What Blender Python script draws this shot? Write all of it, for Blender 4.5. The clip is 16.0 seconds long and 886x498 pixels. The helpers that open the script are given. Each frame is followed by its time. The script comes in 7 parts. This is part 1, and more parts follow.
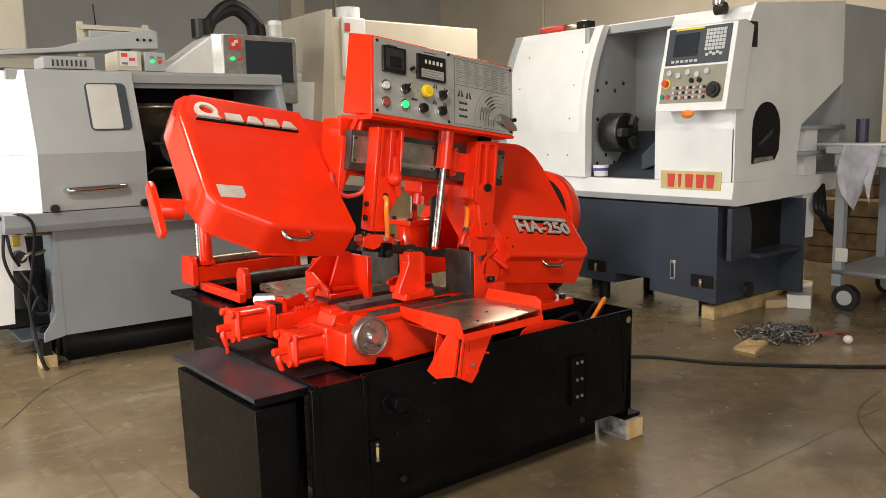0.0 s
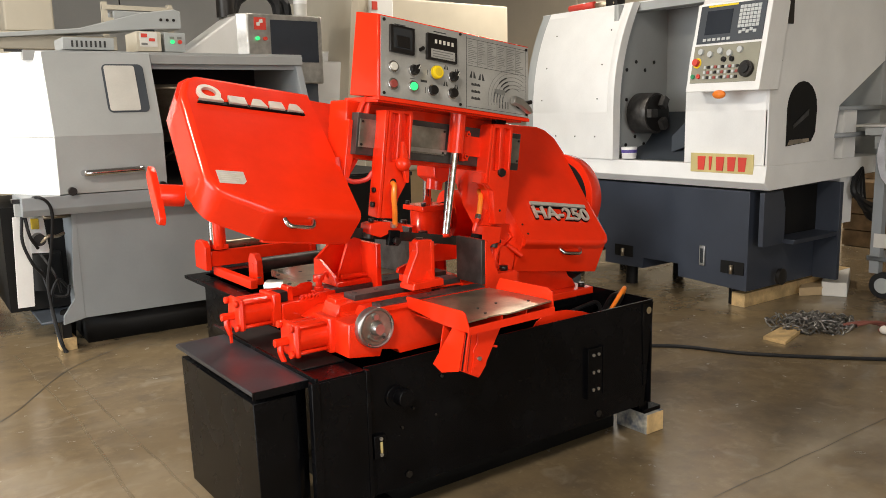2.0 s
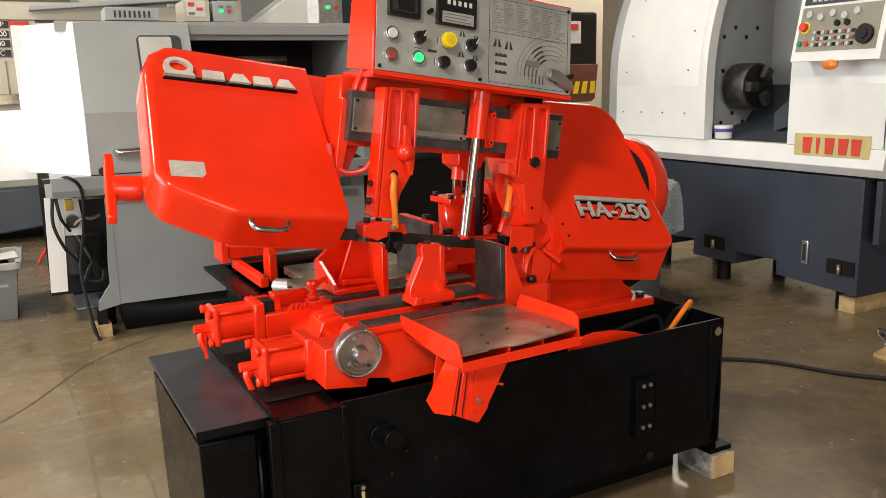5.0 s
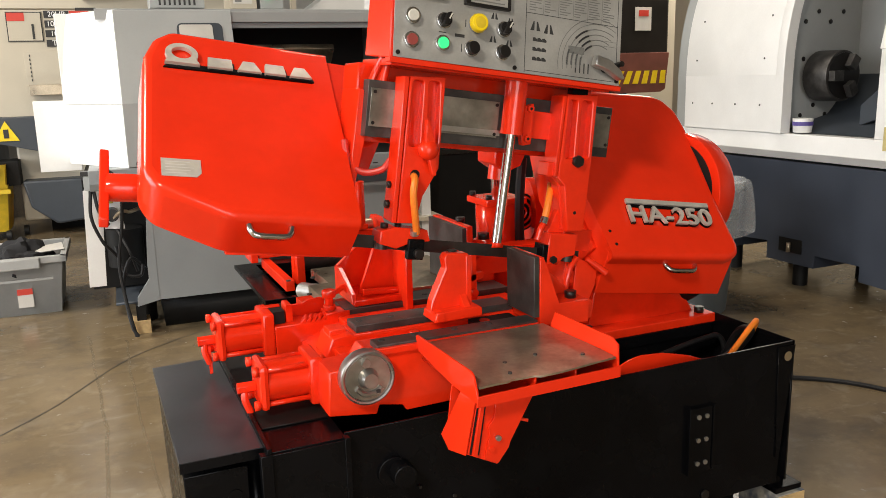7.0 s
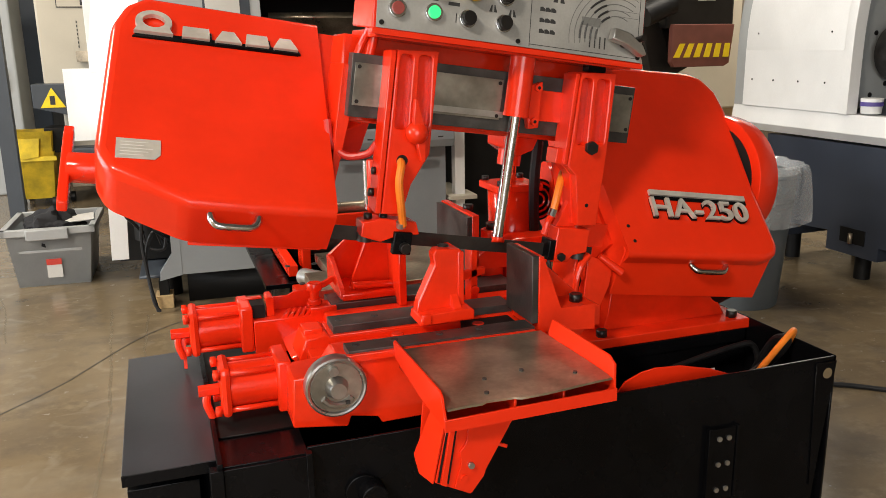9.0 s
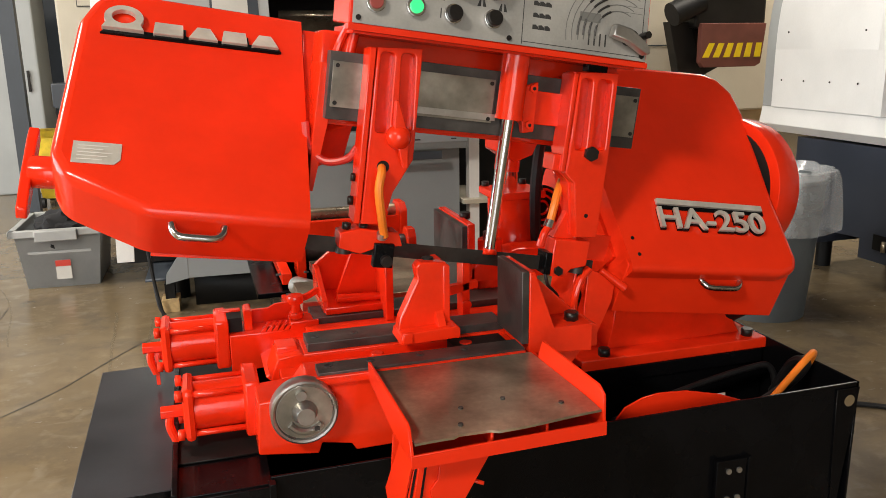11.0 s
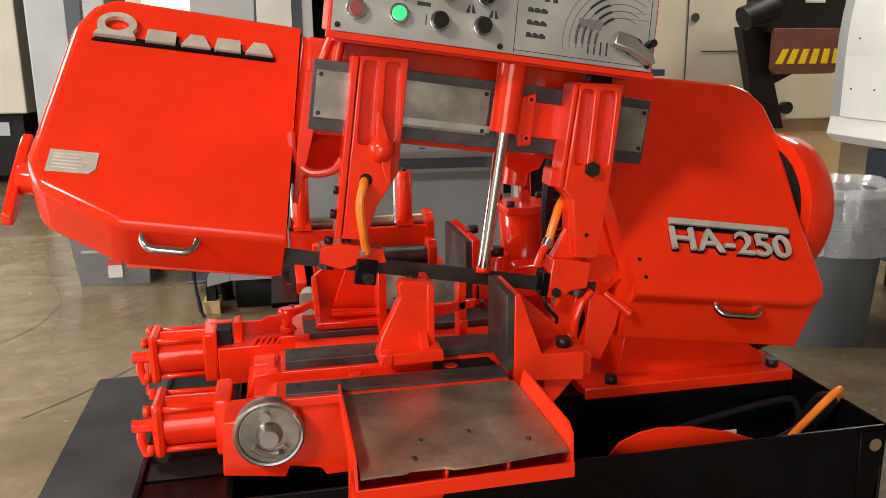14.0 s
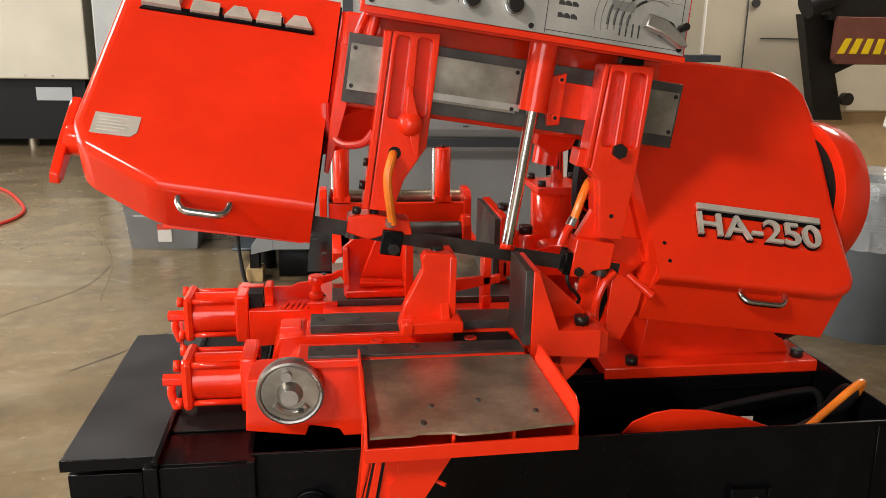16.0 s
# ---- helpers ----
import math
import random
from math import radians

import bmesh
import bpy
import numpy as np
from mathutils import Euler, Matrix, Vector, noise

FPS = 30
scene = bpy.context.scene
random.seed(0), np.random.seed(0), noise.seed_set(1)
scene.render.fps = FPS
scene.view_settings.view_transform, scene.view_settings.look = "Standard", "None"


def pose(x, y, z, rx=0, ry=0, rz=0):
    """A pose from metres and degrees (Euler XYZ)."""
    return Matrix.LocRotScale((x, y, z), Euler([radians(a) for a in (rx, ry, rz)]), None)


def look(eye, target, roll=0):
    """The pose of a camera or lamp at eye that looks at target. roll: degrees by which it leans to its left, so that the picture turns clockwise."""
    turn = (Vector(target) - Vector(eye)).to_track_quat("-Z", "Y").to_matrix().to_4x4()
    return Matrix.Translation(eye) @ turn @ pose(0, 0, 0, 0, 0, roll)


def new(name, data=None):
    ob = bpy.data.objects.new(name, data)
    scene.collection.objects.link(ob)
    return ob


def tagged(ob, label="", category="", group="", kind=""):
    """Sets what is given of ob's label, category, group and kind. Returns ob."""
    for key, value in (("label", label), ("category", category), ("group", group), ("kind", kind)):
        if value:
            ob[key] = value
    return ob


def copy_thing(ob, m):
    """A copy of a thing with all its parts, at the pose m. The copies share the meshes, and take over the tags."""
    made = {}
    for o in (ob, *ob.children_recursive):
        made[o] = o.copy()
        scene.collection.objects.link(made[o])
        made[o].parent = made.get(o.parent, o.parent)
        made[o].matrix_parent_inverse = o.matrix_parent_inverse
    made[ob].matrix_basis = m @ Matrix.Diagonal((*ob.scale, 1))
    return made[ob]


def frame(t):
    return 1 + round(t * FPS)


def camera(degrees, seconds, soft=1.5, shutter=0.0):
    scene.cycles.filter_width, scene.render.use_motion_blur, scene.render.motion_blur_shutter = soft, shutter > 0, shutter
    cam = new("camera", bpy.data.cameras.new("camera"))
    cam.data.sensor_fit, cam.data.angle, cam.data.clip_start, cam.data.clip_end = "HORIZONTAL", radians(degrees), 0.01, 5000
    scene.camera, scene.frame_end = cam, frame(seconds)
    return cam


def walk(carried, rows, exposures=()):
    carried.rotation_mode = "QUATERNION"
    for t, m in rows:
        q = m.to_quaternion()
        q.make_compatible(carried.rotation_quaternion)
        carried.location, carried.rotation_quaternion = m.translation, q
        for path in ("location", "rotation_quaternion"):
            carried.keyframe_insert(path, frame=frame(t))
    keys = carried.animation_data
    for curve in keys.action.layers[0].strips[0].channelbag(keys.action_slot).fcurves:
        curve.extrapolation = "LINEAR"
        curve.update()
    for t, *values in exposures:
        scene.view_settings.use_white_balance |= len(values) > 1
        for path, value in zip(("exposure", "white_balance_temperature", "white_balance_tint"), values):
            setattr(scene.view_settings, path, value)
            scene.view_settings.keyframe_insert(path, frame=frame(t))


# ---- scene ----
cam = camera(56.80, 16.0, 0.6)
PATH = [
    (0, (-1.3723, -1.9394, 1.2084), (-0.1387, -0.3920, 0.9190), -1.23),
    (0.5, (-1.3727, -1.9365, 1.2081), (-0.1409, -0.3893, 0.9102), -1.18),
    (1, (-1.3558, -1.9277, 1.2068), (-0.1293, -0.3790, 0.8953), -1.26),
    (1.5, (-1.3101, -1.9124, 1.2079), (-0.1082, -0.3472, 0.8828), -1.30),
    (2, (-1.2496, -1.9116, 1.2188), (-0.0890, -0.3181, 0.8820), -1.30),
    (2.5, (-1.2007, -1.9075, 1.2161), (-0.0795, -0.2879, 0.8700), -1.23),
    (3, (-1.1312, -1.8543, 1.2114), (-0.0375, -0.2192, 0.8502), -2.00),
    (5.5, (-0.7064, -1.6562, 1.2276), (0.1733, 0.0933, 0.8208), -1.24),
    (6, (-0.6639, -1.6367, 1.2237), (0.1633, 0.1366, 0.8102), -1.41),
    (6.5, (-0.6185, -1.5832, 1.2218), (0.1818, 0.2014, 0.8037), -1.52),
    (7, (-0.5668, -1.5085, 1.2215), (0.2131, 0.2854, 0.8043), -1.48),
    (7.5, (-0.5236, -1.4562, 1.2224), (0.2294, 0.3467, 0.7953), -1.44),
    (8, (-0.4654, -1.4143, 1.2191), (0.2491, 0.3959, 0.7580), -1.13),
    (8.5, (-0.4006, -1.3932, 1.2271), (0.2689, 0.4297, 0.7485), -0.92),
    (11, (-0.2198, -1.2895, 1.2202), (0.3420, 0.5685, 0.7382), -0.85),
    (11.5, (-0.1938, -1.2398, 1.2177), (0.3570, 0.6239, 0.7451), -0.72),
    (12, (-0.1712, -1.2218, 1.2177), (0.3682, 0.6476, 0.7546), -0.93),
    (12.5, (-0.1449, -1.2252, 1.2237), (0.3818, 0.6490, 0.7654), -1.33),
    (13, (-0.0994, -1.2342, 1.2266), (0.3981, 0.6471, 0.7647), -1.00),
    (13.5, (-0.0633, -1.2428, 1.2288), (0.3841, 0.6493, 0.7597), -1.01),
    (14, (-0.0346, -1.2542, 1.2261), (0.3492, 0.6513, 0.7552), -0.65),
    (14.5, (-0.0209, -1.2649, 1.2252), (0.3131, 0.6489, 0.7499), -0.11),
    (15, (-0.0116, -1.2797, 1.2257), (0.2809, 0.6369, 0.7347), 0.25),
    (15.5, (-0.0001, -1.2946, 1.2251), (0.2687, 0.6207, 0.7155), 0.67),
    (16, (0.0062, -1.2972, 1.2233), (0.2698, 0.6164, 0.7048), 1.01),
]
walk(cam, [(t, look(eye, target, roll)) for t, eye, target, roll in PATH])

# ---- world and light ----
world = bpy.data.worlds.new("world")
scene.world = world
world.use_nodes = True
wn = world.node_tree.nodes
sky = wn.new("ShaderNodeTexSky")
sky.sky_type, sky.sun_disc = "NISHITA", False
sky.sun_elevation, sky.sun_rotation = radians(40), radians(250)
world.node_tree.links.new(sky.outputs[0], wn["Background"].inputs[0])
wn["Background"].inputs[1].default_value = 0.10


def area(name, eye, target, sx, sy, watts, colour):
    d = bpy.data.lights.new(name, "AREA")
    d.shape, d.size, d.size_y, d.energy, d.color = "RECTANGLE", sx, sy, watts, colour
    ob = new(name, d)
    ob.matrix_world = look(eye, target)
    return ob


area("door_daylight", (-6.85, 2.0, 1.9), (0, 2.0, 1.5), 5.0, 3.4, 365, (0.93, 0.97, 1.0))
area("front_door_daylight", (-2.0, -6.85, 1.9), (0, 0, 1.2), 4.0, 3.4, 180, (1.0, 0.98, 0.95))
# lamps out of view: first placed by the saw's shadow, others added as fill
LAMPS = [(-3.4, -2.8, 405), (-3.4, 3.0, 250), (1.6, 2.4, 50), (5.5, 4.6, 240)]
for lx, ly, lw in LAMPS:
    area("unseen_lamp_light", (lx, ly, 4.28), (lx, ly + 0.001, 0), 1.0, 1.0, lw, (1.0, 0.91, 0.78))

# ---- materials ----


def mat(name, col, rough=0.5, metal=0.0, var=0.12, scale=6.0, fine=0.05, bump=0.0, bscale=120.0, coat=0.0, rvar=0.1, second=None, emit=None, rand=0.0, spec=0.5):
    m = bpy.data.materials.new(name)
    m.use_nodes = True
    n, l = m.node_tree.nodes, m.node_tree.links
    b = n["Principled BSDF"]
    b.inputs["Metallic"].default_value = metal
    b.inputs["Specular IOR Level"].default_value = spec
    b.inputs["Coat Weight"].default_value = coat
    b.inputs["Coat Roughness"].default_value = 0.06
    geo = n.new("ShaderNodeTexCoord")
    t1 = n.new("ShaderNodeTexNoise")
    t1.inputs["Scale"].default_value, t1.inputs["Detail"].default_value = scale, 5
    t2 = n.new("ShaderNodeTexNoise")
    t2.inputs["Scale"].default_value, t2.inputs["Detail"].default_value = bscale, 3
    for t in (t1, t2):
        l.new(geo.outputs["Object"], t.inputs["Vector"])
    mix = n.new("ShaderNodeMix")
    mix.data_type = "RGBA"
    dark = tuple(c * (1 - var) for c in col)
    lite = second or tuple(min(1, c * (1 + var)) for c in col)
    mix.inputs[6].default_value, mix.inputs[7].default_value = (*dark, 1), (*lite, 1)
    ramp = n.new("ShaderNodeMapRange")
    ramp.inputs[1].default_value, ramp.inputs[2].default_value = 0.35, 0.68
    l.new(t1.outputs["Fac"], ramp.inputs[0])
    l.new(ramp.outputs[0], mix.inputs[0])
    mul = n.new("ShaderNodeMix")
    mul.data_type, mul.blend_type = "RGBA", "MULTIPLY"
    mul.inputs[0].default_value = 1.0
    fr = n.new("ShaderNodeMapRange")
    fr.inputs[3].default_value, fr.inputs[4].default_value = 1 - fine, 1 + fine
    l.new(t2.outputs["Fac"], fr.inputs[0])
    l.new(mix.outputs[2], mul.inputs[6])
    l.new(fr.outputs[0], mul.inputs[7])
    out = mul.outputs[2]
    if rand:
        oi = n.new("ShaderNodeObjectInfo")
        rr = n.new("ShaderNodeMapRange")
        rr.inputs[3].default_value, rr.inputs[4].default_value = 1 - rand, 1 + rand
        l.new(oi.outputs["Random"], rr.inputs[0])
        m2 = n.new("ShaderNodeMix")
        m2.data_type, m2.blend_type = "RGBA", "MULTIPLY"
        m2.inputs[0].default_value = 1.0
        l.new(out, m2.inputs[6])
        l.new(rr.outputs[0], m2.inputs[7])
        out = m2.outputs[2]
    l.new(out, b.inputs["Base Color"])
    ro = n.new("ShaderNodeMapRange")
    ro.inputs[3].default_value, ro.inputs[4].default_value = max(0.02, rough - rvar), min(1, rough + rvar)
    l.new(t1.outputs["Fac"], ro.inputs[0])
    l.new(ro.outputs[0], b.inputs["Roughness"])
    if bump:
        bp = n.new("ShaderNodeBump")
        bp.inputs["Strength"].default_value, bp.inputs["Distance"].default_value = bump, 0.002
        l.new(t2.outputs["Fac"], bp.inputs["Height"])
        l.new(bp.outputs[0], b.inputs["Normal"])
    if emit:
        b.inputs["Emission Color"].default_value = (*emit[:3], 1)
        b.inputs["Emission Strength"].default_value = emit[3]
    return m


RED = mat("red_enamel", (0.80, 0.030, 0.0062), 0.16, 0, 0.05, 9, 0.03, 0.04, 45, rvar=0.06, spec=0.42)
REDC = mat("red_painted_casting", (0.79, 0.030, 0.0062), 0.14, 0, 0.08, 14, 0.05, 0.22, 85, rvar=0.06, spec=0.5)
BLACK = mat("black_enamel", (0.0035, 0.0035, 0.0042), 0.26, 0, 0.3, 7, 0.1, 0.06, 50, spec=0.13)
# satin lid black, lifted blue-grey to paint in the daylight sheen
SATIN = mat("satin_lid_sheen_paint", (0.026, 0.028, 0.034), 0.36, 0, 0.25, 7, 0.1, 0.06, 50, spec=0.55)
STEEL = mat("worn_steel_plate", (0.36, 0.30, 0.22), 0.32, 0.8, 0.42, 7, 0.28, 0.10, 90, rvar=0.16)
DSTEEL = mat("dark_oiled_steel", (0.075, 0.07, 0.066), 0.42, 0.6, 0.35, 16, 0.15, 0.15, 120, rvar=0.15)
BLADEM = mat("dark_blade_steel", (0.035, 0.030, 0.026), 0.38, 0.5, 0.35, 20, 0.15, 0.1, 120)
HWM = mat("turned_handwheel_steel", (0.40, 0.39, 0.375), 0.30, 0.9, 0.15, 18, 0.08, 0.05, 200)
GALV = mat("scuffed_zinc_plate", (0.29, 0.275, 0.235), 0.36, 0.75, 0.40, 9, 0.25, 0.12, 60, rvar=0.16)
CHROME = mat("chrome", (0.62, 0.62, 0.63), 0.14, 1.0, 0.06, 20, 0.02, 0, rvar=0.05)
ALU = mat("cast_aluminium", (0.52, 0.51, 0.49), 0.35, 0.9, 0.15, 18, 0.08, 0.1, 200)
PANEL = mat("brushed_panel", (0.40, 0.395, 0.375), 0.45, 0.35, 0.16, 10, 0.1, 0.06, 220, rvar=0.12)
INK = mat("black_print", (0.03, 0.03, 0.03), 0.6, 0, 0.1)
INKG = mat("grey_print", (0.17, 0.17, 0.16), 0.6, 0, 0.1)
BOLT = mat("black_oxide_bolt", (0.018, 0.016, 0.015), 0.35, 0.4, 0.2)
RUBBER = mat("black_rubber", (0.010, 0.010, 0.011), 0.5, 0, 0.2, 20, spec=0.3)
ORANGE = mat("orange_hose", (0.85, 0.22, 0.02), 0.35, 0, 0.1, 20, coat=0.2)
YELLOW = mat("yellow_plastic", (0.85, 0.62, 0.01), 0.35, 0, 0.06, 20)
YELP = mat("scuffed_yellow_plastic", (0.62, 0.44, 0.02), 0.5, 0, 0.25, 9, 0.1)
GREEN = mat("green_lamp", (0.03, 0.55, 0.16), 0.2, 0, 0.05, emit=(0.05, 0.9, 0.25, 0.9))
REDBTN = mat("dull_red_plastic", (0.30, 0.06, 0.05), 0.4, 0, 0.08)
WHITEBTN = mat("milky_plastic", (0.62, 0.60, 0.54), 0.4, 0, 0.05)
SILVER = mat("polished_letter_metal", (0.60, 0.57, 0.51), 0.36, 0.35, 0.12, 25, 0.08, 0.1, 120)
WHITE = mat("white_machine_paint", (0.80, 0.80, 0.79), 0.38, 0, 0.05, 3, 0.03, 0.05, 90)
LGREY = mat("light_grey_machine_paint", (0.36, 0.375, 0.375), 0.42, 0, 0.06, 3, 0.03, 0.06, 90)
MGREY = mat("mid_grey_machine_paint", (0.265, 0.285, 0.30), 0.42, 0, 0.07, 3, 0.03, 0.06, 90)
SLATE = mat("slate_blue_machine_paint", (0.032, 0.039, 0.056), 0.40, 0, 0.10, 3, 0.05, 0.08, 90)
DGREY = mat("slate_grey_machine_paint", (0.044, 0.053, 0.066), 0.45, 0, 0.1, 4, 0.04, 0.06, 90)
BEIGE = mat("beige_machine_paint", (0.53, 0.48, 0.385), 0.45, 0, 0.06, 2, 0.03, 0.05, 90)
# near-black paint for shade in openings and under things, and for black parts
DARK = mat("shade_and_black_paint", (0.005, 0.0047, 0.0045), 0.6, 0.0, 0.3, 6, spec=0.25)
GLASS = mat("dark_window_glass", (0.03, 0.032, 0.035), 0.06, 0, 0.1, 4, rvar=0.02)
FROST = mat("milky_window_pane", (0.55, 0.54, 0.50), 0.35, 0, 0.08, 4)
WALL = mat("painted_block_wall", (0.60, 0.53, 0.42), 0.85, 0, 0.07, 1.2, 0.04, 0.15, 40)
WALLG = mat("grey_sheet_wall", (0.42, 0.42, 0.41), 0.7, 0, 0.08, 1.0, 0.04, 0.1, 40)
# colour of the unseen roof, set dark to limit bounced light
CEIL = mat("unseen_dark_roof", (0.20, 0.19, 0.17), 0.9, 0, 0.08, 1)
WOOD = mat("sawn_pine", (0.52, 0.36, 0.17), 0.75, 0, 0.25, 14, 0.15, 0.3, 90)
WOODG = mat("painted_grey_wood", (0.15, 0.18, 0.24), 0.7, 0, 0.5, 22, 0.2, 0.3, 90, second=(0.42, 0.40, 0.34))
# crate wood painted darker than the pine, for the dim light on it
WOODD = mat("dimmed_crate_wood", (0.22, 0.145, 0.075), 0.8, 0, 0.3, 12, 0.15, 0.3, 90)
CARD = mat("cardboard", (0.45, 0.33, 0.19), 0.85, 0, 0.1, 5, 0.05)
PAPER = mat("white_card", (0.66, 0.64, 0.60), 0.8, 0, 0.06, 5)
TUBM = mat("grey_tote_plastic", (0.37, 0.375, 0.37), 0.5, 0, 0.08, 5, 0.04, 0.1, 60)
CLOTH = mat("black_cloth", (0.012, 0.012, 0.014), 0.95, 0, 0.2, 14)
RAG = mat("pale_rag", (0.72, 0.72, 0.76), 0.9, 0, 0.12, 14, 0.06)
CHAINM = mat("chain_steel", (0.22, 0.21, 0.20), 0.4, 0.9, 0.2, 30)
GOLD = mat("brass_sign", (0.60, 0.50, 0.22), 0.45, 0.3, 0.08, 6)
SIGNRED = mat("sign_red", (0.62, 0.05, 0.03), 0.5, 0, 0.05)
BAGM = mat("clear_bin_bag", (0.62, 0.64, 0.65), 0.12, 0, 0.2, 9, 0.1, 0.6, 14, spec=0.8)
BAGM.node_tree.nodes["Principled BSDF"].inputs["Alpha"].default_value = 0.34
BIN = mat("blue_grey_bin_plastic", (0.095, 0.107, 0.112), 0.5, 0, 0.08, 6)
BROWN = mat("brown_guard", (0.17, 0.055, 0.04), 0.5, 0, 0.15, 6)
SCREEN = mat("dark_screen", (0.03, 0.035, 0.045), 0.12, 0, 0.1, 4, rvar=0.03)
OLIVE = mat("olive_key_panel", (0.27, 0.26, 0.20), 0.5, 0, 0.06, 8)
KEY = mat("pale_keys", (0.50, 0.52, 0.52), 0.5, 0, 0.04)
DOORRED = mat("red_hose_rubber", (0.55, 0.03, 0.02), 0.4, 0, 0.1)


def concrete():
    m = mat("polished_concrete", (0.20, 0.165, 0.12), 0.30, 0, 0.0, 1.0, 0.10, 0.06, 35, rvar=0.0)
    n, l = m.node_tree.nodes, m.node_tree.links
    b = n["Principled BSDF"]
    co = n.new("ShaderNodeTexCoord")
    prev = None
    for sc, dk, lo, hi in ((0.55, (0.250, 0.186, 0.106), 0.35, 0.7), (2.3, (0.118, 0.087, 0.052), 0.44, 0.70), (9.0, (0.285, 0.222, 0.138), 0.54, 0.78), (0.9, (0.078, 0.058, 0.038), 0.56, 0.70), (5.0, (0.115, 0.090, 0.062), 0.50, 0.68), (26.0, (0.29, 0.235, 0.155), 0.62, 0.75), (13.0, (0.10, 0.076, 0.05), 0.62, 0.74)):
        t = n.new("ShaderNodeTexNoise")
        t.inputs["Scale"].default_value, t.inputs["Detail"].default_value, t.inputs["Roughness"].default_value = sc, 8, 0.65
        l.new(co.outputs["Object"], t.inputs["Vector"])
        r = n.new("ShaderNodeMapRange")
        r.inputs[1].default_value, r.inputs[2].default_value, r.inputs[4].default_value = lo, hi, 0.75
        l.new(t.outputs["Fac"], r.inputs[0])
        mx = n.new("ShaderNodeMix")
        mx.data_type = "RGBA"
        l.new(r.outputs[0], mx.inputs[0])
        mx.inputs[7].default_value = (*dk, 1)
        if prev is None:
            mx.inputs[6].default_value = (0.175, 0.130, 0.076, 1)
        else:
            l.new(prev, mx.inputs[6])
        prev = mx.outputs[2]
        last = r
    for turn, sx, sy, dk, lo, hi, most in ((35, 0.9, 1.9, (0.33, 0.280, 0.205), 0.52, 0.76, 0.60), (-50, 1.3, 2.4, (0.085, 0.068, 0.050), 0.55, 0.76, 0.50), (70, 6.0, 9.0, (0.31, 0.265, 0.20), 0.58, 0.74, 0.40)):
        mp = n.new("ShaderNodeMapping")
        mp.inputs["Rotation"].default_value, mp.inputs["Scale"].default_value = (0, 0, radians(turn)), (sx, sy, 1)
        l.new(co.outputs["Object"], mp.inputs["Vector"])
        t = n.new("ShaderNodeTexNoise")
        t.inputs["Scale"].default_value, t.inputs["Detail"].default_value, t.inputs["Distortion"].default_value = 1.0, 9, 0.9
        l.new(mp.outputs[0], t.inputs["Vector"])
        r = n.new("ShaderNodeMapRange")
        r.inputs[1].default_value, r.inputs[2].default_value, r.inputs[4].default_value = lo, hi, most
        l.new(t.outputs["Fac"], r.inputs[0])
        mx = n.new("ShaderNodeMix")
        mx.data_type = "RGBA"
        l.new(r.outputs[0], mx.inputs[0])
        l.new(prev, mx.inputs[6])
        mx.inputs[7].default_value = (*dk, 1)
        prev = mx.outputs[2]
    l.new(prev, b.inputs["Base Color"])
    rr = n.new("ShaderNodeMapRange")
    rr.inputs[3].default_value, rr.inputs[4].default_value = 0.22, 0.42
    l.new(last.outputs[0], rr.inputs[0])
    l.new(rr.outputs[0], b.inputs["Roughness"])
    return m


CONC = concrete()

# ---- mesh helpers ----


def bev(bm, w, seg=2):
    if w:
        w *= 0.6 if w < 0.012 else 1.0
        bmesh.ops.remove_doubles(bm, verts=bm.verts, dist=1e-5)
        ed = [e for e in bm.edges if len(e.link_faces) == 2 and e.calc_face_angle(0) > 0.5]
        bmesh.ops.bevel(bm, geom=ed, offset=w, segments=seg, profile=0.5, affect="EDGES", clamp_overlap=True)
    return bm


def bx(x0, x1, y0, y1, z0, z1, w=0.0, into=None):
    bm = bmesh.new()
    bmesh.ops.create_cube(bm, size=1)
    for v in bm.verts:
        v.co = Vector(((x0 + x1) / 2 + v.co.x * (x1 - x0), (y0 + y1) / 2 + v.co.y * (y1 - y0), (z0 + z1) / 2 + v.co.z * (z1 - z0)))
    bev(bm, w)
    return add(into, bm)


def add(into, bm):
    if into is None:
        return bm
    me = bpy.data.meshes.new("tmp")
    bm.to_mesh(me)
    bm.free()
    into.from_mesh(me)
    bpy.data.meshes.remove(me)
    return into


def pr(pts, ax, d0, d1, w=0.0, into=None, shift=None, seg=2):
    """A polygon in the plane across axis ax, drawn out from d0 to d1; shift moves the far end sideways."""
    def P(p, d):
        return Vector((d, p[0], p[1])) if ax == "x" else Vector((p[0], d, p[1])) if ax == "y" else Vector((p[0], p[1], d))
    bm = bmesh.new()
    s = shift or (0, 0)
    a = [bm.verts.new(P(p, d0)) for p in pts]
    b = [bm.verts.new(P((p[0] + s[0], p[1] + s[1]), d1)) for p in pts]
    bm.faces.new(a), bm.faces.new(b[::-1])
    for i in range(len(pts)):
        j = (i + 1) % len(pts)
        bm.faces.new((a[j], a[i], b[i], b[j]))
    bmesh.ops.recalc_face_normals(bm, faces=bm.faces)
    bev(bm, w, seg)
    return add(into, bm)


def cy(p0, p1, r, seg=24, r2=None, into=None, w=0.0):
    p0, p1 = Vector(p0), Vector(p1)
    d = p1 - p0
    bm = bmesh.new()
    bmesh.ops.create_cone(bm, cap_ends=True, segments=seg, radius1=r, radius2=r if r2 is None else r2, depth=d.length)
    bev(bm, w, 2)
    bm.transform(Matrix.Translation((p0 + p1) / 2) @ d.to_track_quat("Z", "Y").to_matrix().to_4x4())
    return add(into, bm)


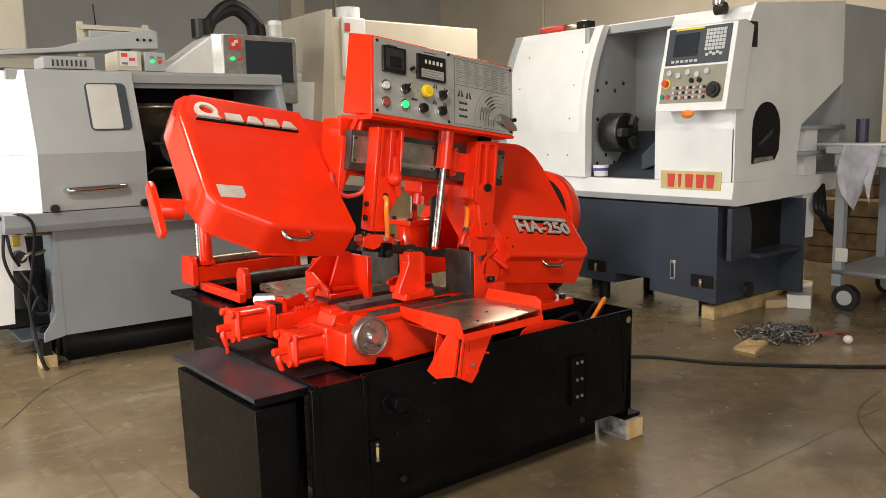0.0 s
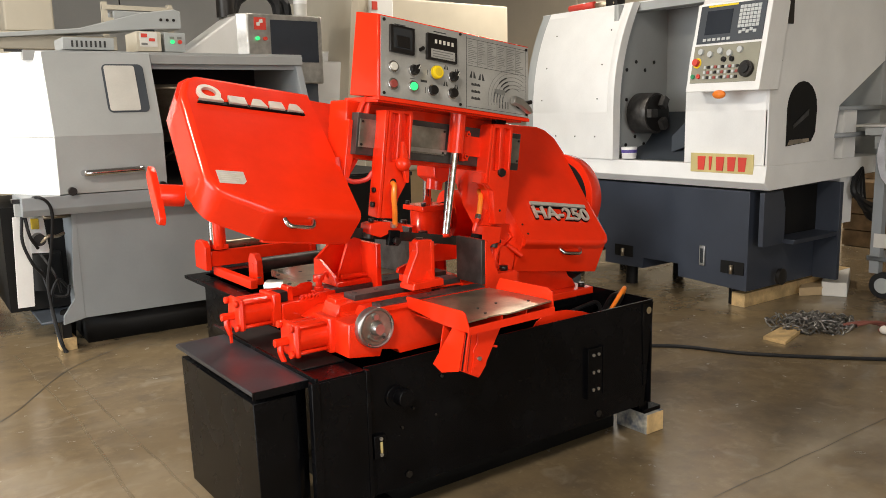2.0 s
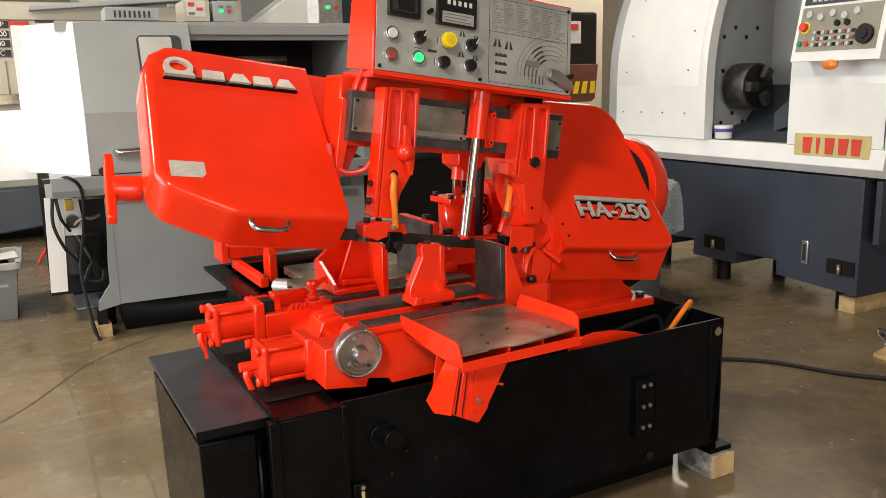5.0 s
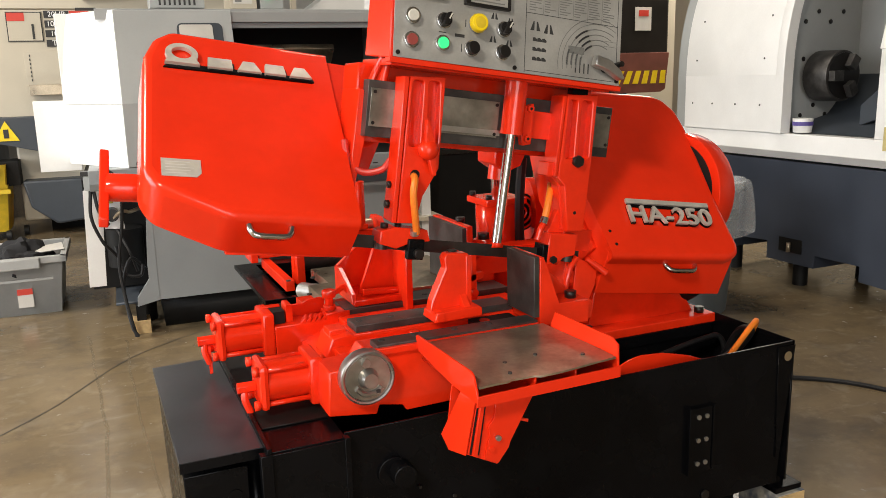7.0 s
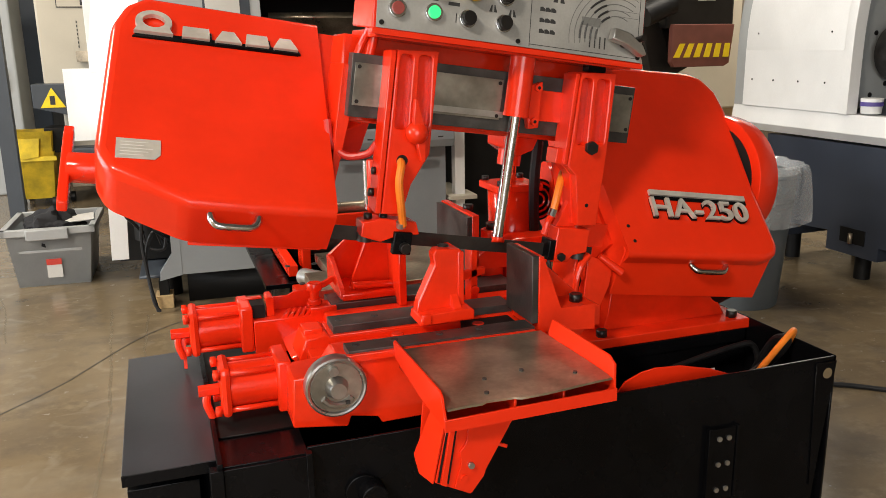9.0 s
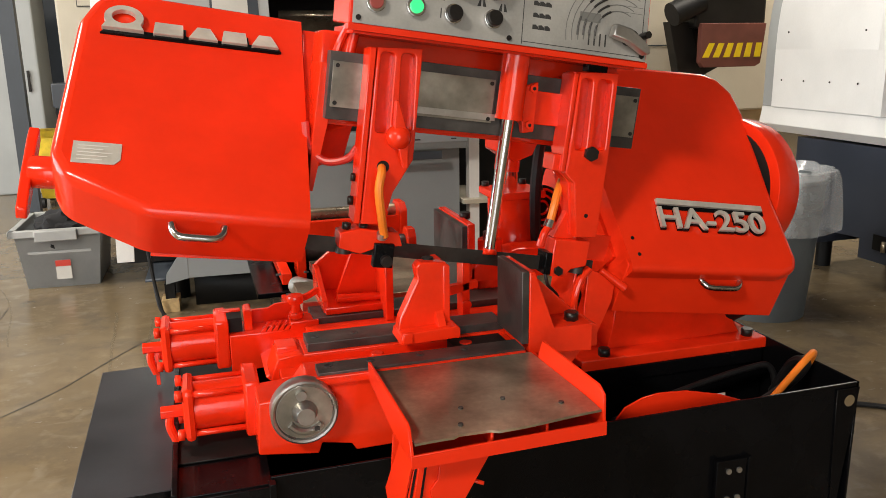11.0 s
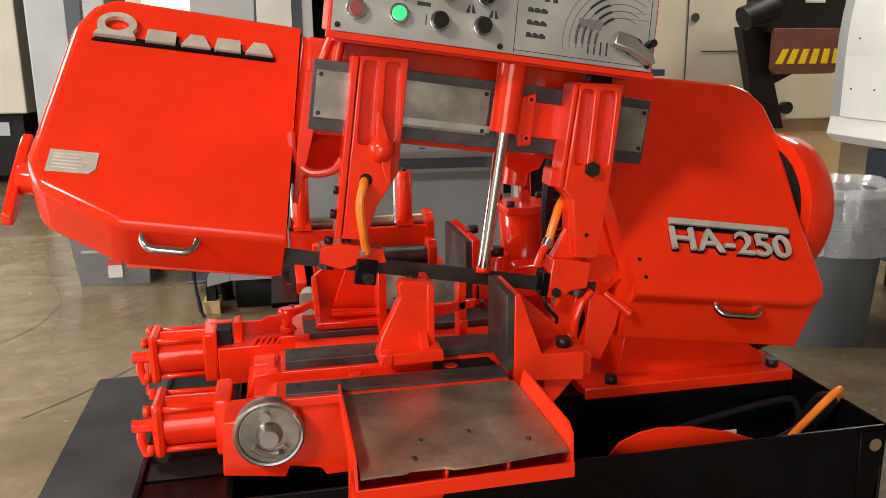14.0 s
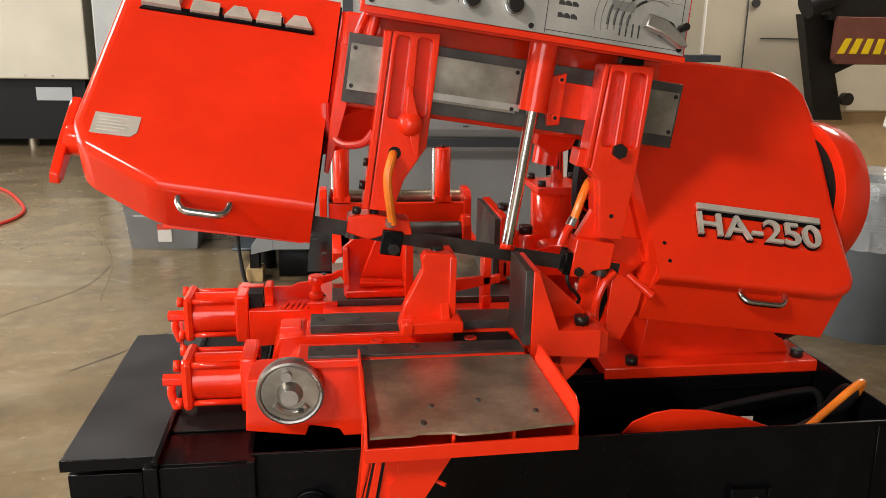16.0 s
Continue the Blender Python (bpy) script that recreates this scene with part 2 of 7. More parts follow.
def ball(c, r, into=None, sx=1, sy=1, sz=1):
    bm = bmesh.new()
    bmesh.ops.create_uvsphere(bm, u_segments=20, v_segments=12, radius=r)
    bm.transform(Matrix.Translation(c) @ Matrix.Diagonal((sx, sy, sz, 1)))
    return add(into, bm)


def smooth_path(pts, n=8):
    P = [Vector(p) for p in pts]
    P = [P[0] * 2 - P[1]] + P + [P[-1] * 2 - P[-2]]
    out = []
    for i in range(1, len(P) - 2):
        for k in range(n):
            t = k / n
            a, b, c, d = P[i - 1], P[i], P[i + 1], P[i + 2]
            out.append(0.5 * ((2 * b) + (c - a) * t + (2 * a - 5 * b + 4 * c - d) * t * t + (3 * b - a - 3 * c + d) * t ** 3))
    return out + [P[-2]]


def tube(pts, r, seg=10, into=None, n=8, closed_ends=True):
    path = smooth_path(pts, n) if n > 1 else [Vector(p) for p in pts]
    bm = bmesh.new()
    rings, up = [], Vector((0.13, 0.21, 0.97))
    for i, p in enumerate(path):
        d = (path[min(i + 1, len(path) - 1)] - path[max(i - 1, 0)]).normalized()
        s = d.cross(up)
        if s.length < 0.05:
            s = d.cross(Vector((1, 0, 0)))
        s.normalize()
        u = s.cross(d).normalized()
        up = u
        rings.append([bm.verts.new(p + r * (math.cos(2 * math.pi * k / seg) * s + math.sin(2 * math.pi * k / seg) * u)) for k in range(seg)])
    for a, b in zip(rings, rings[1:]):
        for k in range(seg):
            bm.faces.new((a[k], a[(k + 1) % seg], b[(k + 1) % seg], b[k]))
    bm.faces.new(rings[0]), bm.faces.new(rings[-1])
    bmesh.ops.recalc_face_normals(bm, faces=bm.faces)
    return add(into, bm)


def words(body, size, depth=0.002, fat=0.0):
    cu = bpy.data.curves.new("t", "FONT")
    cu.body, cu.size, cu.extrude, cu.align_x, cu.align_y = body, size, depth, "CENTER", "CENTER"
    cu.offset = fat
    ob = bpy.data.objects.new("t", cu)
    scene.collection.objects.link(ob)
    me = bpy.data.meshes.new_from_object(ob.evaluated_get(bpy.context.evaluated_depsgraph_get()))
    bm = bmesh.new()
    bm.from_mesh(me)
    bpy.data.objects.remove(ob)
    return bm


def part(name, bm, material, parent=None, label="", m=None):
    if m is not None:
        bm.transform(m)
    for f in bm.faces:
        near = sorted(g.calc_area() for e in f.edges for g in e.link_faces if g is not f)
        f.smooth = not (len(f.verts) > 4 or (near and f.calc_area() > 3 * near[len(near) // 2]))
    me = bpy.data.meshes.new(name)
    bm.to_mesh(me)
    bm.free()
    soft_faces = [p.use_smooth for p in me.polygons]
    me.set_sharp_from_angle(angle=radians(34))
    me.polygons.foreach_set("use_smooth", soft_faces)
    me.materials.append(material)
    ob = new(name, me)
    if parent is not None:
        ob.parent = parent
        if parent.type == "EMPTY":
            ob.matrix_parent_inverse = Matrix.Translation(-parent.location)
    return tagged(ob, label)


def thing(name, at, label, category, group=""):
    ob = new(name)
    ob.empty_display_size = 0.1
    ob.location = at
    return tagged(ob, label, category, group)


def solid(name, bm, material, label, category="", group="", kind=""):
    return tagged(part(name, bm, material), label, category, group, kind)


def move(dx=0, dy=0, dz=0):
    return Matrix.Translation((dx, dy, dz))


def settle(ob, size, turn, about, shift):
    """Scales and turns a finished thing about a spot on the floor, then shifts it."""
    k = size if isinstance(size, tuple) else (size, size, size)
    a = Vector((about[0], about[1], 0))
    ob.matrix_basis = Matrix.Translation(a + Vector(shift)) @ Matrix.Rotation(radians(turn), 4, "Z") @ Matrix.Diagonal((*k, 1)) @ Matrix.Translation(-a) @ ob.matrix_basis
    return ob


# ---- the hall ----
X0, X1, Y0, Y1, ZC = -7.0, 9.0, -7.0, 11.0, 4.7
solid("floor", bx(X0, X1, Y0, Y1, -0.2, 0.0), CONC, "polished brown concrete floor with stains and hairline cracks", "floor", kind="structure")
# roof is out of view and closes the hall against skylight
solid("ceiling", bx(X0, X1, Y0, Y1, ZC, ZC + 0.15), CEIL, "unseen roof of the hall, kept dark to cut bounced light", "ceiling", kind="structure")
solid("wall_north", bx(X0, X1, Y1, Y1 + 0.2, 0, ZC), WALLG, "tall grey wall of the hall", "wall", kind="structure")
solid("wall_east", bx(X1, X1 + 0.2, Y0, Y1, 0, ZC), WALL, "tall cream painted wall of the hall", "wall", kind="structure")
ws = bx(X0, -4.2, Y0 - 0.2, Y0, 0, ZC)
bx(0.2, X1, Y0 - 0.2, Y0, 0, ZC, into=ws)
bx(-4.2, 0.2, Y0 - 0.2, Y0, 3.7, ZC, into=ws)
solid("wall_south", ws, WALL, "cream wall with an open roller door", "wall", kind="structure")
ww = bx(X0 - 0.2, X0, Y0, -0.7, 0, ZC)
bx(X0 - 0.2, X0, 4.7, Y1, 0, ZC, into=ww)
bx(X0 - 0.2, X0, -0.7, 4.7, 3.7, ZC, into=ww)
solid("wall_west", ww, WALL, "cream wall with a wide open roller door", "wall", kind="structure")
solid("ground", bx(-200, 200, -200, 200, -0.25, -0.205), CONC, "paved yard outside the hall", "ground", kind="structure")
wl = bx(5.5, 5.75, 10.6, 10.99, 0, ZC)
solid("wall_pier", wl, WALL, "cream painted wall pier", "wall", kind="structure")
# added housings for the unseen lamps above
ceil_lamp = thing("ceiling_lamp", (LAMPS[0][0], LAMPS[0][1], 4.7), "unseen round lamp housing added under the roof", "lamp", "ceiling lamps")
part("housing", cy((LAMPS[0][0], LAMPS[0][1], 4.70), (LAMPS[0][0], LAMPS[0][1], 4.31), 0.10, 24, r2=0.60), ALU, ceil_lamp)
for lx, ly, lw in LAMPS[1:]:
    copy_thing(ceil_lamp, move(lx, ly, 4.7))


def crack(pts, w=0.004):
    bm = bmesh.new()
    path = smooth_path([(x, y, 0.0015) for x, y in pts], 6)
    prev = None
    for i, p in enumerate(path):
        j = 0.012 * noise.noise(p * 9)
        a, b = bm.verts.new(p + Vector((j, j, 0))), bm.verts.new(p + Vector((j + w, j - w * 0.6, 0)))
        if prev:
            bm.faces.new((prev[0], a, b, prev[1]))
        prev = (a, b)
    return bm


FLOOR = bpy.data.objects["floor"]
part("crack", crack([(-0.95, 1.62), (-0.76, 1.85), (-0.47, 2.30), (-0.10, 2.58), (0.2, 2.75)]), INK, FLOOR)
part("crack", crack([(-1.45, 2.2), (-1.2, 2.6), (-1.15, 3.0)], 0.003), INK, FLOOR)
part("floor_joint", crack([(0.2, -0.462), (0.9, -0.465), (1.8, -0.480), (3.2, -0.50), (5.0, -0.53)], 0.0035), INK, FLOOR, "dark saw-cut floor joint")
part("crack", crack([(1.2, -1.2), (1.9, -0.5), (2.6, -0.35)], 0.003), INK, FLOOR)
STREAK = mat("pale_scuffed_concrete", (0.24, 0.19, 0.12), 0.5, 0, 0.45, 5, 0.3, 0.1, 40)
STREAK.node_tree.nodes["Principled BSDF"].inputs["Alpha"].default_value = 0.28
for pts, w in (([(-0.47, 2.60), (-0.483, 2.24), (-0.473, 1.32), (-0.455, 0.68), (-0.45, -0.2)], 0.011), ([(-0.64, 2.75), (-0.62, 2.1), (-0.603, 1.66), (-0.604, 1.43), (-0.62, 0.81), (-0.63, 0.1)], 0.013), ([(1.9, 0.9), (2.3, 0.1), (2.9, -0.6)], 0.008), ([(-1.6, 4.0), (-1.2, 3.2), (-1.05, 2.4)], 0.010)):
    part("streak", crack(pts, w), STREAK, FLOOR, "pale scuff line")

# ---- the band saw ----
saw = thing("band_saw", (0.45, 0.5, 0.0), "glossy red horizontal band saw on a black tank base", "band saw")
SINK = 0.043  # the frame stands this much lower than its drawing
ARM_TILT = radians(0.3)
PIV = move(1.008, 0, 0.473 + SINK)
HM = PIV @ Matrix.Rotation(ARM_TILT, 4, "Y") @ PIV.inverted() @ move(0.008, 0.022, -0.059 + SINK) @ Matrix.Rotation(radians(7.52), 4, "Y")


def hp(name, bm, material, parent=saw, label=""):
    return part(name, bm, material, parent, label, HM)


def bolt(name, at, axis, r, h, parent, m=None, material=BOLT, hexa=True):
    a = Vector(axis).normalized()
    return part(name, cy(at, Vector(at) + a * h, r, 6 if hexa else 16), material, parent, "", m)


# tank
tank = part("tank", pr([(-0.14, 0.556), (1.087, 0.560), (1.050, 0.165), (-0.14, 0.165)], "y", 0.0, 0.006, 0.002), BLACK, saw, "gloss black sheet steel tank wall")
part("end_wall", pr([(0.0, 0.560), (0.86, 0.560), (0.86, 0.165), (0.0, 0.165)], "x", 1.081, 1.087, 0, shift=(0, 0)), BLACK, tank, "", Matrix.Shear("XY", 4, (0, 0)))
part("back_wall", bx(-0.14, 1.08, 0.86, 0.866, 0.165, 0.556), BLACK, tank)
part("left_wall", bx(-0.146, -0.140, 0.006, 0.86, 0.165, 0.550), BLACK, tank)
part("tank_floor", bx(-0.14, 1.06, 0.006, 0.86, 0.165, 0.175), BLACK, tank)
part("inner_wall", bx(-0.14, 1.075, 0.295, 0.303, 0.30, 0.545), BLACK, tank)
part("cross_beam", bx(0.30, 1.07, 0.29, 0.36, 0.50, 0.533, 0.003), BLACK, tank)
part("gusset", pr([(1.028, 0.55), (1.086, 0.55), (1.05, 0.24), (1.040, 0.24)], "y", -0.004, -0.0005), BLACK, tank)
part("lifting_hole", cy((1.062, -0.0046, 0.522), (1.062, 0.0, 0.522), 0.013, 20), CONC, tank, "round hole through the tank corner")
part("front_skirt", bx(-0.292, -0.14, -0.019, -0.010, 0.165, 0.548, 0.002), BLACK, tank)
part("skirt_post", bx(-0.316, -0.292, -0.026, -0.004, 0.165, 0.552, 0.003), BLACK, tank)
part("seam", bx(-0.146, -0.134, -0.022, -0.0005, 0.165, 0.553, 0.002), BLACK, tank)
part("deck", bx(-0.30, -0.14, -0.012, 0.72, 0.542, 0.551, 0.002), BLACK, saw, "dark red reflecting black deck plate")
part("deck_edge", bx(-0.302, -0.292, -0.02, 0.72, 0.545, 0.562, 0.002), BLACK, saw)
# feet on wooden blocks
# near-black block added to paint the shade under the tank
part("under_tank_shade", bx(-0.08, 1.03, 0.13, 0.80, SINK + 0.002, 0.166), DARK, tank)
for fx, fy in ((1.108, 0.052), (-0.10, 0.052), (1.108, 0.80)):
    f = part("foot", bx(fx - 0.046, fx + 0.046, fy - 0.045, fy + 0.05, SINK + 0.078, SINK + 0.094, 0.003), BLACK, saw)
    part("levelling_bolt", cy((fx + 0.004, fy - 0.005, SINK + 0.094), (fx + 0.004, fy - 0.005, 0.215), 0.011, 12), BLACK, f)
    part("bracket", bx(fx - 0.06, fx - 0.02, fy - 0.03, fy + 0.05, SINK + 0.094, 0.235), BLACK, f)
# hinge plate, latch, knob and bolt heads on the front
hinge = part("hinge_plate", bx(0.750, 0.812, -0.010, -0.001, 0.262, 0.436, 0.003), BLACK, saw)
part("hinge_bar", bx(0.738, 0.750, -0.014, -0.001, 0.258, 0.440, 0.003), BLACK, hinge)
part("hinge_bar", bx(0.814, 0.822, -0.012, -0.001, 0.262, 0.438, 0.002), BLACK, hinge)
for bz in (0.287, 0.350, 0.412):
    for bxx in (0.768, 0.793):
        part("screw", cy((bxx, -0.010, bz), (bxx, -0.014, bz), 0.006, 14), ALU, hinge, "bright screw head")
latch = part("latch", bx(-0.122, -0.082, -0.012, -0.001, 0.280, 0.350, 0.004), BLACK, saw)
part("latch_bar", bx(-0.104, -0.096, -0.017, -0.012, 0.297, 0.330, 0.002), GOLD, latch, "brassy latch tongue")
for bz in (0.291, 0.339):
    part("screw", cy((-0.100, -0.012, bz), (-0.100, -0.016, bz), 0.0055, 14), ALU, latch)
part("drain_knob", cy((-0.025, -0.001, 0.449), (-0.025, -0.040, 0.449), 0.026, 28, w=0.005), BLACK, saw)
part("drain_knob_rim", cy((-0.040, 0.0, 0.449), (-0.040, -0.008, 0.449), 0.034, 28, w=0.003), BLACK, saw)
for bxx, bz, br in ((-0.002, 0.200, 0.011), (0.804, 0.190, 0.013), (0.125, 0.475, 0.005), (0.02, 0.40, 0.004), (0.10, 0.36, 0.004), (-0.02, 0.35, 0.004)):
    bolt("bolt_head", (bxx, -0.001, bz), (0, -1, 0), br, 0.006, saw)
# electrical box
ebox = part("electrical_box", pr([(-0.456, 0.512), (-0.332, 0.512), (-0.332, 0.10), (-0.446, 0.10)], "y", 0.036, 0.590, 0.003), BLACK, saw, "black sheet steel electrical box")
part("lid", pr([(-0.462, 0.536), (-0.300, 0.540), (-0.300, 0.551), (-0.462, 0.548)], "y", 0.022, 0.617, 0.002), SATIN, ebox)
part("lid_lip", bx(-0.462, -0.300, 0.020, 0.024, 0.528, 0.549, 0.001), BLACK, ebox)
part("neck", bx(-0.437, -0.338, 0.06, 0.57, 0.51, 0.537), DARK, ebox)
# added black filler that paints the gap beside the box as a dark recess
part("gap_filler", bx(-0.333, -0.286, 0.075, 0.56, 0.10, 0.540), BLACK, ebox)
part("knock_out", cy((-0.360, 0.036, 0.452), (-0.360, 0.0335, 0.452), 0.014, 24), BLACK, ebox)
part("inner_pan", pr([(-0.296, 0.10), (-0.146, 0.10), (-0.146, 0.62), (-0.296, 0.62)], "z", 0.5515, 0.555), DARK, saw)
# hoses and scrap chute inside the tank
part("suction_hose", tube([(0.62, 0.20, 0.45), (0.80, 0.24, 0.475), (1.00, 0.25, 0.505), (1.06, 0.24, 0.50), (1.07, 0.22, 0.40)], 0.008, 10), RUBBER, saw)
part("power_cable", tube([(0.45, 0.14, 0.42), (0.80, 0.10, 0.465), (0.93, 0.10, 0.495), (1.03, 0.115, 0.540), (1.068, 0.14, 0.555), (1.074, 0.19, 0.53), (1.07, 0.24, 0.44)], 0.012, 10), RUBBER, saw)
part("orange_lead", tube([(0.88, 0.075, 0.46), (0.945, 0.085, 0.512), (1.015, 0.10, 0.562), (1.055, 0.112, 0.583), (1.075, 0.125, 0.580), (1.078, 0.14, 0.55)], 0.0080, 10), ORANGE, saw, "orange rubber hose")
part("chip_chute", pr([(0.535, 0.50), (0.541, 0.533), (0.560, 0.556), (0.600, 0.572), (0.634, 0.577), (0.70, 0.573), (0.78, 0.554), (0.845, 0.529), (0.87, 0.50), (0.87, 0.45), (0.535, 0.45)], "y", 0.050, 0.055, 0.001), RED, saw, "curved red chip chute plate")
part("tag", bx(0.80, 0.83, 0.10, 0.102, 0.515, 0.53), PAPER, saw)

# pedestal of the arm
ped = part("pedestal", pr([(0.67, 0.535), (1.06, 0.535), (1.045, 0.560), (1.02, 0.60), (0.99, 0.76), (0.71, 0.76), (0.69, 0.60)], "y", 0.350, 0.62, 0.003), REDC, saw, "red cast pedestal")
part("pedestal_foot", bx(0.585, 1.085, 0.292, 0.66, 0.533, 0.560, 0.006), REDC, ped)
for px_, py_ in ((0.651, 0.312), (1.045, 0.320)):
    bolt("bolt_head", (px_, py_, 0.560), (0, 0, 1), 0.014, 0.018, saw)

# vise bed: two cast beams with steel rails
bed = part("vise_bed", pr([(-0.155, 0.571), (-0.050, 0.557), (-0.043, 0.577), (0.010, 0.567), (0.018, 0.553), (0.14, 0.555), (0.345, 0.562), (0.375, 0.60), (0.375, 0.690), (-0.062, 0.697), (-0.080, 0.672), (-0.150, 0.668)], "y", 0.056, 0.150, 0.005), REDC, saw, "red cast vise bed")
bed2 = part("vise_bed_rear", pr([(-0.100, 0.580), (0.42, 0.580), (0.42, 0.688), (-0.050, 0.692), (-0.056, 0.697), (-0.100, 0.692), (-0.116, 0.650)], "y", 0.196, 0.290, 0.005), REDC, saw)
part("bed_boss", bx(-0.100, -0.060, 0.222, 0.272, 0.680, 0.704, 0.004), REDC, bed2)
part("bed_floor", bx(-0.100, 0.45, 0.148, 0.198, 0.560, 0.672, 0.004), REDC, bed)
part("bed_shadow_gap", bx(0.235, 0.345, 0.150, 0.204, 0.672, 0.690), DARK, bed2)
part("rail_strip", bx(-0.060, 0.345, 0.047, 0.058, 0.690, 0.704, 0.002), REDC, bed)
rail1 = part("front_rail", bx(-0.043, 0.345, 0.056, 0.106, 0.696, 0.709, 0.0015), DSTEEL, saw, "dark oiled steel rail")
part("rail_seat", bx(-0.050, 0.36, 0.198, 0.286, 0.676, 0.694, 0.003), REDC, bed2)
rail2 = part("middle_rail", bx(-0.042, 0.36, 0.206, 0.274, 0.694, 0.711, 0.002), DSTEEL, saw, "dark oiled steel rail")
rail3 = part("rear_rail", bx(0.0, 0.47, 0.432, 0.52, 0.660, 0.686, 0.003), DSTEEL, saw, "dark oiled steel rail")
rail4 = part("far_rail", bx(0.0, 0.50, 0.62, 0.80, 0.640, 0.666, 0.003), STEEL, saw)
rail5 = part("far_rail", bx(0.08, 0.50, 0.84, 1.08, 0.620, 0.648, 0.003), STEEL, saw)
for rl, ry, rz in ((rail1, 0.088, 0.709), (rail2, 0.242, 0.711), (rail3, 0.470, 0.686), (rail4, 0.70, 0.666), (rail5, 0.96, 0.648)):
    for rx in (-0.022, 0.056, 0.150, 0.236):
        part("counterbore", cy((rx, ry, rz - 0.002), (rx, ry, rz + 0.0012), 0.0075, 18), INK, rl, "counterbored bolt hole")
        part("socket_screw", cy((rx - 0.001, ry + 0.001, rz), (rx - 0.001, ry + 0.001, rz + 0.0016), 0.0045, 6), BOLT, rl)
part("bed_block", pr([(-0.05, 0.55), (0.50, 0.55), (0.50, 0.645), (-0.05, 0.650), (-0.12, 0.62)], "y", 0.29, 0.60, 0.006), REDC, saw)
part("bed_step", bx(-0.02, 0.46, 0.372, 0.430, 0.640, 0.672, 0.004), REDC, saw)
part("bed_web", bx(-0.03, 0.50, 0.60, 0.84, 0.52, 0.625, 0.006), REDC, saw)
for zx in (0.085, 0.265):
    part("lug", cy((zx, 0.168, 0.668), (zx, 0.168, 0.692), 0.013, 18, w=0.003), REDC, saw)

# hydraulic vise cylinders


def vise_cylinder(x0, x1, y, z, r):
    c = part("vise_cylinder", cy((x0 + 0.02, y, z), (x1, y, z), r, 32), REDC, saw, "red hydraulic vise cylinder with tie rods")
    q = r * 1.12
    part("end_plate", bx(x0, x0 + 0.022, y - q, y + q, z - q, z + q, 0.012), REDC, c)
    part("head_plate", bx(x1 - 0.004, x1 + 0.026, y - q * 1.04, y + q * 1.04, z - q * 1.04, z + q * 1.04, 0.010), REDC, c)
    for sy in (-1, 1):
        for sz in (-1, 1):
            part("tie_rod", cy((x0 - 0.012, y + sy * q * 0.74, z + sz * q * 0.74), (x1 + 0.01, y + sy * q * 0.74, z + sz * q * 0.74), 0.006, 10), REDC, c)
            part("nut", cy((x0 - 0.011, y + sy * q * 0.74, z + sz * q * 0.74), (x0, y + sy * q * 0.74, z + sz * q * 0.74), 0.0115, 6), REDC, c)
    part("port_fitting", cy((x0 - 0.040, y, z - 0.006), (x0, y, z - 0.006), 0.013, 6, w=0.002), REDC, c)
    part("port_elbow", tube([(x0 - 0.022, y, z - 0.006), (x0 - 0.026, y - 0.005, z - 0.03), (x0 - 0.016, y - 0.008, z - 0.062)], 0.008, 10), REDC, c)
    part("piston_rod", cy((x1 + 0.026, y, z), (x1 + 0.07, y, z), 0.012, 16), CHROME, c, "bright piston rod")
    return c


vise_cylinder(-0.278, -0.166, 0.190, 0.622, 0.0455)
vise_cylinder(-0.320, -0.206, 0.480, 0.648, 0.046)
part("cylinder_strap", pr([(0.478, 0.632), (0.470, 0.560), (0.478, 0.556), (0.488, 0.632)], "x", -0.338, -0.330, 0.001), REDC, saw)
rack = part("ratchet_block", pr([(-0.180, 0.585), (-0.02, 0.590), (-0.015, 0.668), (-0.180, 0.668)], "y", 0.425, 0.520, 0.004), REDC, saw, "red ratchet slide")
for i in range(6):
    part("ratchet_tooth", pr([(-0.117 + i * 0.0125, 0.667), (-0.1045 + i * 0.0125, 0.667), (-0.1000 + i * 0.0125, 0.677), (-0.1045 + i * 0.0125, 0.679)], "y", 0.426, 0.456, 0.0008, shift=(0.010, 0.003)), REDC, rack)
part("ratchet_pillar", pr([(-0.147, 0.668), (-0.129, 0.668), (-0.129, 0.710), (-0.132, 0.714), (-0.144, 0.714), (-0.147, 0.710)], "y", 0.450, 0.500, 0.003), REDC, rack)
# solid near-black block paints the shade inside the slot
part("ratchet_slot", bx(-0.192, -0.151, 0.445, 0.492, 0.669, 0.700), DARK, rack)
part("ratchet_rod", cy((-0.200, 0.462, 0.682), (-0.150, 0.462, 0.682), 0.009, 14), STEEL, rack)
part("ratchet_cover", bx(-0.198, -0.151, 0.492, 0.510, 0.668, 0.704, 0.003), REDC, rack)
part("ratchet_knob", cy((-0.034, 0.452, 0.668), (-0.034, 0.452, 0.728), 0.0105, 16), REDC, rack)
part("ratchet_knob_collar", cy((-0.034, 0.452, 0.686), (-0.034, 0.452, 0.698), 0.016, 18, w=0.003), REDC, rack)
part("ratchet_knob_cap", cy((-0.034, 0.452, 0.718), (-0.034, 0.452, 0.738), 0.018, 22, w=0.007), REDC, rack)
part("ratchet_wall", pr([(-0.129, 0.666), (-0.036, 0.666), (-0.032, 0.702), (-0.042, 0.708), (-0.075, 0.706), (-0.090, 0.698), (-0.129, 0.698)], "y", 0.500, 0.508, 0.001), REDC, rack)
part("ratchet_foot", pr([(-0.050, 0.664), (0.012, 0.664), (0.012, 0.684), (-0.050, 0.684)], "y", 0.425, 0.480, 0.004), REDC, rack)
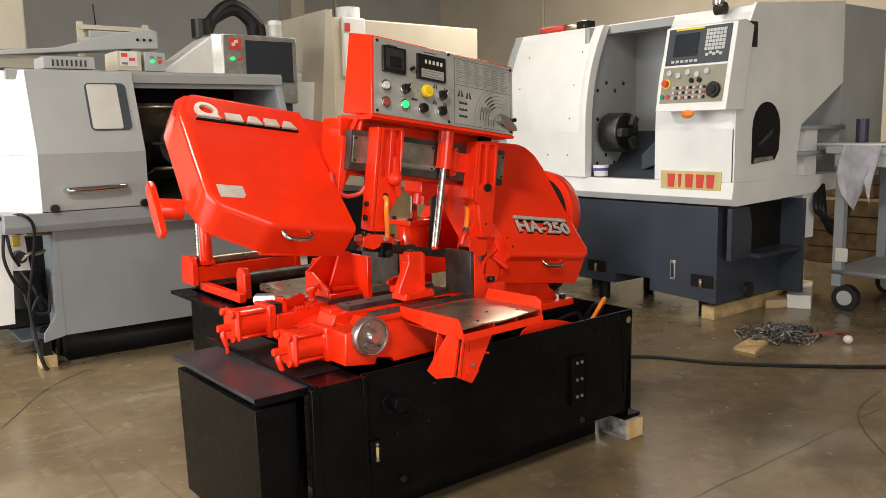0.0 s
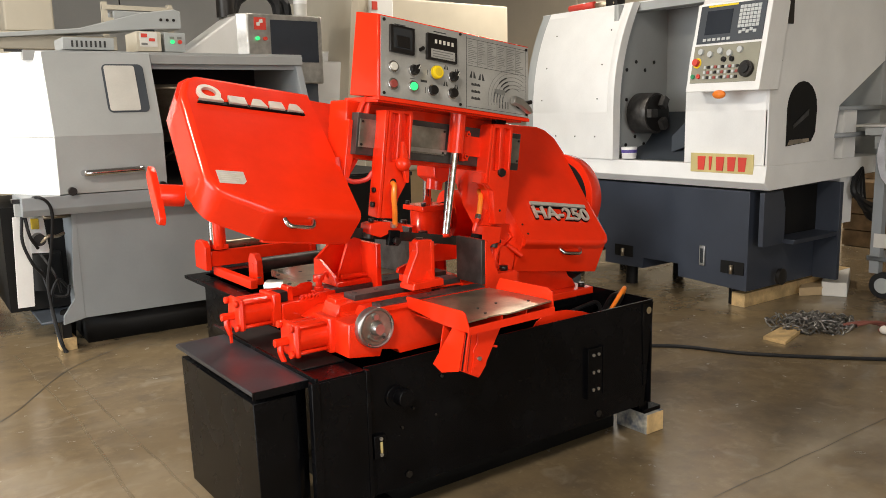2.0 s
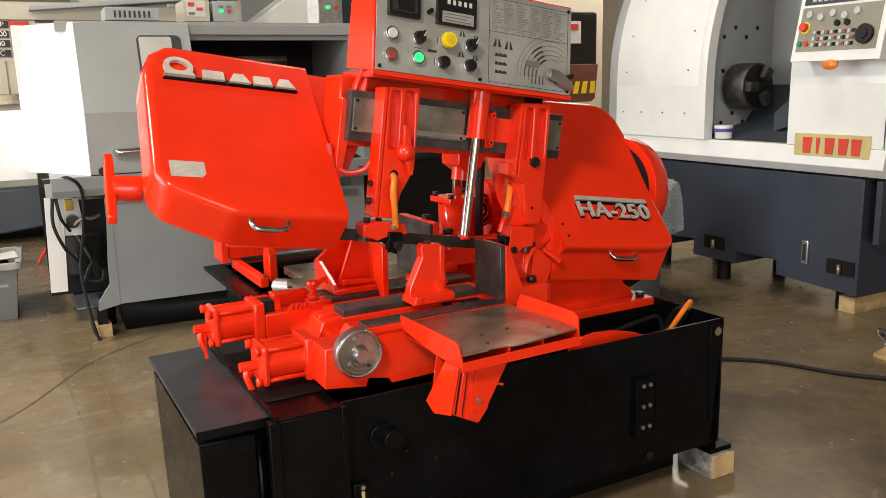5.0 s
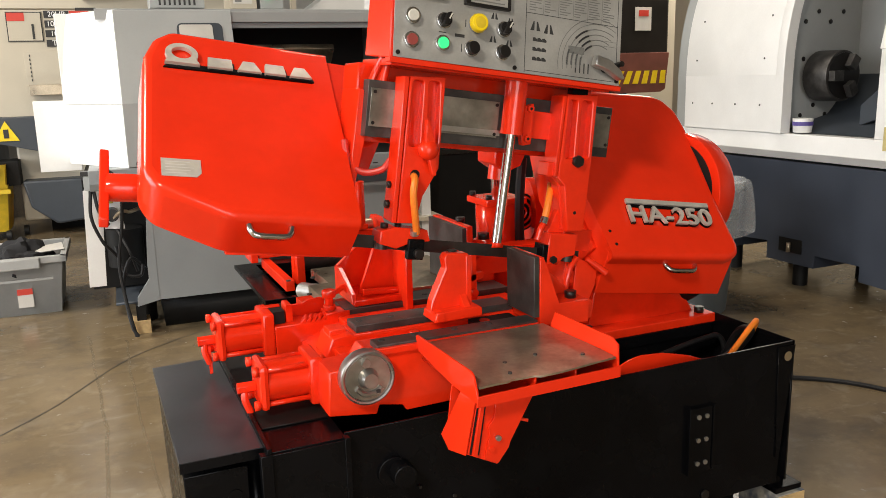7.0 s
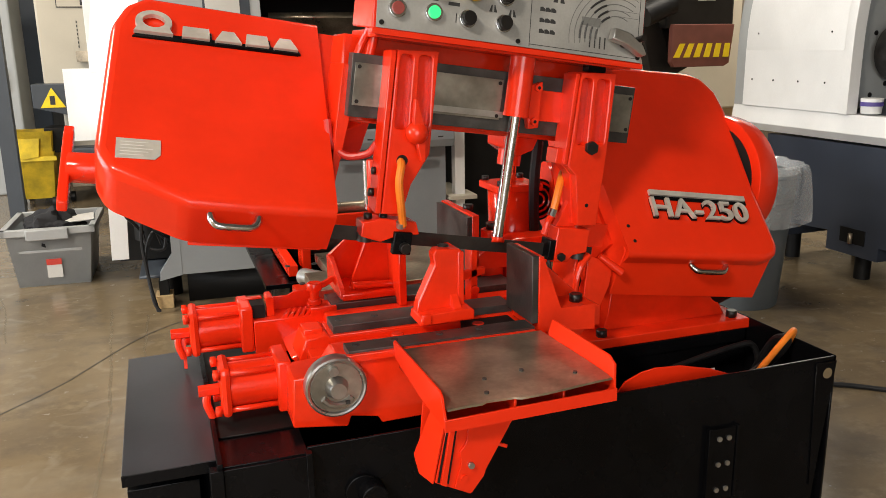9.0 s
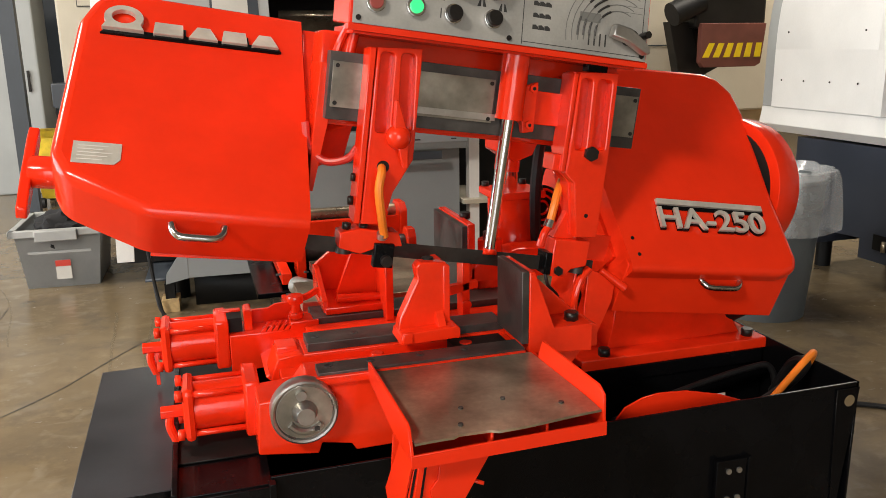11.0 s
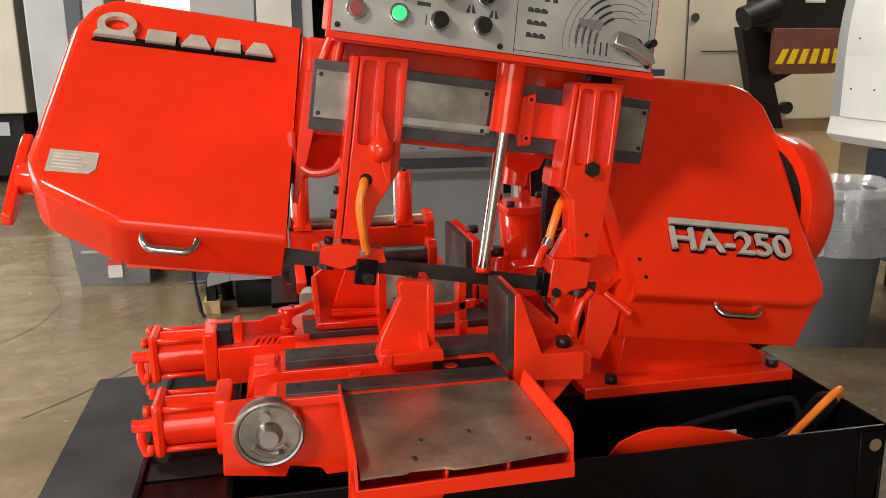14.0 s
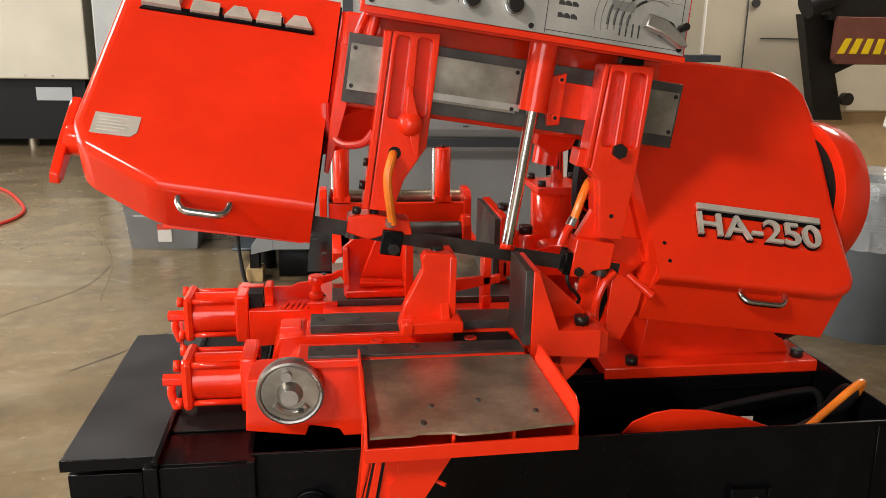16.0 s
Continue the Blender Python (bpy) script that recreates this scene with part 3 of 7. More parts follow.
part("ratchet_link", tube([(-0.030, 0.490, 0.712), (0.000, 0.500, 0.718), (0.022, 0.505, 0.726), (0.032, 0.500, 0.714)], 0.008, 8), REDC, rack)
part("guide_roller", cy((0.03, 1.00, 0.60), (0.12, 0.78, 0.622), 0.026, 24), ALU, saw, "bright steel guide roller")

# hand wheel
hw = part("hand_wheel", cy((-0.074, 0.060, 0.651), (-0.074, 0.034, 0.651), 0.066, 48, w=0.006), HWM, saw, "turned aluminium hand wheel")
part("dish", cy((-0.074, 0.0345, 0.651), (-0.074, 0.0325, 0.651), 0.054, 40), GALV, hw)
part("rim", tube([(-0.074 + 0.061 * math.cos(a), 0.034, 0.651 + 0.061 * math.sin(a)) for a in [i * math.pi / 16 for i in range(33)]], 0.0055, 8, n=1), HWM, hw)
part("hub", cy((-0.074, 0.034, 0.651), (-0.074, 0.012, 0.651), 0.026, 28, r2=0.017), HWM, hw)
part("crank_boss", cy((-0.080, 0.034, 0.690), (-0.080, 0.022, 0.690), 0.010, 18), HWM, hw)
part("slot", tube([(-0.104, 0.031, 0.630), (-0.090, 0.031, 0.617), (-0.070, 0.031, 0.612), (-0.050, 0.031, 0.618), (-0.042, 0.031, 0.626)], 0.007, 8), HWM, hw, "curved index slot")
part("slot_mark", bx(-0.058, -0.048, 0.0235, 0.026, 0.614, 0.622), INK, hw)
part("shaft", cy((-0.074, 0.06, 0.651), (-0.074, 0.08, 0.651), 0.03, 20), REDC, hw)

hw.matrix_basis = Matrix.Translation((-0.074, 0.0, 0.651)) @ Matrix.Diagonal((0.89, 1, 0.89, 1)) @ Matrix.Translation((0.074, 0.0, -0.651))

# outfeed tray and chute
def dished(x0, x1, y0, y1, z, t):
    """A thin sheet with a wavy, slightly curled front edge and a notch near its corner."""
    bm = bmesh.new()
    nx, ny = 30, 12
    top, low = {}, {}
    for i in range(nx + 1):
        for j in range(ny + 1):
            u, v = i / nx, j / ny
            x, y = x0 + (x1 - x0) * u, y0 + (y1 - y0) * v
            if j == 0 and 0.20 < u < 0.42:
                y += 0.006
            h = z + 0.009 * u * (1 - v) + 0.0022 * math.sin(7 * u + 1.0) * (1 - v) ** 2 - 0.004 * (1 - v) ** 6
            top[i, j], low[i, j] = bm.verts.new((x, y, h)), bm.verts.new((x, y, h - t))
    for i in range(nx):
        for j in range(ny):
            bm.faces.new((top[i, j], top[i + 1, j], top[i + 1, j + 1], top[i, j + 1]))
            bm.faces.new((low[i, j], low[i, j + 1], low[i + 1, j + 1], low[i + 1, j]))
    for i in range(nx):
        bm.faces.new((top[i, 0], low[i, 0], low[i + 1, 0], top[i + 1, 0])), bm.faces.new((top[i, ny], top[i + 1, ny], low[i + 1, ny], low[i, ny]))
    for j in range(ny):
        bm.faces.new((top[0, j], top[0, j + 1], low[0, j + 1], low[0, j])), bm.faces.new((top[nx, j], low[nx, j], low[nx, j + 1], top[nx, j + 1]))
    return bm


tray = part("outfeed_tray", dished(0.052, 0.352, -0.236, 0.044, 0.704, 0.004), STEEL, saw, "scratched bare steel outfeed tray")
part("tray_side", pr([(0.055, 0.716), (0.050, 0.722), (-0.214, 0.727), (-0.226, 0.722), (-0.242, 0.688), (-0.240, 0.672), (-0.12, 0.672), (0.045, 0.688)], "x", 0.044, 0.0485, 0.001), RED, tray)
part("tray_side", pr([(0.012, 0.712), (-0.004, 0.742), (-0.218, 0.746), (-0.238, 0.736), (-0.241, 0.672), (-0.02, 0.668), (0.012, 0.690)], "x", 0.3535, 0.358, 0.001), RED, tray)
part("tray_front", pr([(0.044, 0.666), (0.358, 0.671), (0.358, 0.694), (0.044, 0.687)], "y", -0.2445, -0.240, 0.001), RED, tray)
part("tray_underside", bx(0.05, 0.353, -0.240, 0.04, 0.670, 0.674), RED, tray)
for rx in (0.172, 0.262):
    part("tray_rib_and_gap_shade", bx(rx, rx + 0.005, -0.228, 0.04, 0.674, 0.699), RED, tray)
# near-black filler strip paints the shade in the gap under the tray sheet
part("tray_rib_and_gap_shade", bx(0.052, 0.352, -0.150, -0.146, 0.674, 0.698), DARK, tray)
for hx, hy, hz in ((0.132, -0.205, 0.7065), (0.150, -0.150, 0.7062), (0.225, -0.140, 0.7080), (0.305, -0.190, 0.7110)):
    part("tray_hole", cy((hx, hy, hz - 0.003), (hx, hy, hz + 0.0014), 0.0042, 16), DSTEEL, tray)
part("tray_gusset", pr([(0.352, 0.700), (0.41, 0.68), (0.40, 0.600), (0.372, 0.640)], "y", 0.02, 0.05, 0.003), REDC, saw)
def sheet(pts, thick):
    """A flat sheet of metal through the given corners."""
    bm = bmesh.new()
    P_ = [Vector(p) for p in pts]
    n = (P_[1] - P_[0]).cross(P_[2] - P_[0]).normalized() * thick
    a, b = [bm.verts.new(p) for p in P_], [bm.verts.new(p + n) for p in P_]
    bm.faces.new(a), bm.faces.new(b[::-1])
    for i in range(len(a)):
        j = (i + 1) % len(a)
        bm.faces.new((a[j], a[i], b[i], b[j]))
    bmesh.ops.recalc_face_normals(bm, faces=bm.faces)
    return bm


ch = part("chute", pr([(0.060, 0.668), (0.186, 0.670), (0.128, 0.572), (0.124, 0.558), (0.099, 0.529), (0.036, 0.562)], "y", -0.212, -0.208, 0.001), RED, saw, "red folded sheet metal chute")
part("chute_flap", pr([(0.096, 0.660), (0.180, 0.664), (0.126, 0.572), (0.122, 0.560), (0.100, 0.533), (0.070, 0.548), (0.082, 0.592), (0.079, 0.611), (0.091, 0.626)], "y", -0.2165, -0.2125, 0.001), RED, ch)
part("chute_side", sheet([(0.058, -0.2125, 0.674), (0.047, -0.175, 0.680), (0.042, -0.080, 0.550), (0.036, -0.130, 0.538), (0.034, -0.2125, 0.562)], 0.003), RED, ch)
part("chute_edge", pr([(0.064, 0.668), (0.073, 0.668), (0.054, 0.554), (0.045, 0.559)], "y", -0.2185, -0.2125, 0.001), RED, ch)
part("chute_slit", pr([(0.0595, 0.664), (0.063, 0.664), (0.044, 0.560), (0.040, 0.562)], "y", -0.2130, -0.2115), DARK, ch)
part("chute_slit", pr([(0.071, 0.660), (0.077, 0.660), (0.060, 0.556), (0.056, 0.558)], "y", -0.2135, -0.2122), DARK, ch)
part("chute_back", sheet([(0.044, -0.13, 0.670), (0.17, -0.13, 0.670), (0.125, -0.13, 0.575), (0.042, -0.10, 0.548)], 0.003), RED, ch)
part("chute_right", sheet([(0.184, -0.210, 0.668), (0.184, -0.13, 0.668), (0.126, -0.13, 0.574), (0.126, -0.210, 0.572)], 0.003), RED, ch)
part("chute_bolt", cy((0.098, -0.2165, 0.586), (0.098, -0.223, 0.586), 0.0055, 10), ALU, ch)
part("chute_bolt", cy((0.086, -0.2165, 0.564), (0.086, -0.220, 0.564), 0.006, 12), REDC, ch)
part("chute_pin", cy((0.142, -0.20, 0.612), (0.166, -0.214, 0.606), 0.0035, 8), REDC, ch)

# jaws
fj = part("fixed_jaw", bx(0.346, 0.360, 0.073, 0.205, 0.709, 0.852, 0.002), DSTEEL, saw, "dark ground steel jaw plate")
part("jaw_edge", bx(0.3605, 0.372, 0.072, 0.205, 0.700, 0.850, 0.002), REDC, fj)
part("jaw_back", pr([(0.360, 0.846), (0.372, 0.846), (0.412, 0.736), (0.492, 0.736), (0.492, 0.680), (0.360, 0.690)], "y", 0.070, 0.086, 0.003), REDC, fj)
part("jaw_block", pr([(0.360, 0.735), (0.492, 0.735), (0.512, 0.726), (0.512, 0.682), (0.360, 0.685)], "y", 0.084, 0.205, 0.005), REDC, fj)
part("jaw_rib", pr([(0.362, 0.846), (0.374, 0.846), (0.485, 0.744), (0.485, 0.728), (0.362, 0.728)], "y", 0.150, 0.168, 0.003), REDC, fj)
part("jaw_under", pr([(0.425, 0.685), (0.490, 0.685), (0.452, 0.640), (0.415, 0.605), (0.395, 0.610), (0.420, 0.650)], "y", 0.090, 0.135, 0.006), REDC, fj, "curved cast brace")
bolt("bolt_head", (0.464, 0.106, 0.735), (0, 0, 1), 0.014, 0.017, saw)
mj = part("moving_jaw", pr([(0.130, 0.722), (0.236, 0.722), (0.236, 0.846), (0.228, 0.856), (0.176, 0.860), (0.168, 0.850), (0.172, 0.826), (0.136, 0.752)], "y", 0.176, 0.208, 0.005), REDC, saw, "red cast moving jaw")
part("jaw_base", pr([(0.126, 0.710), (0.246, 0.712), (0.246, 0.731), (0.240, 0.736), (0.150, 0.732), (0.130, 0.728)], "y", 0.140, 0.215, 0.004), REDC, mj)
part("jaw_slide", bx(0.180, 0.244, 0.212, 0.300, 0.711, 0.732, 0.003), REDC, mj)
part("jaw_face", bx(0.222, 0.236, 0.174, 0.300, 0.732, 0.850, 0.004), REDC, mj)
part("jaw_fillet", pr([(0.146, 0.728), (0.180, 0.728), (0.180, 0.764)], "x", 0.205, 0.222, 0.002), REDC, mj)
part("jaw_lug", bx(0.130, 0.150, 0.136, 0.146, 0.712, 0.734, 0.004), REDC, mj)
bolt("bolt_head", (0.200, 0.205, 0.848), (0, 0, 1), 0.0125, 0.014, saw)
mj2 = part("rear_moving_jaw", bx(0.158, 0.176, 0.400, 0.60, 0.672, 0.822, 0.004), REDC, saw, "red cast gusseted jaw")
part("jaw_base", bx(0.030, 0.160, 0.44, 0.60, 0.686, 0.702, 0.004), REDC, mj2)
part("jaw_gusset", pr([(0.060, 0.700), (0.160, 0.700), (0.160, 0.828), (0.132, 0.838), (0.112, 0.836)], "y", 0.500, 0.512, 0.003), REDC, mj2)
part("jaw_gusset", pr([(0.030, 0.700), (0.160, 0.700), (0.160, 0.82), (0.11, 0.83), (0.030, 0.765)], "y", 0.588, 0.602, 0.003), REDC, mj2)
part("jaw_web", pr([(0.444, 0.690), (0.600, 0.690), (0.600, 0.765), (0.560, 0.765), (0.452, 0.715)], "x", 0.026, 0.038, 0.003), REDC, mj2)
part("jaw_pin", cy((0.062, 0.470, 0.714), (0.160, 0.470, 0.710), 0.009, 14), REDC, mj2)
bolt("bolt_head", (0.115, 0.50, 0.836), (0, 0, 1), 0.013, 0.015, saw)
rj = part("rear_fixed_jaw", bx(0.378, 0.392, 0.53, 0.77, 0.668, 0.842, 0.002), DSTEEL, saw, "dark ground steel jaw plate")
part("jaw_back", bx(0.392, 0.412, 0.53, 0.77, 0.690, 0.846, 0.004), REDC, rj)
part("jaw_arm", pr([(0.400, 0.700), (0.66, 0.700), (0.66, 0.775), (0.52, 0.775), (0.43, 0.752), (0.400, 0.735)], "y", 0.53, 0.60, 0.006), REDC, rj)
bolt("bolt_head", (0.417, 0.623, 0.842), (0, 0, 1), 0.014, 0.016, saw)
part("pivot_boss", cy((0.46, 0.56, 0.60), (0.46, 0.56, 0.800), 0.030, 24, w=0.004), REDC, saw)
bolt("bolt_head", (0.46, 0.56, 0.800), (0, 0, 1), 0.017, 0.018, saw)
part("jaw_handle", pr([(0.215, 0.722), (0.235, 0.716), (0.36, 0.740), (0.36, 0.757), (0.25, 0.747), (0.220, 0.738)], "y", 0.36, 0.375, 0.004), REDC, saw)
part("jaw_stay", bx(0.322, 0.340, 0.36, 0.40, 0.67, 0.81, 0.004), REDC, saw)
part("jaw_stay_boss", cy((0.331, 0.352, 0.704), (0.331, 0.36, 0.704), 0.011, 14, w=0.003), REDC, saw)

# roller table behind
rt = part("roller_table", bx(0.0, 0.48, 1.10, 1.62, 0.165, 0.560, 0.003), BLACK, saw, "black roller table base")
part("table_flange", bx(-0.075, 0.50, 1.08, 1.66, 0.545, 0.560, 0.002), BLACK, rt)
part("riser", bx(0.02, 0.47, 1.40, 1.60, 0.56, 0.605, 0.003), BLACK, rt)
part("side_rail", bx(0.000, 0.030, 1.10, 1.50, 0.575, 0.610, 0.004), REDC, rt)
part("side_rail", bx(0.440, 0.470, 1.10, 1.50, 0.575, 0.610, 0.004), REDC, rt)
part("front_bar", bx(-0.010, 0.482, 1.485, 1.510, 0.612, 0.680, 0.004), REDC, rt)
for ex, wd in ((-0.028, 0.03), (0.472, 0.03)):
    e = part("end_bracket", pr([(1.47, 0.60), (1.60, 0.60), (1.60, 0.70), (1.575, 0.725), (1.50, 0.725), (1.47, 0.70)], "x", ex - 0.013, ex + 0.013, 0.006), REDC, rt)
    bolt("bolt_head", (ex, 1.485, 0.660), (0, -1, 0), 0.010, 0.01, rt)
part("back_roller", cy((-0.01, 1.56, 0.690), (0.46, 1.56, 0.690), 0.022, 24), STEEL, rt, "worn bright steel roller")
fr = part("front_roller", cy((0.075, 1.21, 0.645), (0.405, 1.21, 0.645), 0.032, 32), DSTEEL, rt, "dark worn steel roller")
for ex in (0.068, 0.420):
    part("roller_bracket", pr([(1.155, 0.575), (1.245, 0.575), (1.24, 0.675), (1.22, 0.700), (1.18, 0.700), (1.16, 0.675)], "x", ex - 0.014, ex + 0.014, 0.006), REDC, rt)
    part("roller_cap", cy((ex - 0.016, 1.20, 0.645), (ex + 0.016, 1.20, 0.645), 0.016, 16), REDC, rt)
for ex in (0.035, 0.385):
    p_ = part("roller_post", cy((ex, 1.495, 0.69), (ex, 1.495, 0.872), 0.027, 24, w=0.006), REDC, rt)
    part("post_back", cy((ex - 0.020, 1.515, 0.69), (ex - 0.020, 1.515, 0.868), 0.018, 16), CHROME, rt)
    part("post_screw", cy((ex, 1.495, 0.872), (ex, 1.495, 0.885), 0.006, 10), BOLT, rt)
    part("post_foot", bx(ex - 0.03, ex + 0.03, 1.47, 1.53, 0.685, 0.705, 0.004), REDC, rt)

# ---- arm, built level and then tipped by HM ----
LC = [(-0.587, 1.001), (-0.443, 0.955), (-0.164, 0.952), (-0.155, 1.329), (-0.535, 1.337), (-0.575, 1.314), (-0.600, 1.268), (-0.612, 1.035)]


def leaned(pts, y0, h0, k, d, w=0.0, seg=4, sharp=()):
    """A polygon on a leaning face, drawn out inwards by d."""
    n = Vector((0, 1, -k)).normalized()
    bm = bmesh.new()
    a = [bm.verts.new((p[0], y0 + k * (p[1] - h0), p[1])) for p in pts]
    b = []
    for p in pts:
        b.append(bm.verts.new(Vector((p[0], y0 + k * (p[1] - h0), p[1])) + n * d))
    bm.faces.new(a)
    bm.faces.new(b[::-1])
    for i in range(len(pts)):
        j = (i + 1) % len(pts)
        bm.faces.new((a[j], a[i], b[i], b[j]))
    bmesh.ops.recalc_face_normals(bm, faces=bm.faces)
    if w:
        av, sv = set(a), {a[i] for i in sharp}
        ed = [e for e in bm.edges if (e.verts[0] in av or e.verts[1] in av) and not (set(e.verts) & av <= sv)]
        bmesh.ops.bevel(bm, geom=ed, offset=w, segments=seg, profile=0.5, affect="EDGES", clamp_overlap=True)
    return bm


KL, KR = 1.17, 0.85


def onL(a, h, lift=0.0):
    n = Vector((0, -1, KL)).normalized()
    return Vector((a, 0.272 + KL * (h - 1.062), h)) + n * lift


def onR(a, h, lift=0.0):
    n = Vector((0, -1, KR)).normalized()
    return Vector((a, 0.289 + KR * (h - 1.015), h)) + n * lift


cover = hp("wheel_cover", leaned(LC, 0.272, 1.062, KL, 0.118, 0.020, 5, (2, 3)), RED, saw, "glossy red rounded band wheel cover")
hp("cover_back", leaned([(p[0] * 0.97 - 0.012, 1.14 + (p[1] - 1.14) * 0.95) for p in LC], 0.272 + 0.07, 1.062, KL, 0.10), REDC, cover)
hp("cover_tab", leaned([(-0.30, 0.955), (-0.175, 0.945), (-0.175, 0.985), (-0.30, 0.99)], 0.272 + 0.085, 1.035, KL, 0.07), RED, cover)


def frame_at(origin, ux, n):
    ux, n = Vector(ux).normalized(), Vector(n).normalized()
    v = n.cross(ux)
    m = Matrix((ux, v, n)).transposed().to_4x4()
    m.translation = origin
    return m


def on_left(a, h, lift=0.0):
    return frame_at(onL(a, h, lift), (1, 0, 0), (0, -1, KL))


def on_right(a, h, lift=0.0):
    return frame_at(onR(a, h, lift), (1, 0, 0), (0, -1, KR))


# emblem: plain metal shapes on a black bar
EA, EH = -0.557, 1.2425
part("emblem_bar", pr([(0.0, 0.0), (0.349, 0.0), (0.343, 0.016), (0.012, 0.016)], "z", 0, 0.005, 0.001), BLACK, cover, "black emblem bar with plain bright metal shapes", HM @ on_left(EA, EH))
ring = bmesh.new()
NR = 36
loops = [[], [], [], []]
for i in range(NR):
    a = 2 * math.pi * i / NR
    ox, oy = 0.037 * math.cos(a), 0.036 * math.sin(a)
    if oy < -0.020:
        ox, oy = 0.041 * math.copysign(min(1.0, abs(math.cos(a)) * 1.25), math.cos(a)), -0.034
    for lp, p in zip(loops, ((ox, oy, 0), (ox, oy, 0.010), (0.023 * math.cos(a), 0.002 + 0.021 * math.sin(a), 0), (0.023 * math.cos(a), 0.002 + 0.021 * math.sin(a), 0.010))):
        lp.append(ring.verts.new(p))
vo, vo2, vi, vi2 = loops
for i in range(NR):
    j = (i + 1) % NR
    ring.faces.new((vo2[i], vo2[j], vi2[j], vi2[i])), ring.faces.new((vo[i], vo[j], vo2[j], vo2[i])), ring.faces.new((vi[j], vi[i], vi2[i], vi2[j]))
part("emblem_ring", ring, SILVER, cover, "bright ring emblem", HM @ on_left(EA + 0.042, EH + 0.0275, 0.004))
for a_, wd, top in ((0.128, 0.058, 0.94), (0.196, 0.058, 0.45), (0.258, 0.052, 0.86), (0.320, 0.056, 0.45)):
    t_ = wd * top / 2
    outer = [(-wd / 2, 0), (wd / 2, 0), (t_, 0.034), (-t_, 0.034)]
    part("emblem_block", pr(outer, "z", 0, 0.009, 0.002), SILVER, cover, "plain bright metal emblem block", HM @ on_left(EA + a_, EH + 0.0045, 0.004))
    part("emblem_backing", pr([(p[0] * 1.06 + 0.004, p[1] - 0.004) for p in outer], "z", 0, 0.006, 0.001), BLACK, cover, "", HM @ on_left(EA + a_, EH + 0.0035, 0.0005))
# lower lip and fixing screws under the cover
hp("lower_lip", bx(-0.437, -0.175, 0.226, 0.246, 0.858, 0.878, 0.003), RED, cover)
hp("lip_slot", bx(-0.272, -0.202, 0.2245, 0.2265, 0.863, 0.869), DARK, cover)
for a_, d_ in ((-0.262, 0.035), (-0.226, 0.060), (-0.196, 0.038), (-0.188, 0.070)):
    sc = Vector((a_, 0.143 + 0.76 * d_ + 0.004, 0.952 - 0.65 * d_ + 0.003))
    hp("fixing_screw", cy(sc, sc + Vector((0, -0.0052, -0.0061)), 0.0042, 10), REDC, cover)
# data plate
dp = part("data_plate", pr([(0, 0), (0.070, 0), (0.080, 0.012), (0.080, 0.050), (0, 0.050)], "z", 0, 0.0015), SILVER, cover, "small bright data plate", HM @ on_left(-0.574, 1.0195, 0.0005))
for i in range(5):
    part("print_line", bx(0.008, 0.05 + 0.008 * (i % 3), 0.008 + i * 0.008, 0.0098 + i * 0.008, 0.0016, 0.0019), PAPER, dp, "", HM @ on_left(-0.574, 1.0195, 0.0005))


def grip(name, p0, p1, out, parent, m, r=0.0055):
    p0, p1, o = Vector(p0), Vector(p1), Vector(out)
    u = (p1 - p0)
    return part(name, tube([p0, p0 + o * 0.55 + u * 0.04, p0 + o * 0.95 + u * 0.17, p0 + o + u * 0.5, p0 + o * 0.95 + u * 0.83, p1 + o * 0.55 - u * 0.04, p1], r, 14), CHROME, parent, "chrome bow handle", m)


grip("handle", (-0.403, 0.163, 0.934), (-0.313, 0.163, 0.932), (0, -0.017, -0.019), cover, HM, 0.0075)
# tensioner on the left
tn = hp("tension_handle", cy((-0.60, 0.43, 0.968), (-0.668, 0.44, 0.965), 0.032, 24, w=0.004), REDC, saw, "red blade tension hand knob")
hp("tension_bar", pr([(0.372, 0.884), (0.398, 0.886), (0.462, 0.948), (0.522, 1.018), (0.506, 1.046), (0.480, 1.030), (0.412, 0.962), (0.368, 0.905)], "x", -0.684, -0.664, 0.006), REDC, tn)

# arm frame behind the covers
hp("arm_beam", bx(-0.146, 0.50, 0.32, 0.43, 1.12, 1.300, 0.008), REDC, saw, "red cast arm beam")
hp("arm_bracket", pr([(-0.148, 1.240), (-0.128, 1.237), (-0.122, 1.14), (-0.143, 0.987), (-0.152, 0.990), (-0.152, 1.10)], "y", 0.292, 0.42, 0.003), REDC, saw)
hp("arm_neck", leaned([(-0.160, 1.085), (-0.060, 1.125), (-0.060, 1.302), (-0.152, 1.305)], 0.290, 1.062, KL, 0.10, 0.004, 2), REDC, saw)
hp("cover_inner", leaned([(-0.166, 0.975), (-0.160, 0.975), (-0.151, 1.31), (-0.158, 1.315)], 0.272 + 0.03, 1.062, KL, 0.09), BLACK, saw)
st = hp("slide_rail", bx(-0.136, 0.530, 0.262, 0.300, 1.134, 1.262, 0.002), DSTEEL, saw, "dark ground steel slide rail")
for a0, a1 in ((-0.130, -0.030), (0.020, 0.198), (0.436, 0.524)):
    cp = hp("rail_plate", bx(a0, a1, 0.256, 0.2615, 1.158, 1.244, 0.001), GALV, st, "scuffed zinc cover plate")
    for sa, sh in ((a0 + 0.008, 1.166), (a0 + 0.008, 1.236), (a1 - 0.008, 1.166), (a1 - 0.008, 1.236)):
        hp("screw", cy((sa, 0.256, sh), (sa, 0.253, sh), 0.0042, 10), BOLT, cp)
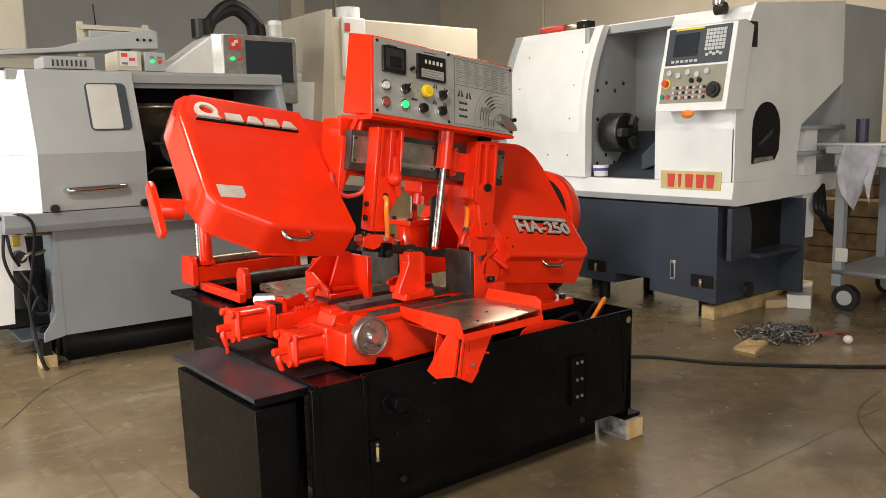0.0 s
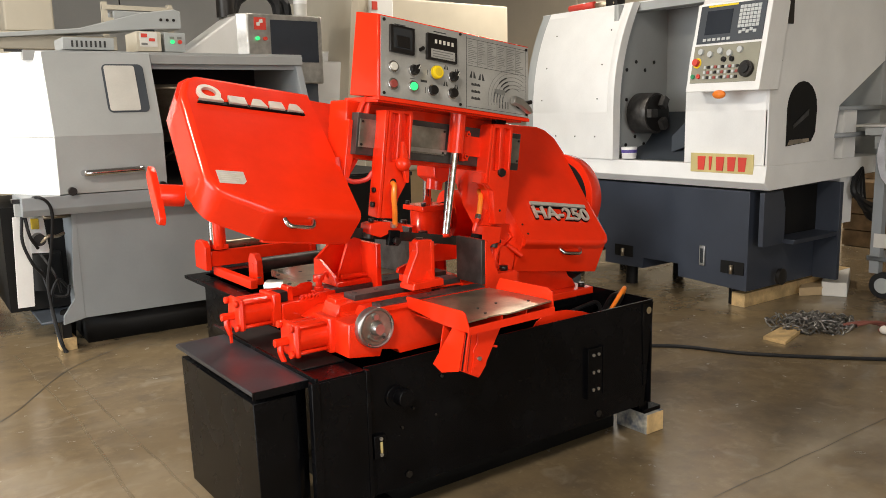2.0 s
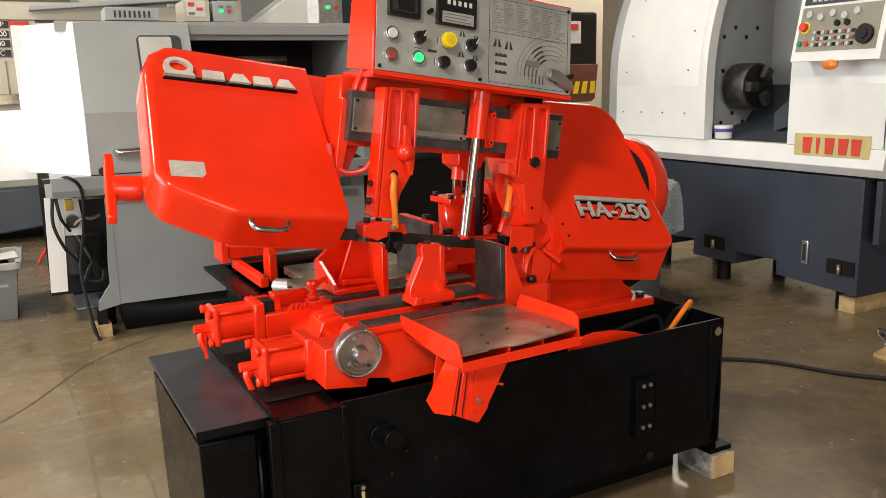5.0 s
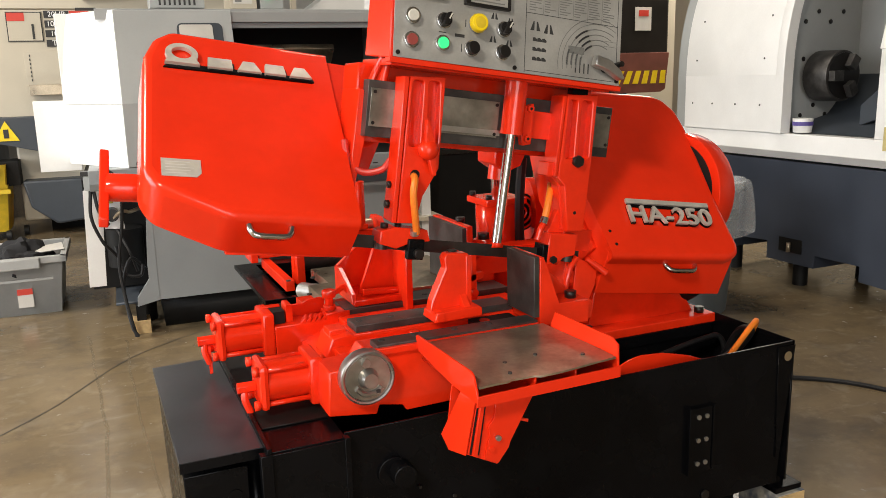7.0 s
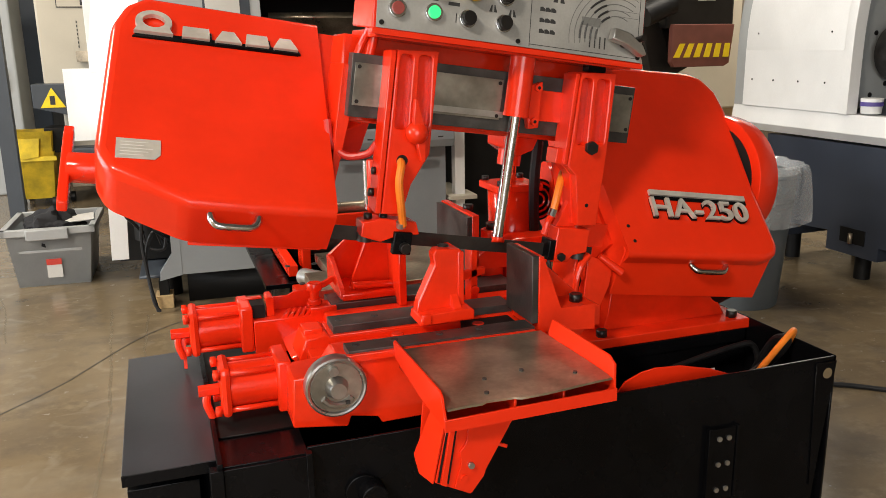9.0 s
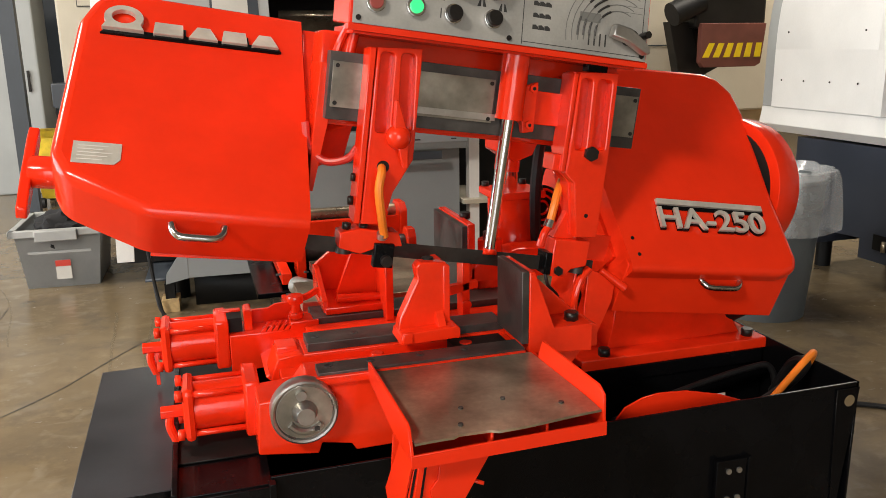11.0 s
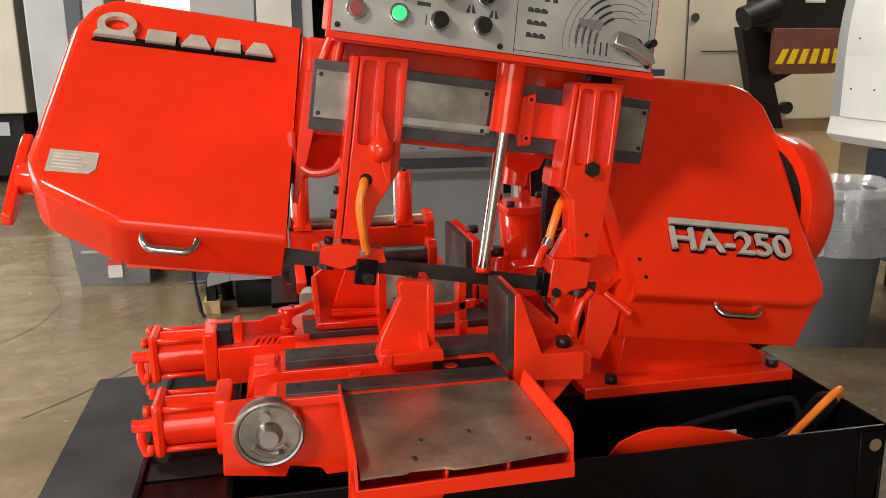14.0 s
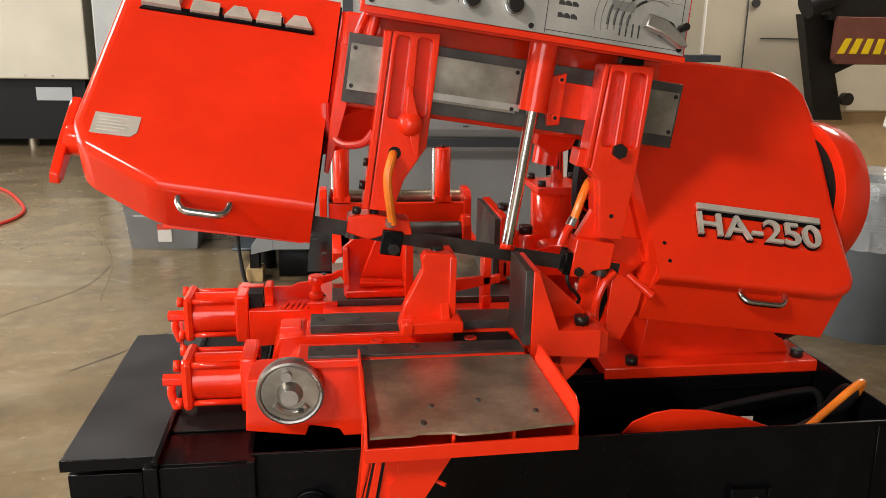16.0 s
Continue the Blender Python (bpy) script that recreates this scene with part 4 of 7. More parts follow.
hp("scale_strip", bx(0.020, 0.205, 0.2545, 0.2562, 1.163, 1.176, 0.0005), ALU, st, "worn bright measuring strip")
for i in range(4):
    hp("scale_mark", bx(0.135 + 0.012 * i, 0.142 + 0.012 * i, 0.2552, 0.256, 1.166, 1.171), INKG, st)
hp("slide_filler", bx(0.255, 0.345, 0.250, 0.300, 1.165, 1.232, 0.003), REDC, saw)


def holed(outer, holes, y0, y1, w):
    """A plate in the upright plane with openings cut through it."""
    bm = bmesh.new()
    edges = []
    for lp in [outer] + holes:
        vs = [bm.verts.new((p[0], y0, p[1])) for p in lp]
        edges += [bm.edges.new((vs[i], vs[(i + 1) % len(vs)])) for i in range(len(vs))]
    bmesh.ops.triangle_fill(bm, edges=edges, use_beauty=True)
    bmesh.ops.dissolve_limit(bm, angle_limit=0.01, verts=bm.verts, edges=bm.edges)
    ext = bmesh.ops.extrude_face_region(bm, geom=bm.faces[:])
    for v in ext["geom"]:
        if isinstance(v, bmesh.types.BMVert):
            v.co.y = y1
    bmesh.ops.recalc_face_normals(bm, faces=bm.faces)
    ed = [e for e in bm.edges if len(e.link_faces) == 2 and e.calc_face_angle(0) > 1.0 and abs(e.verts[0].co.y - y0) < 1e-6 and abs(e.verts[1].co.y - y0) < 1e-6]
    bmesh.ops.bevel(bm, geom=ed, offset=w, segments=2, profile=0.5, affect="EDGES", clamp_overlap=True)
    return bm


def slot(a0, a1, b0, b1, top, low, r=0.008):
    """Outline of a long opening with rounded ends, from a0..a1 at the top to b0..b1 at the foot."""
    out = []
    for cx, cz, q in ((a1 - r, top - r, 0), (a0 + r, top - r, 1), (b0 + r, low + r, 2), (b1 - r, low + r, 3)):
        for k in range(5):
            t = (q + k / 4) * math.pi / 2
            out.append((cx + r * math.cos(t), cz + r * math.sin(t)))
    return out


def guide_arm(outline, slots, label):
    ob = hp("guide_arm", holed(outline, slots, 0.203, 0.228, 0.003), REDC, saw, label)
    hp("arm_web", pr([(p[0] - 0.004, p[1]) for p in outline], "y", 0.226, 0.264, 0.003), REDC, ob)
    return ob


gl = guide_arm([(-0.060, 1.277), (0.026, 1.284), (0.029, 1.126), (0.030, 1.076), (-0.003, 1.010), (-0.016, 0.946), (-0.060, 0.945)],
               [slot(-0.052, -0.026, -0.050, -0.023, 1.270, 1.121), slot(-0.013, 0.014, -0.006, 0.022, 1.272, 1.130)], "red ribbed blade guide arm")
hp("arm_side", pr([(0.203, 1.276), (0.262, 1.276), (0.262, 0.948), (0.203, 0.945)], "x", -0.074, -0.062, 0.004), REDC, gl)
hp("hose_hole", cy((-0.028, 0.2025, 1.058), (-0.028, 0.21, 1.058), 0.012, 20), DARK, gl)
kb = hp("clamp_lever", ball((-0.008, 0.186, 1.118), 0.024), REDC, saw, "red clamp lever")
hp("lever_arm", pr([(-0.024, 1.185), (-0.018, 1.186), (0.006, 1.128), (-0.020, 1.122)], "y", 0.172, 0.186, 0.003), REDC, kb)
hp("lever_tail", pr([(-0.012, 1.108), (0.010, 1.110), (0.014, 1.062), (0.006, 1.060)], "y", 0.176, 0.192, 0.003), REDC, kb)
gr = guide_arm([(0.354, 1.279), (0.440, 1.286), (0.446, 1.110), (0.446, 0.945), (0.399, 0.944), (0.376, 1.056), (0.353, 1.075)],
               [slot(0.361, 0.385, 0.366, 0.391, 1.268, 1.124), slot(0.398, 0.428, 0.405, 0.434, 1.270, 1.128)], "red ribbed blade guide arm")
hp("arm_side", pr([(0.203, 1.276), (0.262, 1.276), (0.262, 1.085), (0.203, 1.078)], "x", 0.342, 0.352, 0.004), REDC, gr)
hp("arm_lug", bx(0.326, 0.354, 0.212, 0.262, 1.078, 1.112, 0.004), REDC, gr)
bolt("bolt_head", (0.402, 0.204, 1.120), (0, -1, 0), 0.015, 0.013, gr, HM)
hp("arm_hole", cy((0.414, 0.2025, 0.991), (0.414, 0.21, 0.991), 0.0045, 12), DARK, gr)
hp("arm_cap", bx(0.38, 0.425, 0.225, 0.25, 1.283, 1.300, 0.002), BLACK, gr)

# downfeed cylinder
dc = hp("feed_cylinder", cy((0.228, 0.238, 1.175), (0.228, 0.238, 1.318), 0.0275, 32), REDC, saw, "red feed cylinder with a chrome rod")
hp("cylinder_collar", cy((0.228, 0.238, 1.170), (0.228, 0.238, 1.178), 0.0290, 32), REDC, dc)
hp("cylinder_flange", pr([(0.245, 1.235), (0.283, 1.250), (0.286, 1.150), (0.262, 1.145), (0.255, 1.175)], "y", 0.238, 0.258, 0.004), REDC, dc)
for h_ in (1.236, 1.163):
    hp("flange_bolt", cy((0.272, 0.238, h_), (0.272, 0.230, h_), 0.009, 6), REDC, dc)
    hp("flange_socket", cy((0.272, 0.230, h_), (0.272, 0.2295, h_), 0.004, 6), DARK, dc)
hp("rod", cy((0.228, 0.240, 1.172), (0.227, 0.248, 0.902), 0.0125, 28), CHROME, dc, "chrome rod")
hp("rod_end", cy((0.227, 0.248, 0.902), (0.227, 0.248, 0.892), 0.013, 16, w=0.003), REDC, dc)
hp("rod_pin", cy((0.212, 0.246, 0.893), (0.242, 0.246, 0.893), 0.005, 10), REDC, dc)

# blade and guides
hp("blade", pr([(-0.19, 0.912), (0.47, 0.887), (0.47, 0.857), (-0.19, 0.882)], "y", 0.2445, 0.2462), BLADEM, saw, "dark toothed saw blade")
g1 = hp("blade_guide", pr([(-0.098, 0.925), (-0.060, 0.935), (0.018, 0.932), (0.028, 0.905), (-0.02, 0.900), (-0.055, 0.885), (-0.098, 0.895)], "y", 0.205, 0.262, 0.005), REDC, saw, "red blade guide block")
hp("guide_insert", bx(-0.030, 0.010, 0.196, 0.215, 0.862, 0.910, 0.004), BLACK, g1)
hp("guide_knob", cy((-0.006, 0.196, 0.878), (-0.006, 0.180, 0.878), 0.0115, 20, w=0.002), BOLT, g1)
hp("guide_roller", cy((-0.083, 0.235, 0.880), (-0.083, 0.235, 0.898), 0.016, 18), DSTEEL, g1)
for a_ in (-0.083, -0.050):
    bolt("bolt_head", (a_, 0.225, 0.930), (0, 0, 1), 0.009, 0.012, g1, HM)
bolt("side_bolt", (-0.074, 0.232, 1.030), (-1, 0, 0), 0.008, 0.008, gl, HM)
bolt("side_bolt", (-0.074, 0.232, 0.985), (-1, 0, 0), 0.009, 0.010, gl, HM)
g2 = hp("blade_guide", pr([(0.358, 0.935), (0.44, 0.935), (0.44, 0.880), (0.405, 0.872), (0.392, 0.855), (0.358, 0.855)], "y", 0.215, 0.262, 0.005), REDC, saw, "red blade guide block")
hp("guide_shoe", bx(0.343, 0.358, 0.215, 0.26, 0.858, 0.905, 0.003), BLACK, g2)
hp("guide_rib", pr([(0.362, 0.935), (0.41, 0.935), (0.40, 0.985), (0.388, 1.00)], "y", 0.235, 0.255, 0.002), REDC, g2)
bolt("bolt_head", (0.374, 0.215, 0.868), (0, -1, 0), 0.010, 0.008, g2, HM)
hp("guide_socket", bx(0.405, 0.428, 0.218, 0.24, 0.905, 0.93), BLACK, g2)
hp("guide_roller", cy((0.425, 0.235, 0.862), (0.425, 0.235, 0.876), 0.017, 18), DSTEEL, g2)
hp("coolant_tube", tube([(-0.028, 0.222, 1.058), (-0.033, 0.188, 1.050), (-0.037, 0.178, 1.015), (-0.026, 0.182, 0.965), (-0.014, 0.194, 0.925)], 0.0085, 10), ORANGE, gl, "orange coolant hose")
hp("hose_clip", cy((-0.019, 0.194, 0.932), (-0.017, 0.198, 0.921), 0.0105, 12), ALU, gl)
hp("coolant_tube", tube([(0.395, 0.30, 1.05), (0.372, 0.262, 1.035), (0.358, 0.243, 1.00), (0.350, 0.236, 0.965)], 0.009, 10), ORANGE, gr, "orange coolant hose")
hp("hose_clip", cy((0.352, 0.237, 0.970), (0.346, 0.233, 0.955), 0.0115, 12), CHROME, gr)
hp("coolant_tap", tube([(0.346, 0.233, 0.957), (0.338, 0.231, 0.942), (0.332, 0.231, 0.915)], 0.008, 10), REDC, gr)
hp("red_tube", tube([(-0.165, 0.32, 1.12), (-0.155, 0.31, 1.075), (-0.125, 0.29, 1.050), (-0.085, 0.27, 1.060), (-0.068, 0.262, 1.085)], 0.008, 10), DOORRED, saw, "thin red hose")
hp("red_tube", tube([(-0.122, 0.288, 1.256), (-0.114, 0.284, 1.285), (-0.104, 0.272, 1.316)], 0.008, 10), REDC, saw)
hp("conduit_fitting", cy((-0.096, 0.284, 1.262), (-0.090, 0.280, 1.315), 0.011, 12), REDC, saw)

# right wheel cover
RC = [(0.535, 0.886), (0.930, 0.889), (0.968, 0.900), (0.981, 0.922), (0.966, 1.037), (0.962, 1.235), (0.948, 1.288), (0.912, 1.320), (0.870, 1.330), (0.66, 1.322), (0.520, 1.30), (0.500, 1.07)]
rc = hp("wheel_cover", leaned(RC, 0.289, 1.015, KR, 0.10, 0.016, 4, (0, 10, 11)), RED, saw, "glossy red drive wheel cover")
hp("cover_lip", pr([(0.198, 0.893), (0.236, 0.776), (0.36, 0.776), (0.36, 0.91), (0.25, 0.945)], "x", 0.530, 0.955, 0.004), RED, rc)
hp("cover_edge", pr([(0.192, 0.898), (0.230, 0.905), (0.262, 0.935), (0.262, 0.90), (0.20, 0.88)], "x", 0.535, 0.935, 0.003), RED, rc)
hp("cover_back", leaned([(p[0] * 0.97, 1.10 + (p[1] - 1.10) * 0.95) for p in RC], 0.289 + 0.06, 1.015, KR, 0.13), REDC, rc)
grip("handle", (0.725, 0.212, 0.868), (0.829, 0.212, 0.868), (0, -0.018, -0.018), rc, HM, 0.0075)
for a_, h_ in ((0.548, 0.945), (0.556, 0.915)):
    hp("rivet", cy(onR(a_, h_, -0.001), onR(a_, h_, 0.002), 0.004, 10), BOLT, rc)
part("number_plate_bar", pr([(0, 0), (0.285, 0), (0.285, 0.014), (0, 0.014)], "z", 0, 0.008, 0.001), SILVER, rc, "bright metal bar over the model lettering", HM @ on_right(0.627, 1.012, 0.002))
part("bar_shadow", pr([(0, 0), (0.285, 0), (0.285, 0.014), (0, 0.014)], "z", 0, 0.003), BLACK, rc, "black plate edge under the bar", HM @ on_right(0.631, 1.005, 0.001))
for fat, lift, up, mat_, nm in ((0.0006, 0.009, 0.0, SILVER, "model_letters"), (0.0016, 0.002, -0.0015, BLACK, "letter_shadow_plate")):
    lt = words("HA-250", 0.074, 0.004, fat)
    wd = max(v.co.x for v in lt.verts) - min(v.co.x for v in lt.verts)
    for v in lt.verts:
        v.co.x *= 0.282 / wd
    part(nm, lt, mat_, rc, "bright raised model letters" if mat_ is SILVER else "", HM @ on_right(0.7625 + (0.0018 if up else 0.0), 0.9835 + up, lift))
dm = part("drive_drum", cy((1.076, 0.518, 0.892), (1.150, 0.537, 0.882), 0.185, 64, w=0.004), RED, saw, "round red drive housing")
# near-black disc paints the shade in the gap between cover and drum
part("drum_gap_shade", cy((1.060, 0.515, 0.894), (1.077, 0.521, 0.891), 0.160, 48), DARK, dm)
hp("drum_foot", cy((0.93, 0.33, 0.79), (0.93, 0.40, 0.74), 0.045, 24), DARK, saw)
hp("arm_knuckle", bx(0.55, 0.90, 0.32, 0.52, 0.76, 1.05, 0.015), REDC, saw)
# chip guard between vise and drive cover
gd = hp("chip_guard", pr([(0.452, 0.872), (0.522, 0.852), (0.520, 0.800), (0.498, 0.728), (0.462, 0.733), (0.456, 0.79)], "y", 0.226, 0.234, 0.002), REDC, saw, "red bent chip guard")
hp("guard_rim", tube([(0.456, 0.232, 0.872), (0.436, 0.226, 0.845), (0.428, 0.224, 0.800), (0.438, 0.226, 0.755), (0.462, 0.232, 0.730)], 0.009, 10), REDC, gd)
# near-black sheet paints the shade inside the guard
hp("guard_throat", pr([(0.452, 0.868), (0.437, 0.842), (0.430, 0.800), (0.440, 0.757), (0.460, 0.735), (0.470, 0.80)], "y", 0.270, 0.278, 0.001), DARK, gd, "chip guard throat, its shade painted near-black")
hp("guard_side", pr([(0.232, 0.868), (0.34, 0.868), (0.34, 0.74), (0.235, 0.735)], "x", 0.425, 0.431, 0.002), REDC, gd)
hp("guard_top", pr([(0.425, 0.945), (0.508, 0.942), (0.500, 0.885), (0.430, 0.892)], "y", 0.250, 0.256, 0.002), REDC, gd)
hp("guard_lever", cy((0.480, 0.222, 0.872), (0.535, 0.205, 0.838), 0.007, 12, r2=0.010), REDC, gd)
hp("guard_cable", tube([(0.36, 0.25, 0.862), (0.37, 0.245, 0.83), (0.40, 0.25, 0.80), (0.385, 0.27, 0.76)], 0.004, 8), BOLT, gd)

# lift cylinder behind the arm
lc = part("lift_cylinder", cy((0.572, 0.68, 0.60), (0.565, 0.68, 0.880), 0.066, 10), REDC, saw, "red lift cylinder behind the arm")
part("lift_cap", bx(0.498, 0.632, 0.61, 0.75, 0.880, 0.900, 0.006), REDC, lc)
part("lift_base", bx(0.47, 0.66, 0.58, 0.78, 0.56, 0.62, 0.006), REDC, lc)
part("lift_rod", cy((0.565, 0.68, 0.900), (0.545, 0.64, 1.05), 0.016, 20), CHROME, lc, "chrome rod")
for lx, ly in ((0.512, 0.625), (0.618, 0.625), (0.512, 0.735), (0.618, 0.735)):
    bolt("bolt_head", (lx, ly, 0.900), (0, 0, 1), 0.010, 0.013, lc)
hp("lift_clevis", pr([(0.30, 1.13), (0.40, 1.13), (0.385, 1.085), (0.345, 1.065), (0.305, 1.085)], "y", 0.45, 0.56, 0.006), REDC, saw)
hp("lift_neck", cy((0.345, 0.50, 1.04), (0.345, 0.50, 1.08), 0.03, 18), REDC, saw)
fan = part("fan_grille", cy((0.655, 0.70, 0.84), (0.655, 0.692, 0.84), 0.060, 28), DARK, saw, "round red fan grille")
for rr_ in (0.018, 0.034, 0.05):
    part("grille_ring", tube([(0.655 + rr_ * math.cos(a), 0.688, 0.84 + rr_ * math.sin(a)) for a in [i * math.pi / 10 for i in range(21)]], 0.0035, 6, n=1), REDC, fan)
part("motor_body", cy((0.70, 0.74, 0.84), (0.90, 0.70, 0.84), 0.10, 28), REDC, saw)
part("loom", tube([(0.60, 0.58, 1.02), (0.585, 0.57, 0.92), (0.60, 0.60, 0.80), (0.62, 0.62, 0.70)], 0.014, 8), RUBBER, saw)

# ---- control panel ----
KP = 0.15


def onP(a, h, lift=0.0):
    n = Vector((0, -1, KP)).normalized()
    return Vector((a, 0.178 + KP * (h - 1.35), h)) + n * lift


def on_panel(a, h, lift=0.0):
    return frame_at(onP(a, h, lift), (1, 0, 0), (0, -1, KP))


cpn = hp("control_panel", pr([(0.1755, 1.309), (0.212, 1.555), (0.345, 1.575), (0.345, 1.318)], "x", -0.124, 0.480, 0.005), RED, saw, "red control box with a worn grey face")
part("face_plate", bx(0, 0.592, 0, 0.240, 0.0005, 0.003), PANEL, cpn, "scuffed brushed metal face", HM @ on_panel(-0.118, 1.3125))
hp("panel_lip", bx(-0.125, 0.481, 0.170, 0.200, 1.300, 1.311, 0.002), RED, cpn)
hp("panel_under", bx(-0.11, 0.47, 0.20, 0.40, 1.296, 1.312, 0.002), REDC, cpn)


def pp(name, bm, material, a, h, lift=0.003, label="", parent=cpn):
    return part(name, bm, material, parent, label, HM @ on_panel(a, h, lift))


for sa, sh in ((-0.108, 1.322), (-0.108, 1.540), (0.464, 1.322), (0.464, 1.540), (0.18, 1.322), (0.18, 1.545)):
    pp("screw", cy((0, 0, 0), (0, 0, 0.003), 0.005, 10), BOLT, sa, sh)


def push_button(a, h, material, kind):
    c = pp("button_ring", cy((0, 0, 0), (0, 0, 0.010), 0.0175, 28, w=0.002), CHROME, a, h, label="bright ringed push button")
    if kind == "lamp":
        pp("button_cap", cy((0, 0, 0.008), (0, 0, 0.014), 0.0125, 24, w=0.002), material, a, h, parent=c)
    elif kind == "mushroom":
        pp("button_stem", cy((0, 0, 0.004), (0, 0, 0.016), 0.016, 24), YELLOW, a, h, parent=c)
        pp("button_cap", cy((0, 0, 0.014), (0, 0, 0.028), 0.022, 32, r2=0.019, w=0.003), YELLOW, a, h, parent=c, label="yellow mushroom stop button")
        pp("cap_ring", cy((0, 0, 0.028), (0, 0, 0.0285), 0.013, 24), YELP, a, h, parent=c)
    elif kind == "black":
        pp("button_cap", cy((0, 0, 0.008), (0, 0, 0.022), 0.0145, 24, w=0.003), BOLT, a, h, parent=c)
    else:
        pp("selector_body", cy((0, 0, 0.008), (0, 0, 0.020), 0.0145, 24, w=0.002), BOLT, a, h, parent=c)
        pp("selector_wing", pr([(-0.012, -0.014), (0.0, -0.014), (0.012, 0.010), (0.008, 0.016), (-0.002, 0.012)], "z", 0.016, 0.030, 0.002), BOLT, a, h, parent=c)
        pp("selector_mark", pr([(0.001, 0.0), (0.004, -0.001), (0.011, 0.012), (0.008, 0.013)], "z", 0.0302, 0.0306), WHITEBTN, a, h, parent=c)
    return c


push_button(-0.079, 1.351, REDBTN, "lamp")
push_button(-0.078, 1.403, WHITEBTN, "lamp")
push_button(-0.005, 1.353, GREEN, "lamp")
push_button(-0.004, 1.402, BOLT, "selector")
push_button(0.076, 1.405, YELLOW, "mushroom")
push_button(0.066, 1.350, BOLT, "black")
push_button(0.146, 1.403, BOLT, "selector")
push_button(0.144, 1.351, BOLT, "black")
am = pp("meter_window", bx(-0.044, 0.044, -0.040, 0.042, 0, 0.012, 0.003), BOLT, -0.047, 1.486, label="black framed meter window")
pp("meter_glass", bx(-0.034, 0.034, -0.028, 0.034, 0.012, 0.0125), GLASS, -0.047, 1.486, parent=am)
pp("meter_inner", bx(-0.024, 0.024, -0.024, 0.010, 0.0127, 0.016, 0.002), BOLT, -0.047, 1.486, parent=am)
cnt = pp("counter", bx(-0.058, 0.058, -0.042, 0.040, 0, 0.012, 0.003), BOLT, 0.102, 1.486, label="black digit counter with white thumb wheels")
for i in range(5):
    pp("digit", bx(-0.030 + i * 0.016, -0.022 + i * 0.016, 0.010, 0.022, 0.012, 0.0135), WHITEBTN, 0.102, 1.486, parent=cnt)
pp("counter_label", bx(-0.044, 0.048, -0.036, -0.008, 0.012, 0.0128), PANEL, 0.102, 1.486, parent=cnt)
for i in range(3):
    pp("print_line", bx(-0.038, 0.040 - 0.012 * (i % 2), -0.032 + i * 0.008, -0.029 + i * 0.008, 0.0129, 0.0131), INKG, 0.102, 1.486, parent=cnt)
pp("toggle", cy((0, 0, 0), (0.004, 0.004, 0.014), 0.006, 12), BOLT, 0.024, 1.470)
# printed marks
for a_, h_, w_, t_ in ((0.038, 1.376, 0.024, 0.007), (-0.004, 1.378, 0.018, 0.002), (0.052, 1.405, 0.002, 0.016), (0.044, 1.350, 0.002, 0.018), (-0.05, 1.533, 0.04, 0.003), (0.10, 1.536, 0.05, 0.003)):
    pp("print_mark", bx(-w_ / 2, w_ / 2, -t_ / 2, t_ / 2, 0, 0.0004), INK, a_, h_)
for a_, h_ in ((0.124, 1.432), (0.166, 1.426), (0.122, 1.380), (0.164, 1.376), (0.232, 1.425), (0.268, 1.422)):
    big = 1.5 if a_ > 0.2 else 1.0
    for s in (-1, 1):
        pp("pictogram", pr([(s * 0.002 * big, -0.008 * big), (s * 0.009 * big, -0.008 * big), (s * 0.004 * big, 0.006 * big), (s * 0.002 * big, 0.006 * big)], "z", 0, 0.0004), INK, a_, h_)
pp("chart_frame", bx(-0.0006, 0.0006, -0.118, 0.112, 0, 0.0006), INK, 0.206, 1.432)
pp("chart_frame", bx(-0.128, 0.128, -0.0006, 0.0006, 0, 0.0006), INK, 0.335, 1.452)
pp("chart_frame", bx(-0.128, 0.128, -0.0006, 0.0006, 0, 0.0006), INK, 0.335, 1.538)
pp("chart_frame", bx(-0.128, 0.128, -0.0006, 0.0006, 0, 0.0006), INK, 0.335, 1.320)
pp("chart_frame", bx(-0.0006, 0.0006, -0.110, 0.110, 0, 0.0006), INK, 0.463, 1.430)
rng = random.Random(4)
for i in range(13):
    for j in range(6):
        wd = rng.uniform(0.012, 0.036)
        pp("print_line", bx(0, wd, -0.0010, 0.0010, 0, 0.0004), INKG, 0.214 + j * 0.041, 1.460 + i * 0.0058)
for j in range(1, 6):
    pp("chart_rule", bx(-0.0004, 0.0004, -0.041, 0.041, 0, 0.0005), INKG, 0.211 + j * 0.041, 1.495)
for i in range(3):
    for j in range(3):
        pp("block_mark", pr([(0, 0), (0.012, 0), (0.012, 0.005), (0.006, 0.009), (0, 0.008)], "z", 0, 0.0004), INK, 0.226 + j * 0.0125, 1.345 + i * 0.022)
